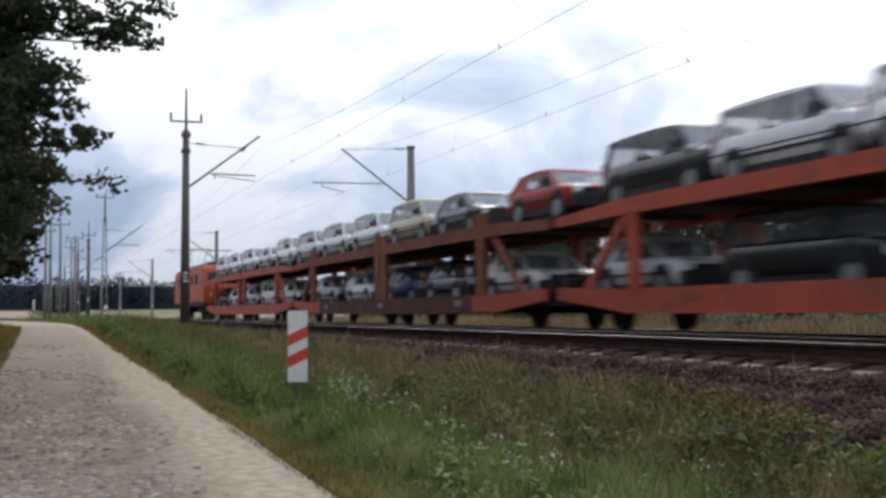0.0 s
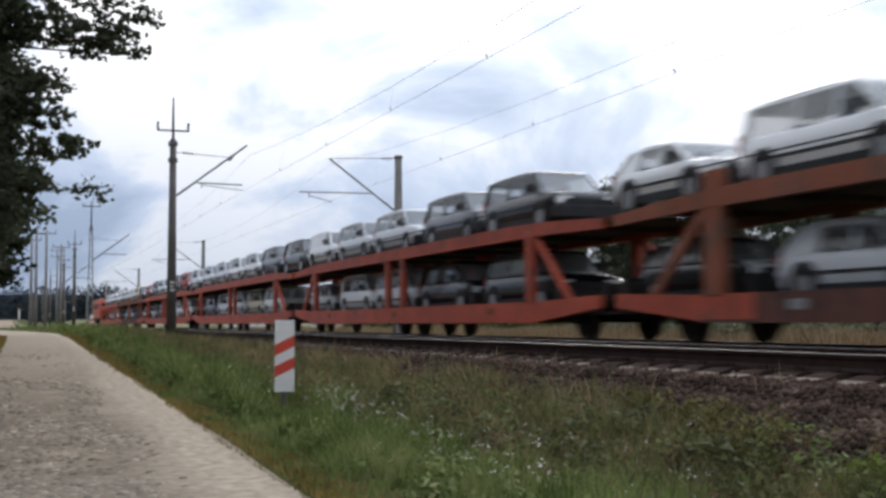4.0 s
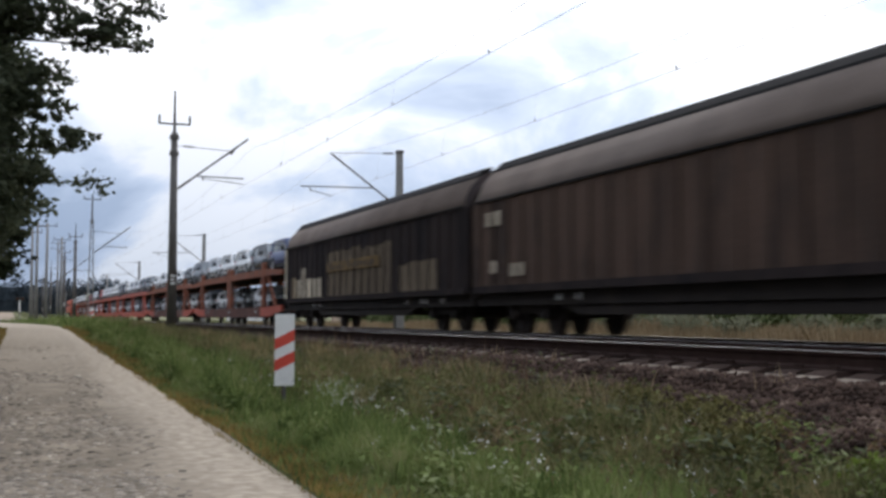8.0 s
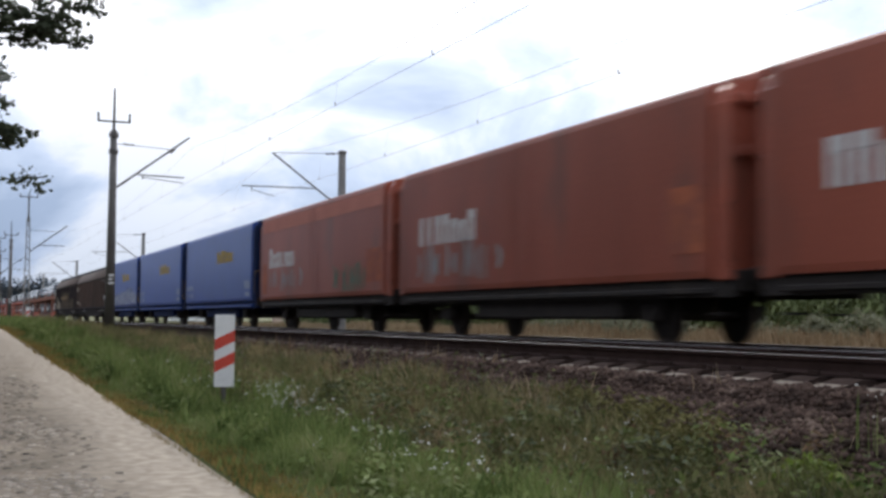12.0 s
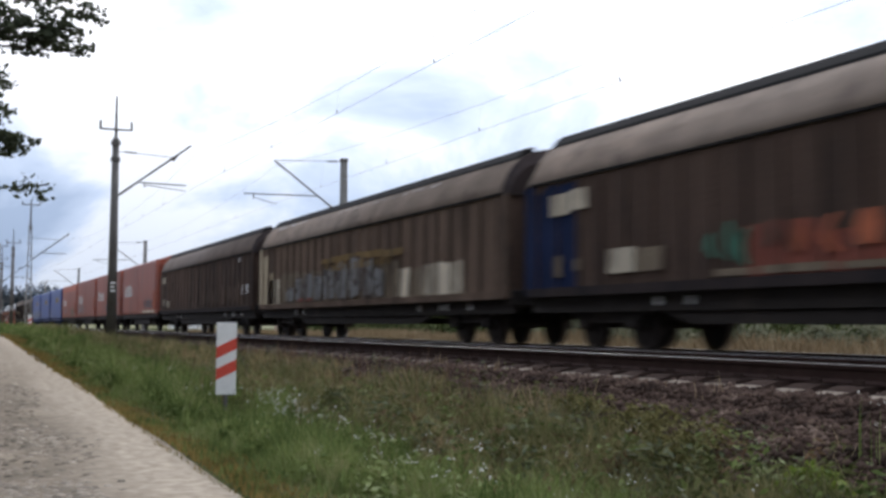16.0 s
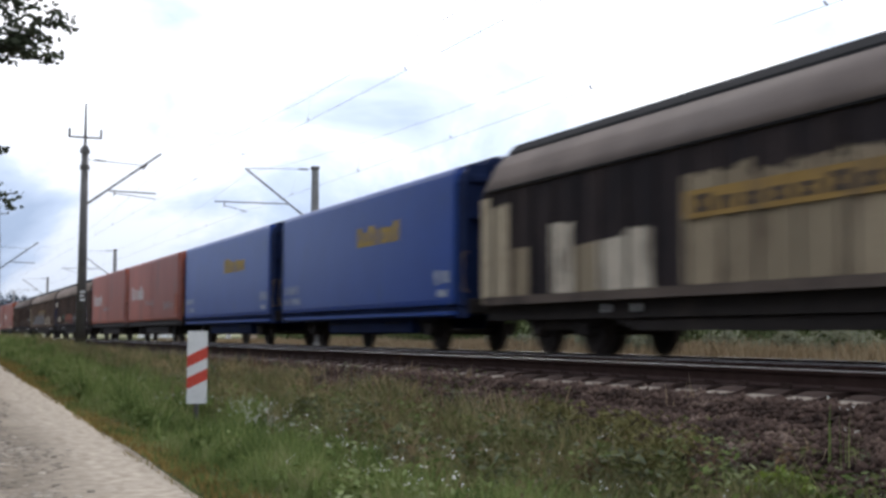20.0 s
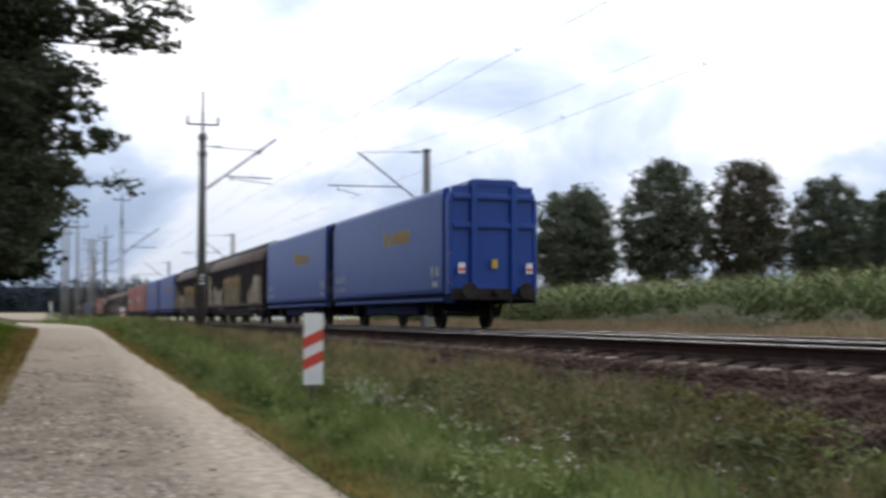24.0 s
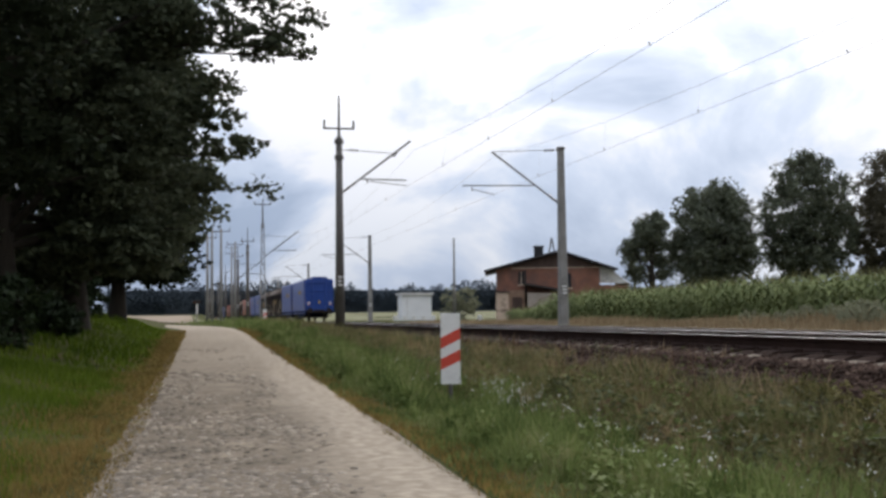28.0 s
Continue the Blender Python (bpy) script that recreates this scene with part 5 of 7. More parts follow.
def make_car(kind, colour):
    """A car facing -y with an open greenhouse behind tinted glass; origin under its middle at the tyres' foot."""
    paint = CAR_PAINTS[colour]
    words = {"van": "compact high-roofed passenger van", "panel": "compact panel van with closed sides", "hatch": "small hatchback car"}[kind]
    r = thing("car", colour + " " + words + " carried on the train", "car", group="new cars carried by the train")
    tall = kind != "hatch"
    F, R, roof, belt = (-2.2, 2.2, 1.54, 0.93) if tall else (-1.90, 1.90, 1.36, 0.85)
    W, tail = 0.87, 0.05 if tall else 0.42
    cowl, drop = F + (0.86 if tall else 0.96), roof - 0.06
    yf, yr = cowl + (0.66 if tall else 0.72), R - 0.12 - tail
    wt = W - (0.15 if tall else 0.19)
    dark_trim = colour in ("white", "cream", "silver", "red")
    # tub: stations from nose to tail with the height of bonnet or window line and the share of the full width
    st = [(F, 0.66, 0.84), (F + 0.05, 0.74, 0.91), (F + 0.16, belt - 0.08, 0.97), (F + 0.45, belt - 0.05, 1), (cowl, belt + 0.02, 1), (cowl + 0.4, belt, 1), (0.6, belt, 1), (R - 0.35, belt + 0.01, 1), (R - 0.06, belt, 0.975), (R, 0.70, 0.955), (R - 0.02, 0.36, 0.93)]
    bm, rings = B(), []
    for y, t, k in st:
        low = 0.26 if t > 0.5 else 0.28
        half = [(W - 0.12, low), (W - 0.02, low + 0.08), (W, min(0.62, t - 0.2) if t > 0.5 else 0.33), (W - 0.02, t - 0.06), (W - 0.05, t - 0.015), (W - 0.14, t), (0.3, t + (0.03 if y < cowl - 0.02 else 0.0))]
        ring = [(x * k, z) for x, z in half] + [(-x * k, z) for x, z in reversed(half)]
        rings.append([bm.verts.new((x, y, z)) for x, z in ring])
    n = len(rings[0])
    for a, b in zip(rings, rings[1:]):
        for i in range(n):
            bm.faces.new((a[i], a[(i + 1) % n], b[(i + 1) % n], b[i]))
    bm.faces.new(rings[0])
    bm.faces.new(rings[-1])
    bmesh.ops.recalc_face_normals(bm, faces=bm.faces)
    part("body", bm, paint, r, smooth=True)
    # roof shell
    bm, rings = B(), []
    for y, z, k in ((yf - 0.03, drop - 0.035, 0.95), (yf + 0.10, drop + 0.02, 1), (yf + 0.5, roof - 0.008, 1), (0.55, roof, 1), (yr - 0.35, roof - 0.012, 1), (yr, drop, 0.98), (yr + 0.05, drop - 0.05, 0.95)):
        prof = [(-wt, z - 0.075), (-wt + 0.02, z - 0.03), (-wt + 0.10, z), (0, z + 0.018), (wt - 0.10, z), (wt - 0.02, z - 0.03), (wt, z - 0.075), (0, z - 0.06)]
        rings.append([bm.verts.new((x * k, y, q)) for x, q in prof])
    for a, b in zip(rings, rings[1:]):
        for i in range(8):
            bm.faces.new((a[i], a[(i + 1) % 8], b[(i + 1) % 8], b[i]))
    bm.faces.new(rings[0])
    bm.faces.new(rings[-1])
    bmesh.ops.recalc_face_normals(bm, faces=bm.faces)
    part("roof", bm, paint, r, smooth=True)
    lo, hi = belt - 0.005, drop - 0.05

    def side(y, v, sx, inset=0.0):
        return (sx * (W - 0.05 + (wt - W + 0.05) * v - inset), y, lo + (hi - lo) * v)

    pane(r, "windscreen", [(-W + 0.13, cowl + 0.02, lo + 0.03), (W - 0.13, cowl + 0.02, lo + 0.03), (wt - 0.07, yf - 0.02, hi), (-wt + 0.07, yf - 0.02, hi)], (0, -0.6, 0.8), M_SCREEN)
    pane(r, "rear_window", [(-wt + 0.08, yr + 0.03, hi), (wt - 0.08, yr + 0.03, hi), (W - 0.15, R - 0.07, lo + 0.05), (-W + 0.15, R - 0.07, lo + 0.05)], (0, 1, 0.3))
    cuts = [cowl + 1.06, cowl + 2.02] if tall else [cowl + 1.08, cowl + 1.92]
    back_lo, back_hi = R - 0.12, yr
    fr = [(cowl + 0.16, 0.03), (cuts[0] - 0.04, 0.03), (cuts[0] - 0.04, 0.97), (yf + 0.12, 0.97)]
    md = [(cuts[0] + 0.05, 0.03), (cuts[1] - 0.04, 0.03), (cuts[1] - 0.04, 0.97), (cuts[0] + 0.05, 0.97)]
    rr = [(cuts[1] + 0.06, 0.03), (back_lo - 0.12, 0.03), (back_hi - 0.12, 0.97), (cuts[1] + 0.06, 0.97)]
    spans = {"van": [fr, md, rr], "panel": [fr], "hatch": [fr, md]}[kind]
    for sx in (-1, 1):
        frame_bm = B()
        for (ya, va), (yb, vb), rad in (((cowl, 0), (yf, 1), 0.040), ((cuts[0], 0), (cuts[0], 1), 0.045), ((cuts[1], 0), (cuts[1], 1), 0.045), ((back_lo, 0), (back_hi, 1), 0.070), ((yf, 1), (back_hi, 1), 0.045)):
            rod(frame_bm, side(ya, va, sx, 0.03), side(yb, vb, sx, 0.03), rad, n=6)
        closed = {"van": [], "panel": [(cuts[0], back_lo, back_hi)], "hatch": [(cuts[1], back_lo, back_hi)]}[kind]
        for ya, yb, yc in closed:
            q = [side(ya, 0, sx), side(yb, 0, sx), side(yc, 1, sx), side(ya, 1, sx)]
            v0, v1 = [frame_bm.verts.new(p) for p in q], [frame_bm.verts.new((p[0] - sx * 0.05, p[1], p[2])) for p in q]
            frame_bm.faces.new(v0)
            frame_bm.faces.new(v1[::-1])
            for i in range(4):
                frame_bm.faces.new((v0[i], v1[i], v1[(i + 1) % 4], v0[(i + 1) % 4]))
        bmesh.ops.recalc_face_normals(frame_bm, faces=frame_bm.faces)
        part("window_frame", frame_bm, paint, r)
        for shape in spans:
            pane(r, "side_window", [side(y, v, sx, 0.01) for y, v in shape], (sx, 0, 0.3))
        part("mirror", box(B(), sx * (W + 0.09) - 0.09, sx * (W + 0.09) + 0.09, cowl + 0.26, cowl + 0.36, belt + 0.02, belt + 0.2, 0.03), M_PLASTIC, r)
        part("side_moulding", box(B(), sx * W - 0.015, sx * W + 0.018, F + 1.12, R - 1.05, 0.51, 0.56), M_PLASTIC if dark_trim else paint, r)
        part("sill", box(B(), sx * (W - 0.02) - 0.02, sx * (W - 0.02) + 0.02, F + 1.05, R - 1.0, 0.20, 0.36), M_PLASTIC, r)
        part("headlight", slab(B(), [(F - 0.015, 0.60), (F + 0.03, 0.75), (F + 0.32, 0.82), (F + 0.25, 0.66)], sx * 0.60 - 0.2, sx * 0.60 + 0.265 if sx > 0 else sx * 0.60 + 0.2), M_LAMP, r)
        part("tail_light", box(B(), sx * (W - 0.08) - 0.06, sx * (W - 0.08) + 0.07, R - 0.06, R + 0.012, 0.66, 1.02 if tall else 0.86, 0.02), M_TAIL, r)
        part("front_seat", slab(B(), [(cowl + 0.72, 0.5), (cowl + 0.78, 0.62), (cowl + 1.14, 0.62), (cowl + 1.26, belt + 0.20), (cowl + 1.24, belt + 0.36), (cowl + 1.32, belt + 0.37), (cowl + 1.37, belt + 0.2), (cowl + 1.28, 0.5)], sx * 0.38 - 0.22, sx * 0.38 + 0.22), M_PLASTIC, r, "dark seat behind the glass")
        for yw in (F + 0.80, R - 0.72):
            ty = rod(B(), (sx * (W - 0.19), yw, 0.31), (sx * (W + 0.015), yw, 0.31), 0.315, 0.305, 20)
            tyre = part("wheel", ty, M_TYRE, r)
            rim = rod(B(), (sx * (W + 0.012), yw, 0.31), (sx * (W + 0.022), yw, 0.31), 0.20, 0.19, 16)
            part("rim", rim, M_RIM, tyre)
            part("wheel_arch", rod(B(), (sx * (W - 0.2), yw, 0.33), (sx * (W + 0.004), yw, 0.33), 0.40, 0.40, 20), M_PLASTIC, r)
    if kind != "panel":
        part("rear_bench", slab(B(), [(cuts[1] - 0.30, 0.5), (cuts[1] - 0.28, 0.64), (cuts[1] + 0.12, 0.64), (cuts[1] + 0.22, belt + 0.12), (cuts[1] + 0.34, belt + 0.12), (cuts[1] + 0.3, 0.5)], -0.62, 0.62), M_PLASTIC, r, "dark seat behind the glass")
    part("front_bumper", box(B(), -W + 0.02, W - 0.02, F - 0.06, F + 0.22, 0.24, 0.58, 0.05), M_PLASTIC, r)
    part("rear_bumper", box(B(), -W + 0.02, W - 0.02, R - 0.12, R + 0.06, 0.28, 0.54, 0.05), M_PLASTIC if dark_trim else paint, r)
    part("grille", box(B(), -0.62, 0.62, F - 0.035, F + 0.05, 0.52, 0.70), M_PLASTIC, r)
    return r


JUNCTIONS = [175.6, 202.4, 229.4, 257.0, 286.3, 316.1, 343.0, 369.4]
# cars on the upper and the lower deck from the last carrier forwards; b black, d grey, s silver, w white, r red, u blue, c cream; v van, p panel van, h hatchback
UPPER = "178.6uv 183.4bv 188.1wv 193.0wv 197.6sv 204.0dv 208.8bh 213.6wh 218.4sv 223.2wv 228.0wh 234.8bv 239.5dv 244.8sv 249.5sv 254.2wp 259.0bv 264.0dv 268.8wv 273.5wv 278.2sv 283.2sv 288.7sv 294.2rv 299.4bv 303.8wv 307.9sv 312.2bv 317.7rh 323.4bh 327.9cv 332.8wv 337.6wv 342.4sv 347.2wv 352.0sh 356.8wv 361.6wv 366.4sv"
LOWER = "183.0sh 188.6bh 194.6wh 200.0sh 206.0wh 211.5bh 217.0wv 222.5sh 227.0bh 234.8bv 240.0bv 244.7sv 249.2wv 254.0sh 263.4wv 268.0cv 272.6sv 277.2sv 282.0dv 292.4wp 297.2wp 302.3wv 307.7bv 313.0sh 319.5wh 324.5bh 328.7uh 334.0wh 339.0sh 346.0wh 351.0wv 356.0sh 361.5wh 366.0bh"
COLOURS = {"b": "black", "d": "grey", "s": "silver", "w": "white", "r": "red", "u": "blue", "c": "cream"}
KINDS = {"v": "van", "p": "panel", "h": "hatch"}
CARS = {}


def load(spec, z):
    y, colour, kind = float(spec[:-2]), COLOURS[spec[-2]], KINDS[spec[-1]]
    if spec[-2:] not in CARS:
        CARS[spec[-2:]] = ob = make_car(kind, colour)
    else:
        ob = copy_thing(CARS[spec[-2:]], pose(0, 0, 0))
    rolling(ob, FAR_TRACK, y + 0.3, z)


for k, (a, b) in enumerate(zip(JUNCTIONS, JUNCTIONS[1:])):
    old = k in (0, 1, 5)
    rolling(carrier(b - a, M_CARRIER_OLD if old else M_CARRIER, old, "old brown two-deck car carrier wagon loaded with new cars" if old else "red two-deck car carrier wagon loaded with new cars"), FAR_TRACK, (a + b) / 2, RAIL_TOP)
for spec in UPPER.split():
    load(spec, RAIL_TOP + 2.44)
for spec in LOWER.split():
    load(spec, RAIL_TOP + 0.53)


# ---- locomotive ----
def locomotive():
    dark_pane = glass_mat("cab_glass", (0.03, 0.035, 0.04), 0.93, 0.18, 0.12)
    L, H = 17.4, 8.1
    r = thing("electric_locomotive", "red electric locomotive pulling the goods train", "locomotive")
    red = mat("loco_red", (0.50, 0.09, 0.04), 0.45, vary=0.15, scale=1, fine=15, bump=0.05, spots=(0.30, 0.08, 0.05), spot_at=0.62)
    body = slab(B(), [(-H, 1.05), (-H, 2.1), (-H + 0.55, 3.35), (-H + 0.9, 3.55), (H - 0.9, 3.55), (H - 0.55, 3.35), (H, 2.1), (H, 1.05)], -1.45, 1.45)
    bmesh.ops.bevel(body, geom=[e for e in body.edges if abs(e.verts[0].co.x - e.verts[1].co.x) < 0.01], offset=0.12, segments=2, affect="EDGES")
    part("body", body, red, r)
    part("roof", sweep(B(), [(-1.3, 3.5), (-0.9, 3.8), (0.9, 3.8), (1.3, 3.5)], -H + 1.0, H - 1.0), M_ROOF, r)
    part("frame", box(B(), -1.4, 1.4, -H + 0.1, H - 0.1, 0.85, 1.1), M_UNDER, r)
    for e in (-1, 1):
        for x in (-0.68, 0.68):
            pane(r, "windscreen", [(x - 0.52, e * (H - 0.10), 2.3), (x + 0.52, e * (H - 0.10), 2.3), (x + 0.5, e * (H - 0.43), 3.05), (x - 0.5, e * (H - 0.43), 3.05)], (0, e, 0.45), dark_pane)
            part("headlamp", rod(B(), (x * 1.4, e * (H - 0.02), 1.6), (x * 1.4, e * (H + 0.05), 1.6), 0.13, n=12), M_LAMP, r)
        for s in (-1, 1):
            pane(r, "cab_window", [(s * 1.45, e * (H - 0.75), 2.3), (s * 1.45, e * (H - 1.5), 2.3), (s * 1.45, e * (H - 1.5), 3.0), (s * 1.45, e * (H - 0.95), 3.0)], (s, 0, 0), dark_pane)
    for s in (-1, 1):
        for k in range(5):
            y = -4.4 + 2.2 * k
            part("vent", box(B(), s * 1.45 - 0.012, s * 1.45 + 0.012, y - 0.6, y + 0.6, 2.35, 3.0), M_UNDER, r)
    for yb in (-4.7, 4.7):
        part("bogie", box(B(), -1.1, 1.1, yb - 2.2, yb + 2.2, 0.45, 0.85, 0.06), M_UNDER, r)
        for w in (-1.75, 0, 1.75):
            make_wheelset(yb + w, r, 0.6)
    for e in (-1, 1):
        pan = B()
        y = e * 5.0
        for s in (-0.5, 0.5):
            rod(pan, (s, y - 0.8, 3.85), (s, y + 0.6, 4.45), 0.03)
            rod(pan, (s, y + 0.6, 4.45), (s * 1.2, y - 0.3, 5.2 if e > 0 else 4.6), 0.025)
        rod(pan, (-0.9, y - 0.3, 5.22 if e > 0 else 4.62), (0.9, y - 0.3, 5.22 if e > 0 else 4.62), 0.03)
        part("pantograph", pan, M_STEEL, r)
    buffers(L, r)
    return r


rolling(locomotive(), FAR_TRACK, 369.5 + 8.7, RAIL_TOP)

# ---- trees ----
# near-black: the shade among the lane trees is put into this leaf colour
M_LEAF = island_mat("leaves_shaded", (0.008, 0.011, 0.006), (0.032, 0.040, 0.021), 0.8, 0.05, 0.2, patch=0.9)
M_LEAF_LIME = island_mat("leaves_lime", (0.026, 0.034, 0.020), (0.122, 0.138, 0.082), 0.7, 0.12, 0.34, patch=0.9)
M_LEAF_MID = island_mat("leaves_mid", (0.056, 0.068, 0.048), (0.172, 0.188, 0.122), 0.7, 0.2, 0.2)
M_LEAF_AUTUMN = island_mat("leaves_turning", (0.062, 0.058, 0.040), (0.150, 0.130, 0.085), 0.7, 0.2, 0.2)
# distance haze is put into these leaves as a pale blue-grey
M_FOREST = island_mat("forest_hazed", (0.044, 0.058, 0.074), (0.082, 0.100, 0.116), 0.9, 0.05, patch=0.02)


def unit(rng, n):
    v = rng.normal(size=(n, 3))
    return v / np.linalg.norm(v, axis=1, keepdims=True)


def leaf_quads(rng, centres, size, droop=0.3, long=1.7):
    """Lens-shaped leaves, each four corners, hung about the centres."""
    n = len(centres)
    a = unit(rng, n)
    a[:, 2] = a[:, 2] * 0.5 - droop * rng.random(n)
    a /= np.linalg.norm(a, axis=1, keepdims=True)
    b = np.cross(a, unit(rng, n))
    b /= np.linalg.norm(b, axis=1, keepdims=True) + 1e-6
    s = (size * rng.uniform(0.6, 1.3, n))[:, None]
    v = np.stack([centres - a * s * long / 2, centres + b * s * 0.5, centres + a * s * long / 2, centres - b * s * 0.5], 1)
    return v.reshape(-1, 3), np.arange(4 * n).reshape(n, 4)


def crown_points(rng, blobs, clumps, per, clump_r, flat=0.55, fill=2.4):
    """Places of leaves: flattened clumps spread through ellipsoids (x, y, z, rx, ry, rz, share)."""
    share = np.array([b[6] for b in blobs], float)
    pick = rng.choice(len(blobs), clumps, p=share / share.sum())
    bl = np.array([b[:6] for b in blobs])[pick]
    d = unit(rng, clumps) * (rng.random(clumps) ** (1 / fill))[:, None]
    c = bl[:, :3] + d * bl[:, 3:6]
    k = rng.integers(int(per * 0.5), int(per * 1.5), clumps)
    owner = np.repeat(np.arange(clumps), k)
    off = unit(rng, len(owner)) * (rng.random(len(owner)) ** 0.5)[:, None] * (clump_r * rng.uniform(0.5, 1.4, clumps)[owner])[:, None]
    off[:, 2] *= flat
    return c[owner] + off, c


def make_tree(x, y, height, trunk_r, blobs, label, seed, leaf=0.1, clumps=500, per=50, clump_r=0.6, leaves=None, flat=0.55, group="", limbs=14, fill=2.4, fork=0.42, twigs=(), fringe=None):
    """Tapered, slightly bent trunk with limbs that reach into the crown; blobs are in the tree's own space."""
    rng, rnd = np.random.default_rng(seed), random.Random(seed)
    z0 = ground_z(x, y) - 0.1
    r = thing("tree", label, "tree", (x, y, z0), group)
    bm, pts = B(), []
    for i in range(7):
        u = i / 6
        pts.append(Vector((0.25 * math.sin(2.2 * u + seed), 0.25 * math.cos(1.7 * u + seed) - 0.25, height * 0.8 * u)))
    for i, (a, b) in enumerate(zip(pts, pts[1:])):
        r0, r1 = trunk_r * (1 - 0.135 * i) * (1.35 if i == 0 else 1), trunk_r * (1 - 0.135 * (i + 1))
        rod(bm, a, b, r0, r1, 12, caps=False)
    part("trunk", bm, M_BARK, r, smooth=True)
    places, cl = crown_points(rng, blobs, clumps, per, clump_r, flat, fill)
    for i in range(limbs):
        end = Vector(cl[rnd.randrange(len(cl))])
        start = pts[0].lerp(pts[6], min(0.95, max(fork * 0.75, rnd.uniform(fork * 0.8, 0.8)) * min(1, max(0.35, end.z / (height * 0.8)))))
        mid = start.lerp(end, 0.5) + Vector((0, 0, rnd.uniform(0.1, 0.5)))
        lb = rod(B(), start, mid, trunk_r * 0.33, trunk_r * 0.2, 7, caps=False)
        rod(lb, mid, end, trunk_r * 0.2, 0.015, 6, caps=False)
        for k in range(2):
            other = Vector(cl[rnd.randrange(len(cl))])
            if (other - mid).length < height * 0.25:
                rod(lb, mid, other, trunk_r * 0.1, 0.01, 5, caps=False)
        part("limb", lb, M_BARK, r)
    if fringe:
        edge, cl2 = crown_points(rng, *fringe)
        places = np.concatenate([places, edge])
        for i in range(10):
            end = Vector(cl2[rnd.randrange(len(cl2))])
            start = Vector((1.6, 0, end.z - 0.5))
            part("limb", tube(B(), [start, start.lerp(end, 0.5) + Vector((0, 0, 0.25)), end], 0.022, 6), M_BARK, r)
    for a, b, c in twigs:
        part("limb", tube(B(), [a, b, Vector(b).lerp(Vector(c), 0.5), c], 0.018, 6), M_BARK, r, "thin bare branch with a leafy tip")
        tip = Vector(b).lerp(Vector(c), 0.78)
        places = np.concatenate([places, np.array(tip) + rng.normal(size=(95, 3)) * (0.26, 0.2, 0.13) - (0, 0, 0.05)])
    v, f = leaf_quads(rng, places, leaf)
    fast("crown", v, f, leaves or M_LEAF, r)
    return r


make_tree(-4.0, 28, 15, 0.36, [(-1.0, 0, 8.4, 3.2, 4.3, 5.0, 7), (2.1, 0, 4.9, 1.5, 1.9, 2.5, 2.4), (3.2, 0, 7.7, 1.0, 1.2, 1.2, 0.8), (2.3, 0, 2.3, 1.4, 1.9, 0.75, 1.2), (-2.2, 0, 2.3, 2.6, 2.6, 0.8, 1.6), (-3, -1, 5, 3.0, 4, 3, 4)],
          "large dark leafy lime tree leaning over the lane", 3, leaf=0.10, clumps=1960, per=76, clump_r=0.44, flat=0.42, leaves=M_LEAF_LIME, group="trees along the lane", limbs=26,
          twigs=[((2.6, 0, 4.0), (4.5, 0.1, 3.60), (6.05, 0.2, 3.78))],
          fringe=([(6.0, 0, 7.08, 1.0, 0.8, 0.42, 1.1), (4.9, 0, 7.0, 0.8, 0.8, 0.3, 0.6), (5.2, 0, 7.75, 2.0, 0.9, 0.75, 2.6), (3.2, 0, 7.5, 1.6, 0.9, 0.85, 1.7), (5.4, 0, 9.0, 2.0, 1.0, 0.9, 2.0), (4.2, 0, 5.9, 1.1, 0.8, 0.42, 0.9), (3.9, 0, 5.3, 0.8, 0.8, 0.5, 0.6), (4.7, 0, 4.65, 1.15, 0.7, 0.30, 0.85),
                   (3.9, 0, 3.9, 0.8, 0.7, 0.35, 0.5), (3.8, 0, 3.0, 0.7, 0.8, 0.8, 0.8), (3.5, 0, 2.0, 0.6, 0.8, 0.5, 0.5), (4.5, 0, 5.35, 0.7, 0.8, 0.36, 0.7), (4.6, 0, 6.15, 0.6, 0.7, 0.25, 0.4), (4.4, 0, 3.75, 0.75, 0.7, 0.32, 0.5)], 600, 15, 0.22, 0.5, 2.6))
make_tree(-3.15, 38, 14, 0.33, [(0, 0, 8.2, 3.6, 4.2, 4.6, 6), (2.6, 0, 4.4, 1.5, 2, 1.5, 1), (2.4, 0, 8.0, 1.3, 2, 1.6, 1.0), (0.5, 0, 2.9, 2.8, 2.6, 1.0, 2.0), (-2.5, 0, 2.0, 2.6, 2.6, 1.1, 1.6)],
          "dark leafy lime tree beside the lane", 4, leaf=0.15, clumps=850, per=45, clump_r=0.6, leaves=M_LEAF_LIME, group="trees along the lane", limbs=14)
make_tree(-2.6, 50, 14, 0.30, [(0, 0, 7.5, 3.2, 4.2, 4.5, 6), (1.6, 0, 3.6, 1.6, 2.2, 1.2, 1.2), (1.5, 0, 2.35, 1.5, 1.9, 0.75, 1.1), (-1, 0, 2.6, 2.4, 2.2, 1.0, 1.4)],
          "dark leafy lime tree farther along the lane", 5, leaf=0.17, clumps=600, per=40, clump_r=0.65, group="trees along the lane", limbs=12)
# the last blob is unseen crown, added towards the camera to shade the bank
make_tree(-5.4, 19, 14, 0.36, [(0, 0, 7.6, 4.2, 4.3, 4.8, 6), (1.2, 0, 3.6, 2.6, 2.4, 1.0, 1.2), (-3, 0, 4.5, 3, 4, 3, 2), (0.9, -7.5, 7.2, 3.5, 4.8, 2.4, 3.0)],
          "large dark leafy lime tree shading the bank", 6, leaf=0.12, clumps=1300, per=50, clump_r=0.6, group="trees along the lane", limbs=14)
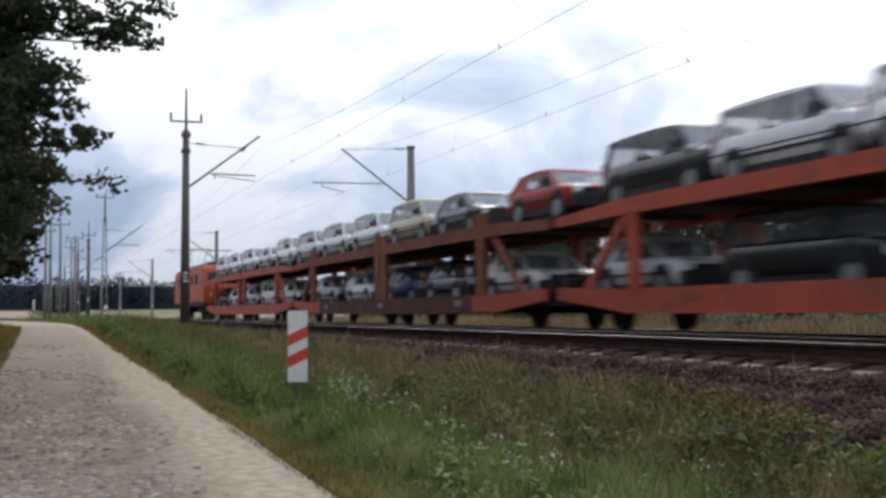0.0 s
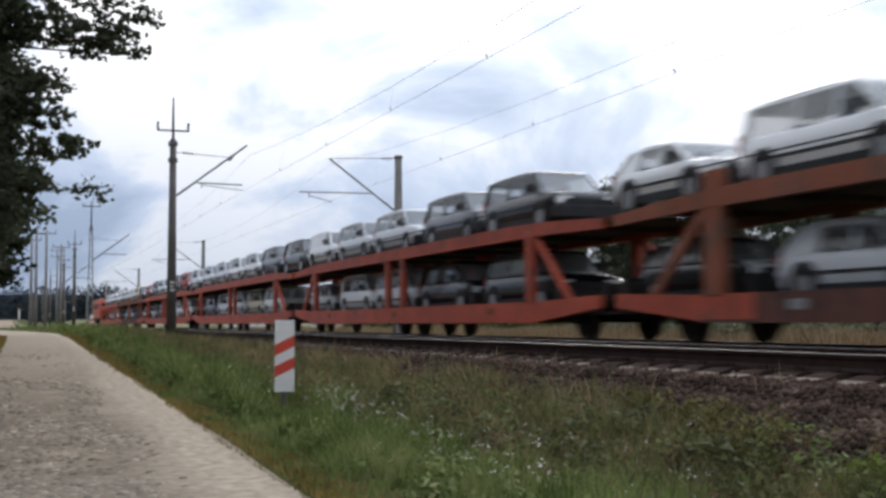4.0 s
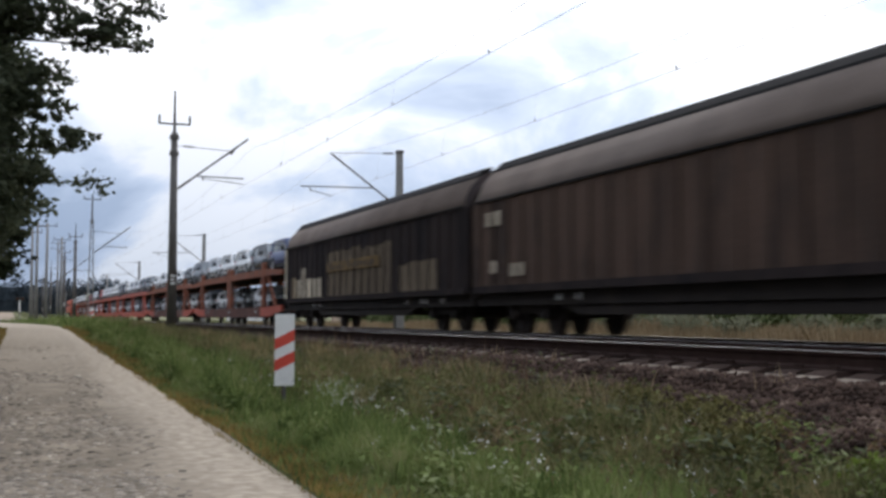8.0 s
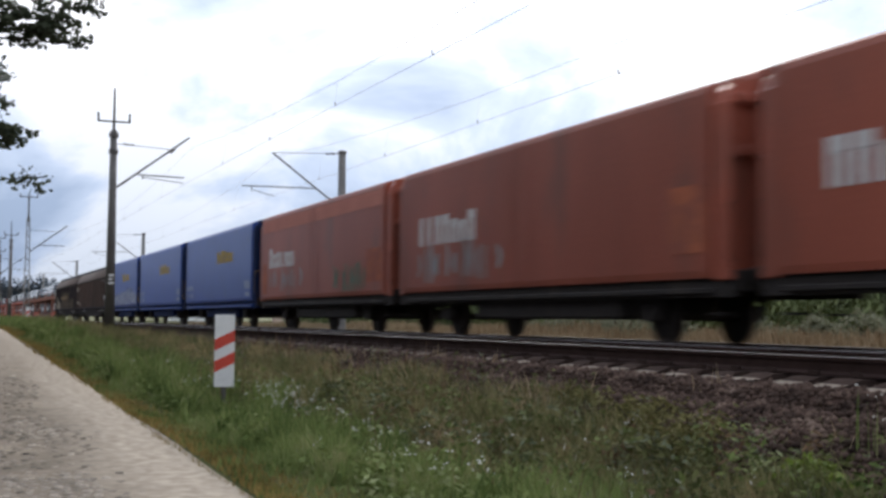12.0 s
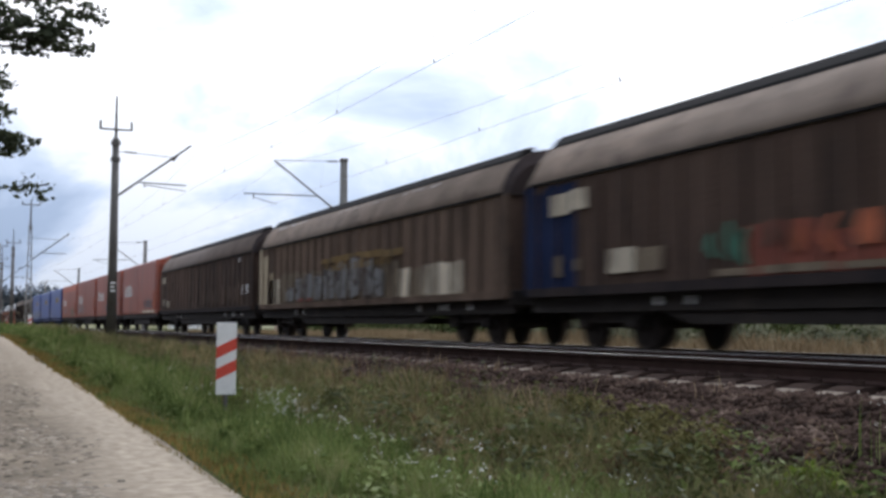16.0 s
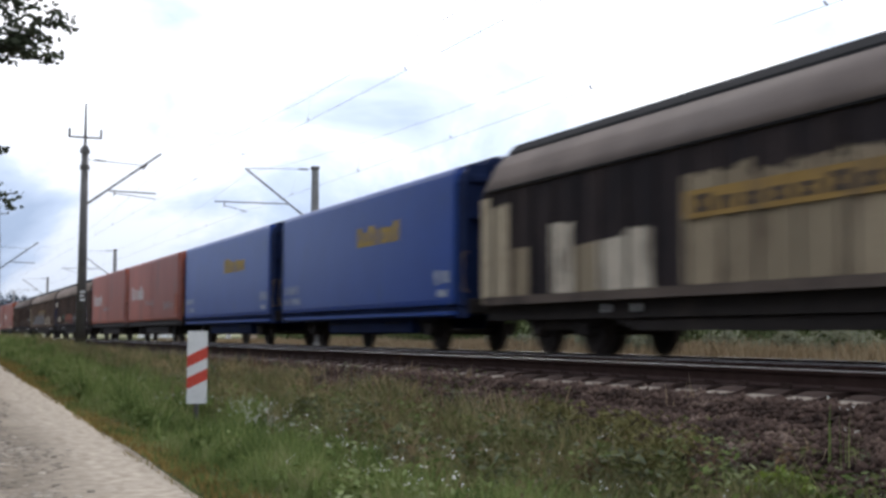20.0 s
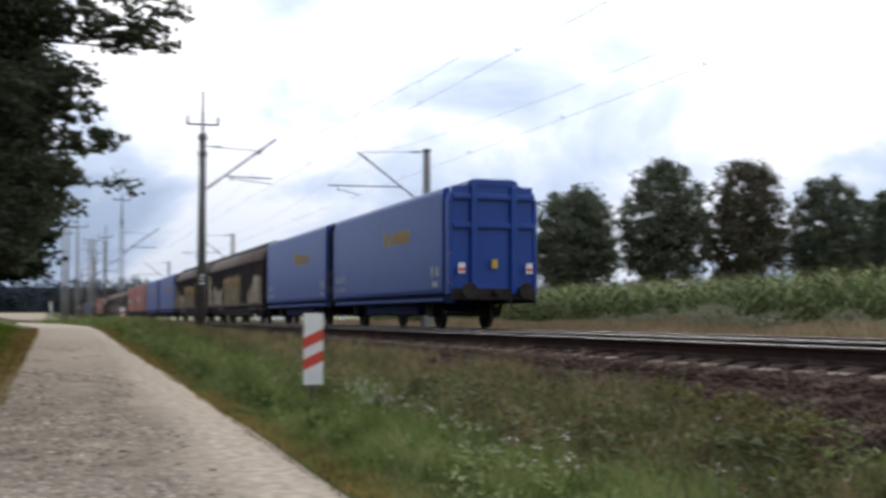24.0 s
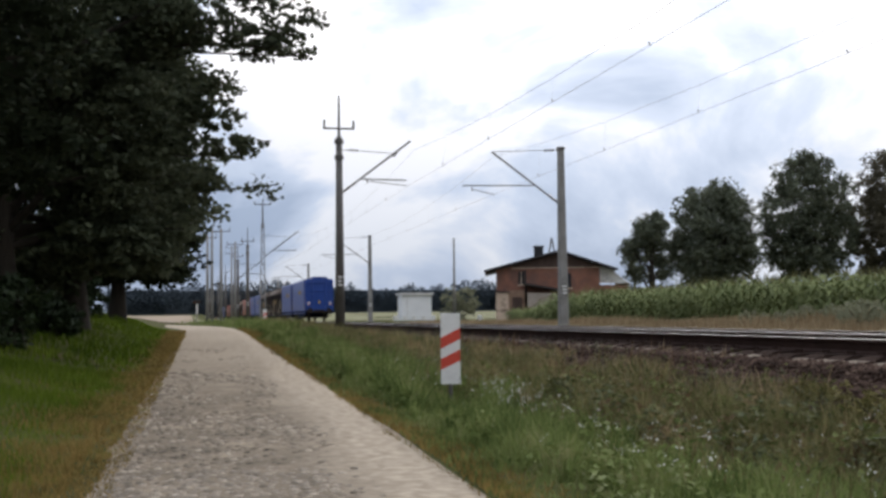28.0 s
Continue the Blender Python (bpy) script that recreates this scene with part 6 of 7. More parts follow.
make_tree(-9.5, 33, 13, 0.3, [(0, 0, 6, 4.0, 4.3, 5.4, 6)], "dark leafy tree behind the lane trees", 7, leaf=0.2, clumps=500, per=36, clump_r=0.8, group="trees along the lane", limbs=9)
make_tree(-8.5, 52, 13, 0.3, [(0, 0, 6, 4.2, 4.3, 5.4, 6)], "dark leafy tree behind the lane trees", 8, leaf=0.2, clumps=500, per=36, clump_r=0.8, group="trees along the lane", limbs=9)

for i, (tx, top, tr, wide) in enumerate([(44.3, 11.6, 2.5, 0), (51.2, 14.2, 4.3, 0), (61.4, 17.4, 4.7, 0), (71.3, 17.9, 4.6, 1), (81.9, 16.3, 4.5, 0), (90.5, 15.2, 4.3, 0), (100, 15.3, 4.5, 0)]):
    h, tr = top - 0.5, tr * 1.07
    low = 2.6 if i else 4.2
    c = (h + low) / 2
    bl = [(0, 0, c, tr * 0.92, tr, (h - low) / 2 * 0.98, 6), (-tr * 0.4, 0, c - (h - low) * 0.2, tr * 0.62, tr * 0.6, (h - low) * 0.26, 2), (tr * 0.45, 0, c - (h - low) * 0.14, tr * 0.6, tr * 0.6, (h - low) * 0.28, 2), (tr * 0.1, 0, c + (h - low) * 0.22, tr * 0.65, tr * 0.6, (h - low) * 0.27, 2)]
    if i == 0:
        bl = [(0.3, 0, 8.6, 1.7, 1.7, 1.9, 3), (-1.5, 0, 6.6, 1.2, 1.2, 1.6, 1.6), (1.6, 0, 6.3, 1.2, 1.2, 1.5, 1.4), (-1.1, 0, 4.4, 0.9, 0.9, 0.9, 0.7), (1.9, 0, 4.6, 0.8, 0.8, 0.8, 0.5)]
    make_tree(tx, 110, h, 0.42, bl, "round dark field tree with open lower crown" if i == 0 else "broad dense dark field tree beyond the maize", 20 + i, leaf=0.20, clumps=170 if i == 0 else 640, per=56, clump_r=0.7 if i == 0 else 0.82,
              leaves=M_LEAF_AUTUMN if wide else M_LEAF_MID, flat=0.8, group="field trees beyond the maize", limbs=10, fill=3.2)


def make_shrub(x, y, rx, ry, h, label, seed, material, leaf=0.1, n=60, per=30):
    rng = np.random.default_rng(seed)
    z0 = ground_z(x, y) - 0.05
    r = thing("shrub", label, "shrub", (x, y, z0), "shrubs")
    bm = B()
    rnd = random.Random(seed)
    for k in range(7):
        a = 6.28 * k / 7 + rnd.random()
        rod(bm, (0, 0, 0), (rx * 0.6 * math.cos(a), ry * 0.6 * math.sin(a), h * rnd.uniform(0.5, 0.85)), 0.025, 0.006, 5, caps=False)
    part("stem", bm, M_BARK, r)
    pts, _ = crown_points(rng, [(0, 0, h * 0.5, rx, ry, h * 0.5, 1)], n, per, 0.25 * max(rx, h * 0.5), 0.8)
    pts[:, 2] = np.abs(pts[:, 2])
    v, f = leaf_quads(rng, pts, leaf)
    fast("foliage", v, f, material, r)
    return r


M_SHRUB = island_mat("shrub_leaves", (0.010, 0.018, 0.008), (0.040, 0.062, 0.022), 0.6, 0.25, 0.15)
M_WILLOW = island_mat("grey_green_leaves", (0.150, 0.160, 0.100), (0.340, 0.335, 0.225), 0.85, 0.08, 0.35)
for x, y, rx, ry, h, s in [(-4.4, 25.0, 0.9, 0.9, 1.4, 1), (-5.6, 22.5, 1.2, 1.0, 1.6, 2), (-3.45, 33.0, 0.75, 0.75, 1.0, 3), (-3.85, 26.4, 0.9, 0.9, 1.7, 8), (-6.6, 30, 1.4, 1.2, 1.9, 4), (-4.6, 42, 1.0, 1.0, 1.3, 5), (-3.8, 47, 0.8, 0.8, 1.5, 6)]:
    make_shrub(x, y, rx, ry, h, "low dark green shrub under the lane trees", 50 + s, M_SHRUB, 0.1, 70, 34)
for x, y, rx, h, s in [(27.0, 118, 2.0, 3.6, 1), (18.2, 36, 0.6, 0.55, 5), (18.3, 34.2, 0.55, 0.5, 9), (18.0, 32.6, 0.7, 0.65, 10), (18.6, 31.0, 0.8, 0.75, 11), (18.1, 27.0, 0.6, 0.6, 12), (18.4, 21.8, 0.6, 0.7, 13), (17.8, 29, 0.8, 0.75, 6), (18.4, 24, 0.7, 0.65, 7), (18.0, 19.5, 0.8, 0.65, 8)]:
    make_shrub(x, y, rx, rx, h, "grey-green shrub beside the level crossing" if y > 80 else "tall grey-green weeds between track and maize", 60 + s, M_WILLOW, 0.2 if y > 80 else 0.07, 60 if y > 80 else 44, 26 if y > 80 else 20)


def forest():
    rng = np.random.default_rng(77)
    cs = []
    for x in np.arange(-560, 620, 4.5):
        y = 470 + 25 * math.sin(x * 0.013) + rng.uniform(-6, 6) - (90 if x < -30 else 0)
        z = along(y)
        h = (11.6 if x > -30 else 13.0) + 1.2 * math.sin(x * 0.06) + 0.8 * math.sin(x * 0.21 + 1) + rng.uniform(-1.2, 1.2)
        m = 380
        d = unit(rng, m) * (rng.random(m) ** 0.4)[:, None]
        d[:, 1] *= 1.2
        top = np.column_stack([x + d[:, 0] * 3.4, y + d[:, 1] * 3.2, z + h * 0.56 + d[:, 2] * h * 0.46])
        cs.append(top)
    pts = np.concatenate(cs)
    v, f = leaf_quads(rng, pts, 0.8, 0.2, 1.3)
    tagged(fast("forest", v, f, M_FOREST), "dark strip of forest along the horizon, haze in its leaf colour", "forest", kind="stuff")
    # boxes behind the leaves keep the sky from showing through
    ys = B()
    for x in np.arange(-560, 620, 20):
        y = 476 + 25 * math.sin(x * 0.013) - (90 if x < -30 else 0)
        box(ys, x - 10.5, x + 10.5, y, y + 8, along(y) - 1, along(y) + (9.4 if x > -30 else 10.8))
    tagged(part("forest_depth", ys, M_FOREST), "solid filling of the distant forest in the same hazy colour", "forest", kind="stuff")


forest()


# ---- maize, grass, flowers ----
M_MAIZE = island_mat("maize_leaves", (0.058, 0.082, 0.028), (0.255, 0.290, 0.122), 0.85, 0.06, 0.2)
M_GRASS = island_mat("grass_blades", (0.047, 0.078, 0.019), (0.218, 0.268, 0.086), 0.85, 0.08, 0.25, (0.31, 0.300, 0.140), 1.7, 2.3)
M_MEADOW = island_mat("meadow_blades", (0.062, 0.074, 0.026), (0.270, 0.242, 0.112), 0.9, 0.06, 0.2, (0.415, 0.300, 0.168), 1.5, 2.4)
M_MUGWORT = island_mat("grey_weed_leaves", (0.068, 0.080, 0.041), (0.172, 0.184, 0.112), 0.9, 0.05, 0.15, (0.190, 0.155, 0.085), 1.2)
M_TASSEL = island_mat("maize_tassels", (0.12, 0.12, 0.050), (0.27, 0.25, 0.12), 0.9, 0.05, 0.1)
M_LAWN = island_mat("bank_grass", (0.038, 0.080, 0.008), (0.185, 0.245, 0.030), 0.9, 0.03, 0.2, patch=0.5, mottle=1.6)
M_EDGEGRASS = island_mat("brown_edge_grass", (0.125, 0.098, 0.030), (0.330, 0.225, 0.080), 0.95, 0.03, 0.15, (0.15, 0.17, 0.04), 1.5, 2.0)
M_HERB = island_mat("broad_herb_leaves", (0.052, 0.082, 0.018), (0.205, 0.245, 0.080), 0.8, 0.08, 0.2, (0.29, 0.31, 0.155), 2.0, 2.2)
M_DRY = island_mat("dry_grass", (0.215, 0.148, 0.082), (0.455, 0.350, 0.218), 0.9, 0.06, 0.1)
M_WEED = island_mat("weed_leaves", (0.056, 0.068, 0.022), (0.175, 0.172, 0.068), 0.85, 0.08, 0.15)
M_RUSSET = island_mat("russet_stems", (0.095, 0.055, 0.030), (0.215, 0.135, 0.075), 0.8, 0.2, 0.1)
M_PETAL = island_mat("petals_white", (0.45, 0.43, 0.37), (0.85, 0.81, 0.71), 0.6, 0.2)
M_OLIVE = island_mat("olive_weed_leaves", (0.090, 0.085, 0.030), (0.250, 0.215, 0.085), 0.85, 0.08, 0.15)
M_LIME = island_mat("yellow_green_leaves", (0.11, 0.17, 0.020), (0.28, 0.34, 0.055), 0.6, 0.25, 0.2)


def blades(rng, x, y, h, w, lean=0.35, z=None):
    """Grass blades, each a bent pair of quads, from arrays of feet, heights and widths."""
    n = len(x)
    if z is None:
        z = np.array([ground_z(a, b) for a, b in zip(x, y)])
    t = rng.uniform(0, 6.283, n)
    sx, sy = np.cos(t) * w / 2, np.sin(t) * w / 2
    t2 = rng.uniform(0, 6.283, n)
    lx, ly = np.cos(t2) * h * lean * rng.random(n), np.sin(t2) * h * lean * rng.random(n)
    z = z - 0.02
    p0 = np.column_stack([x - sx, y - sy, z])
    p1 = np.column_stack([x + sx, y + sy, z])
    p2 = np.column_stack([x + lx * 0.4 + sx * 0.8, y + ly * 0.4 + sy * 0.8, z + h * 0.55])
    p3 = np.column_stack([x + lx * 0.4 - sx * 0.8, y + ly * 0.4 - sy * 0.8, z + h * 0.55])
    p4 = np.column_stack([x + lx, y + ly, z + h])
    v = np.stack([p0, p1, p2, p3, p4], 1).reshape(-1, 3)
    b = 5 * np.arange(n)[:, None]
    f = np.concatenate([b + [0, 1, 2], b + [0, 2, 3], b + [3, 2, 4]])
    return v, f


def patchy(x, y, s, seed):
    return np.array([noise.noise((a * s + seed, b * s, seed * 1.7)) for a, b in zip(x, y)])


def off_stones(x, y):
    """Whether a foot lies below the bare stone slope."""
    return x < 5.55 + 0.075 * (y - 6)


def verge_grass():
    rng = np.random.default_rng(5)
    lush, mixed = [], []

    def lay(x, y, h, w, lean):
        # trodden short before the marker board
        h = np.where((np.abs(x - 0.22 * y) < 0.42) & (y > 13.6) & (y < 17.0), h * 0.35, h)
        foot = off_stones(x + 0.3, y) | (x < 4.9)
        x, y, h, w = x[foot], y[foot], h[foot], w[foot]
        side = x + 0.5 * patchy(x, y, 0.6, 12) < 4.15
        for sel, store in ((side, lush), (~side, mixed)):
            store.append(blades(rng, x[sel], y[sel], h[sel], w[sel], lean))

    for n, y0, y1, x0, x1, h0, w0 in [(14000, -6, 4.5, 2.15, 6.0, 0.20, 0.014), (60000, 4.5, 20, 2.15, 6.0, 0.20, 0.009), (36000, 20, 42, 2.3, 6.1, 0.22, 0.017), (16000, 42, 85, 2.2, 6.3, 0.24, 0.032)]:
        x, y = rng.uniform(x0, x1, n), rng.uniform(y0, y1, n)
        x = x + np.array([path_x(b) - 1.0 for b in y]) * np.clip((4.0 - x) / 2, 0, 1) * 0.9 if y0 > 40 else x
        edge = np.array([lane_right(b) + 0.03 for b in y])
        g = patchy(x, y, 0.9, 3) + 0.6 * patchy(x, y, 2.6, 5)
        keep = (x > edge - 0.12 + 0.2 * rng.random(n)) & (rng.random(n) < np.clip(0.75 + g - np.clip((x - 5.0) / 0.8, 0, 1) * 0.95, 0.04, 1))
        x, y, g, edge = x[keep], y[keep], g[keep], edge[keep]
        rise = np.clip((x - edge) / 0.9, 0.25, 1)
        h = h0 * rise * rng.uniform(0.4, 1.5, len(x)) * (1 + 1.1 * np.clip(g, -0.5, 0.7)) * 1.2
        lay(x, y, h, w0 * rng.uniform(0.7, 1.4, len(x)), 0.75)
    # taller tufts in clumps
    n = 1100
    tx, ty = rng.uniform(2.8, 5.8, n), 5.5 + 55 * rng.random(n) ** 1.6
    own = np.repeat(np.arange(n), rng.integers(14, 34, n))
    hh = rng.uniform(0.22, 0.5, n)[own] * rng.uniform(0.6, 1.1, len(own))
    lay(tx[own] + rng.normal(0, 0.07, len(own)), ty[own] + rng.normal(0, 0.07, len(own)), hh, 0.012 + 0.0006 * ty[own], 0.85)
    join("verge_grass", lush, M_GRASS, "fresh green grass beside the lane")
    join("meadow_grass", mixed, M_MEADOW, "mixed olive and straw grass at the foot of the slope")


def join(name, parts, material, label, category="grass"):
    vs, fs, n0 = [], [], 0
    for v, f in parts:
        vs.append(v)
        fs.append(f + n0)
        n0 += len(v)
    return tagged(fast(name, np.concatenate(vs), np.concatenate(fs), material), label, category, kind="stuff")


def bank_grass():
    rng = np.random.default_rng(6)
    out = []
    for n, y0, y1, x0, x1, h0, w0 in [(14000, -6, 7, -6, -0.85, 0.13, 0.014), (60000, 7, 24, -8, -0.85, 0.13, 0.009), (22000, 24, 60, -9, -0.9, 0.15, 0.028)]:
        x, y = rng.uniform(x0, x1, n), rng.uniform(y0, y1, n)
        edge = np.array([path_x(b) - 1.6 for b in y])
        g = patchy(x, y, 0.5, 9)
        keep = x < edge - 0.25 * rng.random(n)
        x, y, g, edge = x[keep], y[keep], g[keep], edge[keep]
        h = h0 * np.clip((edge - x) / 0.8, 0.3, 1) * rng.uniform(0.5, 1.4, len(x)) * (1 + 0.8 * g)
        out.append(blades(rng, x, y, h, w0 * rng.uniform(0.7, 1.3, len(x)), 0.5))
    join("bank_grass", out, M_LAWN, "short bright green grass on the bank under the trees")


def dry_grass():
    rng = np.random.default_rng(7)
    out, slope = [], []
    # along both edges of the lane
    lane_edge = []
    for side, n in ((1, 18000), (-1, 30000)):
        y = rng.uniform(5, 55, n)
        u = np.abs(rng.normal(0, 0.30 if side > 0 else 0.46, n)) - (0.03 if side > 0 else 0.10)
        x = np.array([lane_right(b) - 0.04 if side > 0 else path_x(b) - 1.45 for b in y]) + side * (u + 0.10 * patchy(y * 0, y, 0.8, 61 + side))
        lane_edge.append(blades(rng, x, y, rng.uniform(0.025, 0.09, n), 0.009 + 0.0005 * y, 0.9))
    # trodden brown grass on the near bank
    n = 11000
    y, x = rng.uniform(7, 26, n), -0.95 - np.abs(rng.normal(0, 0.55, n))
    keep = patchy(x, y, 0.7, 67) > -0.25 + (y - 12) * 0.04
    lane_edge.append(blades(rng, x[keep], y[keep], rng.uniform(0.05, 0.14, n)[keep], 0.011, 0.6))
    join("lane_edge_grass", lane_edge, M_EDGEGRASS, "short withered brown grass along the lane's edges")
    # seed stems on the slope of the track bed
    n = 3000
    x, y = rng.uniform(3.9, 6.3, n), rng.uniform(5, 75, n)
    g = patchy(x, y, 0.6, 21)
    k = (g > -0.05) & (off_stones(x, y) | (rng.random(n) < 0.15))
    x, y = x[k], y[k]
    out.append(blades(rng, x, y, rng.uniform(0.15, 0.40, len(x)), 0.005 + 0.0003 * y, 0.55, np.array([bed_z(a, b) for a, b in zip(x, y)])))
    # olive and straw grass that climbs the slope farther on
    n = 15000
    x, y = rng.uniform(4.9, 6.75, n), 10.5 + 45 * rng.random(n) ** 1.3
    k = off_stones(x - 0.1, y) & (patchy(x, y, 0.7, 71) > np.where(y < 18, 0.0, -0.22))
    x, y = x[k], y[k]
    z = np.array([bed_z(a, b) for a, b in zip(x, y)])
    h = rng.uniform(0.10, 0.34, len(x)) * np.clip((7.1 - x) / 1.2, 0.4, 1)
    part_dry = rng.random(len(x)) < 0.42
    for sel, store in ((part_dry, out), (~part_dry, slope)):
        store.append(blades(rng, x[sel], y[sel], h[sel], 0.007 + 0.0005 * y[sel], 0.7, z[sel]))
    join("slope_grass", slope, M_MEADOW, "thin olive and straw grass on the side of the track bed")
    # loose tufts on the shoulder of the bed
    n = 14
    cx, cy = rng.uniform(6.2, 7.0, n), 7 + 38 * rng.random(n)
    own = np.repeat(np.arange(n), 7)
    x, y = cx[own] + rng.normal(0, 0.06, len(own)), cy[own] + rng.normal(0, 0.10, len(own))
    out.append(blades(rng, x, y, rng.uniform(0.10, 0.26, len(x)), 0.006 + 0.0003 * y, 0.5, np.array([bed_z(a, b) for a, b in zip(x, y)])))
    # strip beyond the far track
    n = 30000
    x, y = rng.uniform(14.8, 20.2, n), 6 + 89 * rng.random(n) ** 1.35
    out.append(blades(rng, x, y, rng.uniform(0.30, 0.62, n) * (0.7 + 0.8 * np.clip(patchy(x, y, 0.3, 30), -0.3, 0.8)) * np.clip(1.4 - y / 75, 0.35, 1), 0.02 + 0.0004 * y, 0.6))
    join("dry_grass", out, M_DRY, "straw-coloured dry grass along the track")


def bed_z(x, y):
    """Top of the land or of the stone slope."""
    z = ground_z(x, y)
    if x > 5.5:
        s = np.interp(x, [5.5, 6.15, 6.72, 6.95, 7.3], [0.0, 0.50, 0.83, 0.88, 0.88])
        z = max(z, float(s))
    return z


def weeds():
    rng = np.random.default_rng(8)
    out = []
    n = 1300
    x, y = rng.uniform(3.6, 6.1, n), 5 + rng.uniform(0, 1, n) ** 1.2 * 60
    g = patchy(x, y, 0.7, 41)
    k = (g > 0.0) & off_stones(x, y)
    x, y = x[k], y[k]
    z = np.array([bed_z(a, b) for a, b in zip(x, y)])
    h = rng.uniform(0.18, 0.46, len(x))
    for rep in range(15):
        u = rng.uniform(0.1, 1.0, len(x))
        c = np.column_stack([x + rng.normal(0, 0.07, len(x)), y + rng.normal(0, 0.07, len(x)), z + h * u])
        out.append(leaf_quads(rng, c, 0.022, 0.1, 3.2))
    herbs = []
    n = 800
    x3, y3 = rng.uniform(2.75, 5.5, n), 5.5 + rng.uniform(0, 1, n) ** 1.4 * 30
    z3 = np.array([bed_z(a, b) for a, b in zip(x3, y3)])
    h3, w3 = rng.uniform(0.10, 0.36, n), rng.uniform(0.05, 0.13, n)
    h3 = np.where((np.abs(x3 - 0.22 * y3) < 0.45) & (y3 > 13.6) & (y3 < 17.0), 0.05, h3)
    for rep in range(26):
        u = rng.uniform(0.1, 1.0, n)
        c = np.column_stack([x3 + rng.normal(0, 1, n) * w3, y3 + rng.normal(0, 1, n) * w3, z3 + h3 * u])
        herbs.append(leaf_quads(rng, c, 0.036, 0.0, 2.2))
    join("leafy_herbs", herbs, M_HERB, "clumps of broad-leaved green herbs in the grass", "weeds")
    grey = []
    n = 520
    x2, y2 = rng.uniform(3.7, 6.3, n), 5.5 + rng.uniform(0, 1, n) ** 1.3 * 40
    x2, y2 = x2[off_stones(x2, y2)], y2[off_stones(x2, y2)]
    n = len(x2)
    z2 = np.array([bed_z(a, b) for a, b in zip(x2, y2)])
    h2 = rng.uniform(0.15, 0.45, n)
    for rep in range(34):
        u = rng.uniform(0.05, 1.0, n)
        c = np.column_stack([x2 + rng.normal(0, 0.06, n), y2 + rng.normal(0, 0.06, n), z2 + h2 * u])
        grey.append(leaf_quads(rng, c, 0.016, -0.3, 3.0))
    n = 28
    cx, cy = rng.uniform(4.2, 5.35, n), 6.4 + 8 * rng.random(n) ** 1.2
    near_bright = np.hypot(cx - 5.55, cy - 6.75) < 0.6
    cx, cy = cx[~near_bright], cy[~near_bright]
    n = len(cx)
    cz = np.array([bed_z(a, b) for a, b in zip(cx, cy)])
    ch, cw = rng.uniform(0.22, 0.50, n), rng.uniform(0.07, 0.16, n)
    for rep in range(150):
        u = rng.uniform(0.05, 1.0, n)
        c = np.column_stack([cx + rng.normal(0, 1, n) * cw * (1.1 - 0.5 * u), cy + rng.normal(0, 1, n) * cw * (1.1 - 0.5 * u), cz + ch * u])
        (grey if rep % 3 == 0 else out).append(leaf_quads(rng, c, 0.032, -0.1, 2.6))
    dock = []
    n = 30
    cx, cy = rng.uniform(3.9, 5.6, n), 6.2 + 12 * rng.random(n) ** 1.2
    for rep in range(40):
        c = np.column_stack([cx + rng.normal(0, 0.09, n), cy + rng.normal(0, 0.09, n), np.array([bed_z(a, b) for a, b in zip(cx, cy)]) + rng.uniform(0.05, 0.42, n)])
        dock.append(leaf_quads(rng, c, 0.020, -0.6, 3.2))
    join("dock_seed_heads", dock, M_RUSSET, "withered russet seed heads on the slope", "weeds")
    join("grey_weeds", grey, M_MUGWORT, "grey-green feathery weeds along the slope", "weeds")
    join("verge_weeds", out, M_WEED, "dull green leafy weeds on the stone slope", "weeds")
    n = 2600
    x, y = rng.uniform(3.4, 6.4, n), 5 + rng.uniform(0, 1, n) * 40
    k = (patchy(x, y, 0.8, 51) > 0.0) & off_stones(x, y)
    x, y = x[k], y[k]
    z = np.array([bed_z(a, b) for a, b in zip(x, y)])
    parts = [blades(rng, x, y, rng.uniform(0.3, 0.6, len(x)), 0.012 + 0 * x, 0.25, z)]
    join("russet_stems", parts, M_RUSSET, "russet dock and sorrel stems among the grass", "weeds")


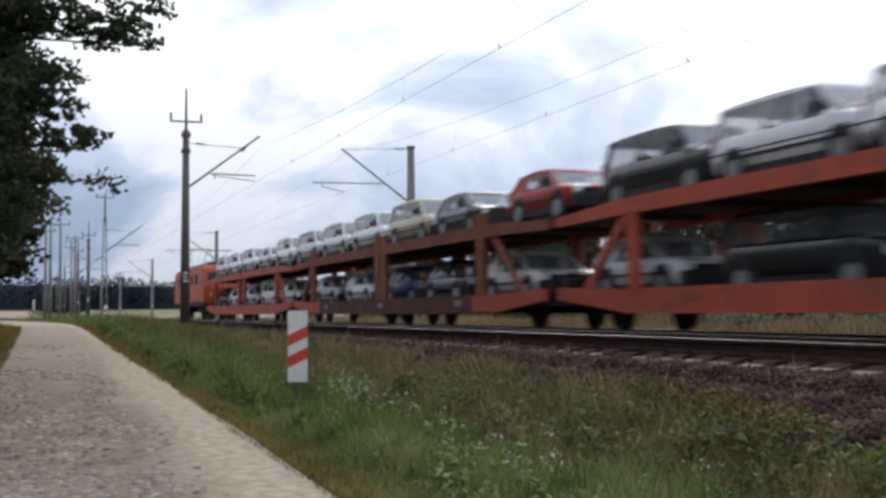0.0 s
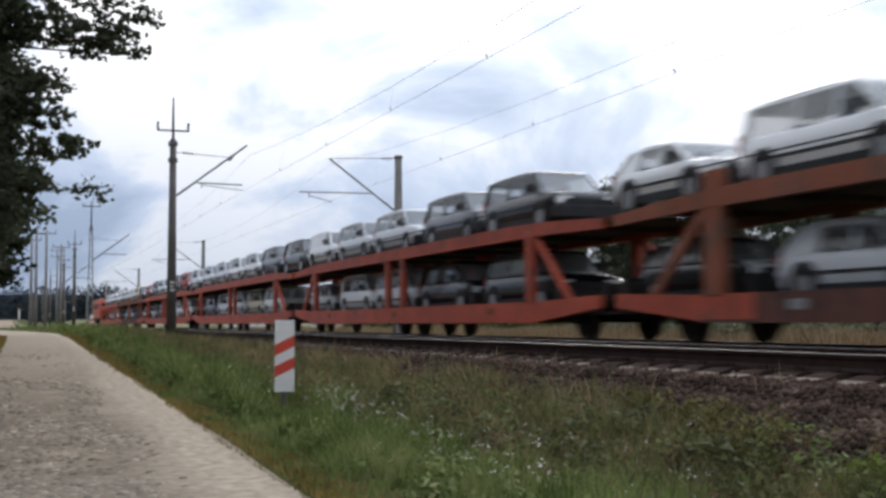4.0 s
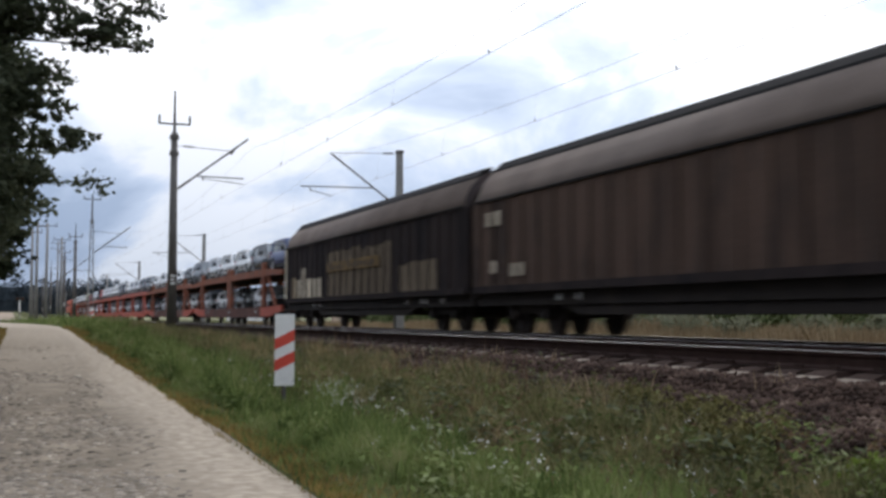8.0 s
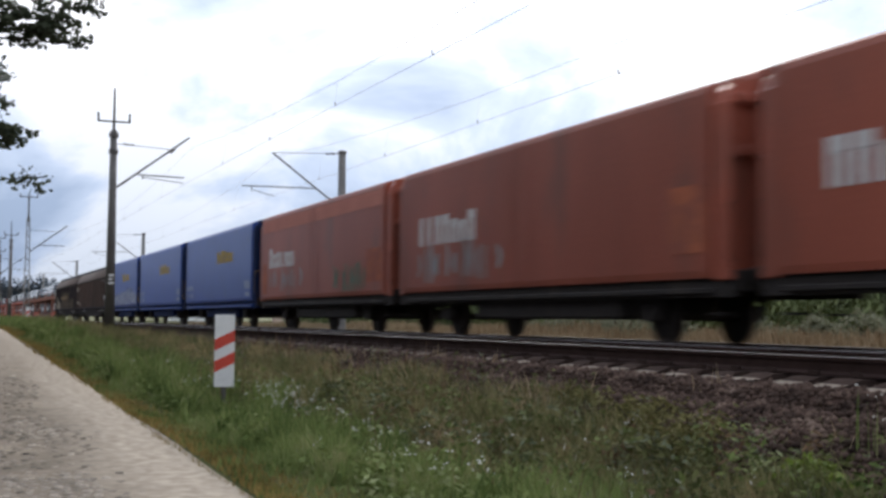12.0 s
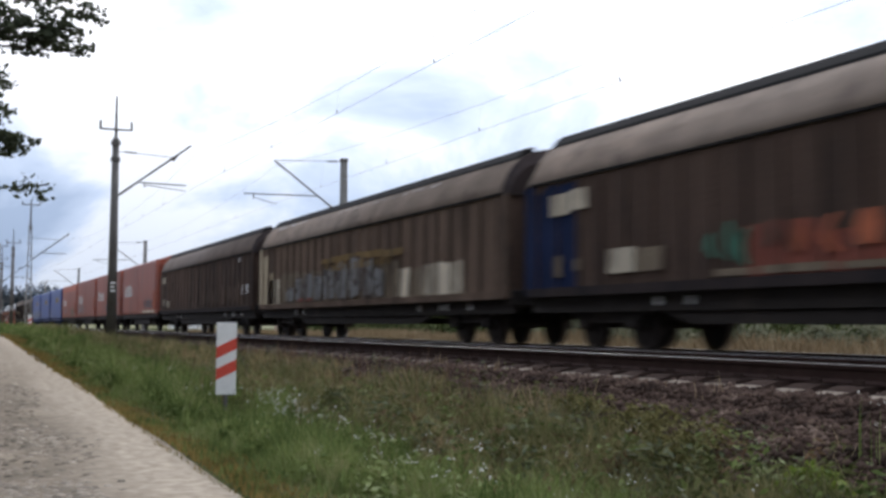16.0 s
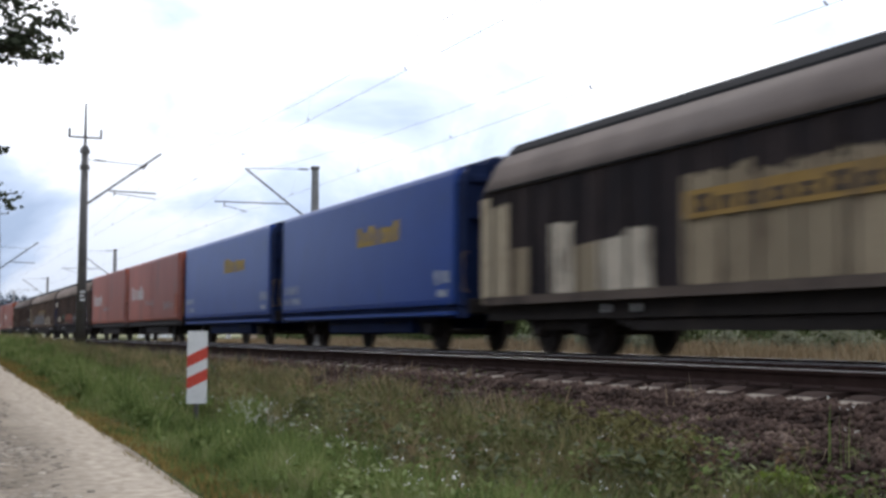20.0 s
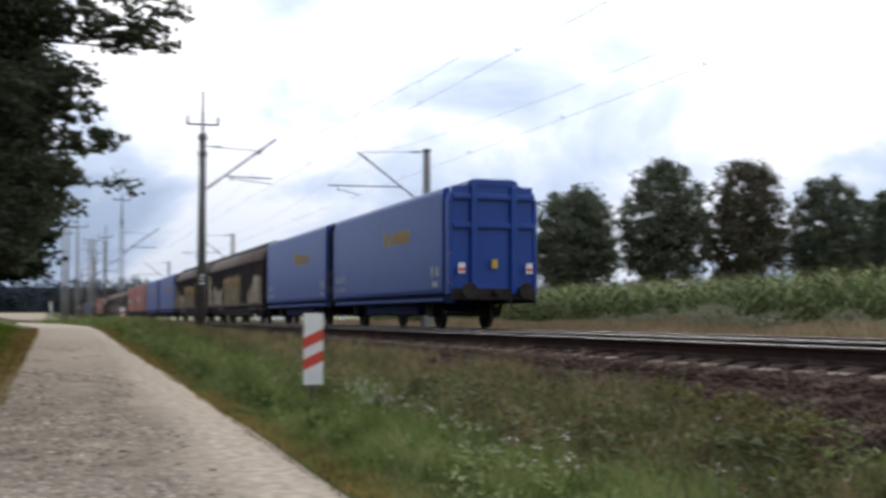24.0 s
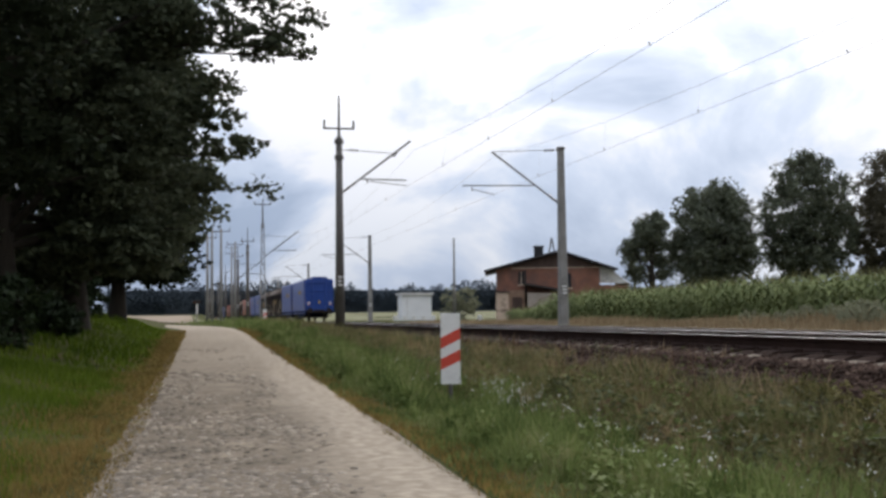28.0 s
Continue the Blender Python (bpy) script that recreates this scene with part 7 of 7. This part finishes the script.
def flowers():
    rng = np.random.default_rng(9)
    spots = [(3.85, 13.8, 0.20, 0.7, 80), (3.7, 11.8, 0.22, 0.8, 22), (3.5, 9.4, 0.26, 0.7, 18), (3.25, 7.5, 0.2, 0.4, 10), (4.2, 7.2, 0.3, 0.5, 12), (5.85, 6.35, 0.07, 0.06, 4), (4.75, 8.6, 0.25, 0.4, 8), (4.4, 9.6, 0.3, 0.5, 10), (3.4, 18, 0.3, 1.5, 12)]
    vs, fs, st, n0 = [], [], [], 0
    for cx, cy, sx, sy, n in spots:
        heads = [(x, y, ground_z(x, y) + rng.uniform(0.24, 0.46)) for x, y in zip(rng.normal(cx, sx, n), rng.normal(cy, sy, n))]
        for x, y, z in [(x + rng.normal(0, 0.018), y + rng.normal(0, 0.018), z + rng.normal(0, 0.012)) for x, y, z in heads for _ in range(3)]:
            r = rng.uniform(0.005, 0.010)
            q = Vector((rng.normal(0, 0.5), rng.normal(0, 0.5) - 0.6, 1)).to_track_quat("Z", "Y")
            ring = [Vector((x, y, z)) + q @ Vector((r * math.cos(1.0472 * i), r * math.sin(1.0472 * i), 0.004 * (i % 2))) for i in range(6)]
            vs += [(x, y, z - 0.006)] + [tuple(p) for p in ring]
            fs += [(n0, n0 + 1 + i, n0 + 1 + (i + 1) % 6) for i in range(6)]
            n0 += 7
            st.append((x, y, z))
    tagged(fast("white_flowers", vs, fs, M_PETAL), "small white wild flowers scattered in the grass", "flowers", kind="stuff")
    st = np.array(st)
    g = np.array([ground_z(a, b) for a, b in st[:, :2]])
    v, f = blades(rng, st[:, 0], st[:, 1], st[:, 2] - g, 0.008 + 0 * g, 0.05, g)
    tagged(fast("flower_stems", v, f, M_GRASS), "thin green flower stems", "flowers", kind="stuff")


def maize():
    rng = np.random.default_rng(10)
    out, tas = [], []
    for row in range(7):
        y = np.arange(6, 74 - row * 0.5, 0.22)
        y = y + rng.uniform(-0.08, 0.08, len(y))
        x = 20.2 + row * 0.72 + rng.uniform(-0.1, 0.1, len(y))
        z = np.array([ground_z(a, b) for a, b in zip(x, y)])
        h = rng.uniform(1.36, 1.72, len(y)) * np.clip((74 - y) / 9, 0.45, 1)
        out.append(blades(rng, x, y, h, 0.045 + 0 * x, 0.05, z))
        for k in range(9):
            u = 0.12 + 0.1 * k
            t = rng.uniform(0, 6.283, len(y))
            L = rng.uniform(0.5, 0.85, len(y)) * (1 - 0.35 * abs(u - 0.5))
            dx, dy = np.cos(t), np.sin(t)
            wx, wy = -dy * 0.045, dx * 0.045
            a0, a1, a2 = (0.0, 0.0), (0.5, 0.22), (1.0, 0.02 - 0.12)
            rows = []
            for (s, up), wide in zip((a0, a1, a2), (0.8, 1.0, 0.15)):
                for sg in (-1, 1):
                    rows.append(np.column_stack([x + dx * L * s + sg * wx * wide, y + dy * L * s + sg * wy * wide, z + h * u + L * up]))
            v = np.stack(rows, 1).reshape(-1, 3)
            b = 6 * np.arange(len(y))[:, None]
            out.append((v, np.concatenate([b + [0, 1, 3], b + [0, 3, 2], b + [2, 3, 5], b + [2, 5, 4]])))
        for k in range(3):
            tas.append(blades(rng, x, y, rng.uniform(0.15, 0.32, len(y)), 0.022 + 0 * x, 0.8, z + h))
    join("maize_field", out, M_MAIZE, "dense green maize field beyond the tracks", "maize")
    join("maize_tassels", tas, M_TASSEL, "straw-yellow tassels over the maize", "maize")
    # the dark inside of the field closes the view between the plants
    ground_sheet("field_soil", [20.0, 24, 30, 45, 90], [4, 20, 40, 55, 74], 0.03, M_EDGE, label="bare brown soil under the maize")


verge_grass()
bank_grass()
dry_grass()
weeds()
flowers()
maize()
make_shrub(5.42, 6.45, 0.28, 0.25, 0.26, "bright yellow-green leafy plant at the foot of the slope", 91, M_LIME, 0.030, 100, 36)
make_shrub(5.45, 8.0, 0.50, 0.42, 0.42, "olive bushy weed on the edge of the stones", 93, M_OLIVE, 0.026, 60, 26)
make_shrub(5.0, 8.25, 0.20, 0.20, 0.36, "withered rust-brown dock plant", 94, M_RUSSET, 0.028, 50, 30)
make_shrub(4.75, 7.35, 0.22, 0.20, 0.30, "grey-green feathery weed in the grass", 95, M_MUGWORT, 0.026, 50, 30)
make_shrub(5.72, 9.1, 0.42, 0.36, 0.34, "olive bushy weed on the edge of the stones", 92, M_OLIVE, 0.026, 60, 26)
make_shrub(5.95, 10.6, 0.34, 0.34, 0.26, "olive bushy weed on the edge of the stones", 96, M_OLIVE, 0.026, 44, 24)


def stubble():
    tagged(ground_sheet("stubble_field", axis([(-300, -20, 12), (-20, 0.6, 2)]), axis([(98, 380, 8)]), 0.05, mat("stubble", (0.300, 0.228, 0.158), 0.95, vary=0.2, scale=0.05, fine=3, bump=0.3), label="pale stubble field beyond the lane trees"))
    ground_sheet("far_field", axis([(0.9, 240, 11)]), axis([(150, 455, 15)]), 0.06, mat("far_pasture", (0.17, 0.165, 0.075), 0.95, vary=0.25, scale=0.03, fine=2, bump=0.3), label="yellow-green field before the forest")


stubble()


# ---- stones ----
def rocks(rng, centres, size):
    """Angular stones: squashed octahedra with shifted corners."""
    n = len(centres)
    base = np.array([(1, 0, 0), (0, 1, 0), (-1, 0, 0), (0, -1, 0), (0, 0, 1), (0, 0, -1)], float)
    v = base[None] * rng.uniform(0.6, 1.3, (n, 6, 1)) + rng.normal(0, 0.22, (n, 6, 3))
    t = rng.uniform(0, 6.283, n)
    c, s = np.cos(t), np.sin(t)
    x, y = v[:, :, 0] * c[:, None] - v[:, :, 1] * s[:, None], v[:, :, 0] * s[:, None] + v[:, :, 1] * c[:, None]
    v = np.stack([x, y, v[:, :, 2] * 0.75], 2) * size[:, None, None] + centres[:, None]
    f = np.array([(0, 1, 4), (1, 2, 4), (2, 3, 4), (3, 0, 4), (1, 0, 5), (2, 1, 5), (3, 2, 5), (0, 3, 5)])
    return v.reshape(-1, 3), (f[None] + 6 * np.arange(n)[:, None, None]).reshape(-1, 3)


def ballast_stones():
    rng = np.random.default_rng(12)
    out = []
    for n, y0, y1, s0 in [(19000, 4, 18, 0.038), (11000, 18, 40, 0.042), (5000, 40, 80, 0.06)]:
        x, y = rng.uniform(5.35, 7.07, n), rng.uniform(y0, y1, n)
        keep = rng.random(n) < np.clip(0.25 + (x - 5.35) / 0.8, 0, 1)
        x, y = x[keep], y[keep]
        z = np.array([bed_z(a, b) for a, b in zip(x, y)]) + rng.uniform(-0.02, 0.015, len(x)) - 0.015 * (x > 6.85)
        out.append(rocks(rng, np.column_stack([x, y, z]), s0 * rng.uniform(0.6, 1.4, len(x))))
    for n, y0, y1 in [(5000, 6, 30), (3500, 30, 60)]:
        x, y = rng.uniform(7.2, 11.0, n), rng.uniform(y0, y1, n)
        keep = np.abs(((y + 6) / 0.6) % 1 - 0.5) < 0.26
        x, y = x[keep], y[keep]
        out.append(rocks(rng, np.column_stack([x, y, np.full(len(x), 0.885)]), 0.04 * rng.uniform(0.6, 1.4, len(x))))
    join("ballast_stones", out, M_STONES, "loose angular brown track stones", "stones")


ballast_stones()

# ---- marker boards, poles, buildings ----
def marker_board(x, y, z_low, group="striped marker boards"):
    """White board with two red slanting stripes on a short post."""
    g = ground_z(x, y)
    r = thing("marker_board", "white roadside marker board with two red slanting stripes", "road sign", (x, y, g), group)
    z0, z1, w = z_low - g, z_low - g + 1.0, 0.138
    part("post", rod(B(), (0, 0.03, -0.3), (0, 0.03, z0 + 0.5), 0.032, 0.03, 10), M_STEEL, r, "dark steel post")
    part("board", box(B(), -w, w, -0.012, 0.012, z0, z1, 0.004), M_WHITE, r)
    part("back_plate", box(B(), -w + 0.01, w - 0.01, 0.0125, 0.02, z0 + 0.01, z1 - 0.01), M_BACKGREY, r)
    for lo in (0.20, 0.50):
        bm = B()
        f = [bm.verts.new(p) for p in ((-w, -0.016, z0 + lo), (w, -0.016, z0 + lo + 0.135), (w, -0.016, z0 + lo + 0.29), (-w, -0.016, z0 + lo + 0.155))]
        b = [bm.verts.new((v.co.x, -0.0125, v.co.z)) for v in f]
        bm.faces.new(f)
        bm.faces.new(b[::-1])
        for i in range(4):
            bm.faces.new((f[i], b[i], b[(i + 1) % 4], f[(i + 1) % 4]))
        bmesh.ops.recalc_face_normals(bm, faces=bm.faces)
        part("stripe", bm, M_RED, r, "red reflective stripe")
    return r


board = marker_board(3.62, 16.45, 0.49)
board.rotation_euler = (0, 0, radians(-10))
marker_board(5.26, 85, 1.07)


def line_pole(x, y, top, arms, label):
    g = ground_z(x, y)
    r = thing("line_pole", label, "pole", (x, y, g), "power line poles")
    part("shaft", rod(B(), (0, 0, -0.3), (0, 0, top - g), 0.15, 0.09, 10), M_CONCRETE, r, smooth=True)
    for k in range(arms):
        z = top - g - 0.25 - 0.7 * k
        a = part("crossarm", rod(B(), (-0.75, 0, z), (0.75, 0, z), 0.04, n=6), M_STEEL, r)
        for sx in (-0.7, 0.7):
            part("insulator", insulator(B(), (sx, 0, z + 0.02), (sx, 0, z + 0.3), 3), M_CERAMIC, a)
    return r


line_pole(2.62, 100, 8.95, 1, "slim pale power pole near the crossing")
line_pole(1.87, 100, 8.9, 1, "slim pale power pole near the crossing")
line_pole(1.50, 100, 8.4, 1, "slim pale power pole near the crossing")
line_pole(4.20, 112, 8.6, 1, "slim pale power pole beyond the crossing")
line_pole(5.2, 150, 10.5, 2, "tall slim power pole beyond the crossing")
line_pole(25.1, 112, 9.0, 0, "bare slim pole beside the house")

M_BRICK = mat("house_brick", (0.27, 0.125, 0.085), 0.9, vary=0.3, scale=0.8, fine=9, bump=0.4, spots=(0.19, 0.105, 0.08), spot_at=0.54, spot_scale=0.9, random_tint=0.12)
M_PLASTER = mat("old_plaster", (0.60, 0.46, 0.35), 0.9, vary=0.2, scale=1.5, fine=20, bump=0.3, spots=(0.22, 0.16, 0.12), spot_at=0.55)
M_CLAY = mat("tan_boards", (0.30, 0.195, 0.135), 0.9, vary=0.3, scale=1.5, fine=14, bump=0.3, spots=(0.16, 0.10, 0.07), spot_at=0.55)
M_PLASTER_GREY = mat("grey_plaster", (0.40, 0.34, 0.29), 0.9, vary=0.2, scale=1.5, fine=20, bump=0.3, spots=(0.24, 0.19, 0.155), spot_at=0.55)
M_BOARD = mat("weathered_boards", (0.085, 0.055, 0.045), 0.9, vary=0.3, scale=2, fine=12, bump=0.3, streak=0.2)
M_TILE = mat("dark_roofing", (0.045, 0.040, 0.040), 0.8, vary=0.3, scale=2, fine=15, bump=0.3)
M_SHEET = mat("grey_sheet", (0.74, 0.72, 0.69), 0.7, vary=0.2, scale=1, fine=10, bump=0.2, spots=(0.42, 0.39, 0.36), spot_at=0.58)
M_DARK = mat("dark_opening", (0.015, 0.015, 0.017), 0.5, bump=0.0)


def house():
    r = thing("house", "old red-brown brick house with low dark gable roof", "house", (0, 0, 0))
    x0, x1, y0, y1, g, eave, ridge, xm = 25.0, 33.6, 95, 106, 0.9, 5.25, 6.75, 30.3
    bm = B()
    prof = [(x0, g), (x0, eave), (xm, ridge - 0.15), (x1, eave + 0.25), (x1, g)]
    part("wall", sweep(bm, prof, y0, y1), M_BRICK, r)
    for a, b, za, zb in ((x0 - 1.0, xm, eave - 0.12, ridge), (xm, x1 + 1.5, ridge, eave - 0.1)):
        t = 0.10
        part("roof_slope", sweep(B(), [(a, za), (b, zb), (b, zb + t), (a, za + t)], y0 - 0.7, y1 + 0.7), M_TILE, r)
        part("verge_board", sweep(B(), [(a, za - 0.07), (b, zb - 0.07), (b, zb), (a, za)], y0 - 0.72, y0 - 0.66), M_TILE, r)
    part("gable_cladding", sweep(B(), [(26.4, 5.40), (33.55, 5.44), (33.55, 5.56), (xm, ridge - 0.16), (26.4, 5.62)], y0 - 0.06, y0 - 0.002), M_BOARD, r, "dark weathered gable boards")
    part("gable_ledge", box(B(), 26.3, 33.6, y0 - 0.12, y0 - 0.061, 5.34, 5.42), M_PLASTER, r)
    ch = part("chimney", box(B(), 28.3, 29.1, 99, 100, 6.0, 7.4, 0.03), M_DARK, r, "dark chimney")
    part("chimney_cap", box(B(), 28.24, 29.16, 98.94, 100.06, 7.4, 7.48), M_TILE, ch)
    fr = rod(B(), (29.5, 98, 6.3), (29.8, 98, 8.1), 0.06)
    rod(fr, (30.1, 98, 6.5), (29.8, 98, 8.1), 0.06)
    part("roof_frame", fr, M_STEEL, r, "small steel frame on the roof")
    for xc, zc, w, h in ((27.1, 4.55, 0.5, 1.1), (30.9, 4.3, 0.7, 1.2)):
        wn = part("window", box(B(), xc - w / 2, xc + w / 2, y0 - 0.03, y0 + 0.1, zc - h / 2, zc + h / 2), M_DARK, r, "dark window")
        part("window_frame", box(B(), xc - 0.03, xc + 0.03, y0 - 0.05, y0 - 0.031, zc - h / 2, zc + h / 2), M_PLASTER, wn)
        part("window_sill", box(B(), xc - w / 2 - 0.1, xc + w / 2 + 0.1, y0 - 0.12, y0 - 0.001, zc - h / 2 - 0.1, zc - h / 2), M_PLASTER, wn)
    part("porch", box(B(), x0 - 0.05, x0 + 1.0, y0 - 1.6, y0 - 0.01, g, 3.35), M_PLASTER, r, "pale plastered porch")
    part("porch_roof", box(B(), x0 - 0.15, x0 + 1.1, y0 - 1.75, y0 - 0.01, 3.35, 3.45), M_TILE, r)
    part("porch_wall", box(B(), x0 + 1.01, x0 + 2.35, y0 - 1.5, y0 - 0.01, g, 3.5), M_CLAY, r, "tan boarded porch wall")
    part("porch_door", box(B(), x0 + 1.3, x0 + 2.1, y0 - 1.56, y0 - 1.501, g, 2.95), M_BOARD, r, "brown plank door")
    part("drain_pipe", rod(B(), (x0 + 2.45, y0 - 0.1, g), (x0 + 2.45, y0 - 0.1, 5.2), 0.07, n=6), M_TILE, r)
    part("annex_wall", box(B(), x0 + 2.55, x0 + 5.6, y0 - 2.4, y0 - 0.01, g, 3.25), M_PLASTER_GREY, r, "grey plastered annex")
    part("annex_roof", sweep(B(), [(x0 + 2.3, 3.95), (x0 + 6.0, 3.3), (x0 + 6.0, 3.42), (x0 + 2.3, 4.1)], y0 - 2.7, y0 - 0.05), M_TILE, r)
    part("lean_to", slab(B(), [(y0 + 0.5, 3.9), (y0 + 0.5, g), (y1 - 2, g), (y1 - 2, 3.9)], x1 + 0.01, x1 + 2.4), M_BRICK, r)
    part("gable_sheet", sweep(B(), [(x1 + 0.02, 4.05), (x1 + 0.02, 5.45), (x1 + 1.1, 5.2), (x1 + 2.3, 4.05)], y0 + 0.40, y0 + 0.48), M_SHEET, r, "pale sheet cladding")
    part("lean_to_roof", sweep(B(), [(x1 - 0.1, 5.0), (x1 + 1.0, 5.0), (x1 + 2.6, 3.85), (x1 + 2.6, 3.95), (x1 + 1.05, 5.12), (x1 - 0.1, 5.12)], y0 + 0.3, y1 - 1.8), M_SHEET, r, "pale sheet roofing")
    turn = Matrix.Rotation(radians(-15), 3, "Z")
    r.rotation_euler = (0, 0, radians(-15))
    r.location = Vector((29.5, 95, 0)) - turn @ Vector((29.5, 95, 0))
    return r


house()


def hut():
    r = thing("crossing_hut", "small white flat-roofed hut by the level crossing", "hut", (0, 0, 0))
    x0, x1, y0, y1, g = 23.2, 26.5, 130, 133, 0.9
    part("wall", box(B(), x0, x1, y0, y1, g, 3.85), mat("hut_white", (0.87, 0.87, 0.86), 0.8, vary=0.06, scale=1, fine=10, bump=0.1), r)
    part("roof", box(B(), x0 - 0.2, x1 + 0.2, y0 - 0.25, y1 + 0.2, 3.85, 4.1), M_SHEET, r)
    part("door", box(B(), x1 - 0.02, x1 + 0.03, y0 + 1, y0 + 1.9, g, 2.9), M_SHEET, r)
    part("seam", box(B(), x0 + 0.5, x0 + 0.56, y0 - 0.02, y0 - 0.001, g, 3.8), M_SHEET, r)
    return r


hut()
stone = thing("kerb_stone", "white painted guide stone by the crossing", "stone", (22.0, 122, ground_z(22, 122)), "white guide stones")
part("block", box(B(), -0.2, 0.2, -0.2, 0.2, -0.1, 0.55, 0.06), M_WHITE, stone)
for k, (x, y) in enumerate([(22.8, 121), (23.6, 120), (24.4, 119), (25.2, 118), (26.0, 117), (27.6, 112), (21.2, 123)]):
    copy_thing(stone, pose(x, y, ground_z(x, y)))


def crossing_signal(x, y):
    g = ground_z(x, y)
    r = thing("crossing_signal", "small white post with dark red signal head", "signal", (x, y, g))
    part("footing", rod(B(), (0, 0, -0.2), (0, 0, 0.75), 0.035, n=8), M_CONCRETE, r, "grey concrete foot")
    part("post", rod(B(), (0, 0, 0.75), (0, 0, 1.62), 0.07, n=8), M_WHITE, r)
    hd = part("signal_head", box(B(), -0.34, 0.34, -0.06, 0.06, 1.60, 1.92, 0.03), M_DARK, r)
    for sx in (-0.18, 0.18):
        part("lens", rod(B(), (sx, -0.06, 1.76), (sx, -0.09, 1.76), 0.11, n=12), M_CERAMIC, hd)
    return r


crossing_signal(0.65, 100)


# ---- cobbles of the lane, last ----
def cobble_outline(rnd, r):
    return [(r * rnd.uniform(0.8, 1.15) * math.cos(1.0472 * i), r * rnd.uniform(0.8, 1.15) * math.sin(1.0472 * i)) for i in range(6)]


def cobble_mesh(rnd, r):
    bm = B()
    o = cobble_outline(rnd, r)
    a = [bm.verts.new((x, y, -0.03)) for x, y in o]
    b = [bm.verts.new((x * 0.92, y * 0.92, 0.008)) for x, y in o]
    c = [bm.verts.new((x * 0.6, y * 0.6, 0.02)) for x, y in o]
    for p, q in ((a, b), (b, c)):
        for i in range(6):
            bm.faces.new((p[i], p[(i + 1) % 6], q[(i + 1) % 6], q[i]))
    bm.faces.new(c)
    me = bpy.data.meshes.new("cobble")
    bm.to_mesh(me)
    bm.free()
    me.materials.append(M_COBBLE)
    return me


def lane_cobbles():
    rnd = random.Random(17)
    meshes = [cobble_mesh(rnd, rnd.uniform(0.034, 0.056)) for _ in range(12)]
    spots = []
    y = -4.0
    row = 0
    while y < 46:
        step = 0.098 if y < 22 else 0.15
        x = -1.5 + (row % 2) * step / 2
        while x < 1.5:
            px, py = path_x(y) + x + rnd.uniform(-0.022, 0.022), y + rnd.uniform(-0.022, 0.022)
            sandy = 0.9 * noise.noise((px * 0.9, py * 0.4, 3)) + min(1.2, max(0, x - 0.15) * 1.5) + (0.2 if x < -1.3 else 0) - 0.42
            if rnd.random() > 0.5 + sandy + max(0, y - 11) * 0.045 and px < lane_right(y) - 0.3:
                spots.append((px, py, along(py) + 0.024 - 0.02 * (x / 1.6) ** 2 + rnd.uniform(-0.010, 0.004), step / 0.098))
            x += step
        y += step * 0.92
        row += 1
    near = [i for i, q in enumerate(spots) if q[1] > 9.2][:300]
    chosen = set(near)
    for i in near:
        x, y, z, s = spots[i]
        ob = new("cobble", meshes[rnd.randrange(12)])
        ob.parent, ob.location, ob.rotation_euler = path, (x, y, z), (rnd.uniform(-0.08, 0.08), rnd.uniform(-0.08, 0.08), rnd.uniform(0, 6.28))
    vs, fs, n0 = [], [], 0
    for i, (x, y, z, s) in enumerate(spots):
        if i in chosen:
            continue
        o = cobble_outline(rnd, rnd.uniform(0.034, 0.056) * s)
        tx, ty = rnd.uniform(-0.08, 0.08), rnd.uniform(-0.08, 0.08)
        for k, h in ((1.0, -0.02), (0.9, 0.009), (0.55, 0.02)):
            vs += [(x + a * k, y + b * k, z + h + (a * tx + b * ty) * k) for a, b in o]
        for j in (0, 6):
            fs += [(n0 + j + k, n0 + j + (k + 1) % 6, n0 + j + 6 + (k + 1) % 6, n0 + j + 6 + k) for k in range(6)]
        fs += [(n0 + 12, n0 + 13, n0 + 14, n0 + 15), (n0 + 12, n0 + 15, n0 + 16, n0 + 17)]
        n0 += 18
    tagged(fast("lane_cobbles", vs, fs, M_COBBLES, path), "worn grey cobbles sunk in sand", kind="stuff")


lane_cobbles()

motions()
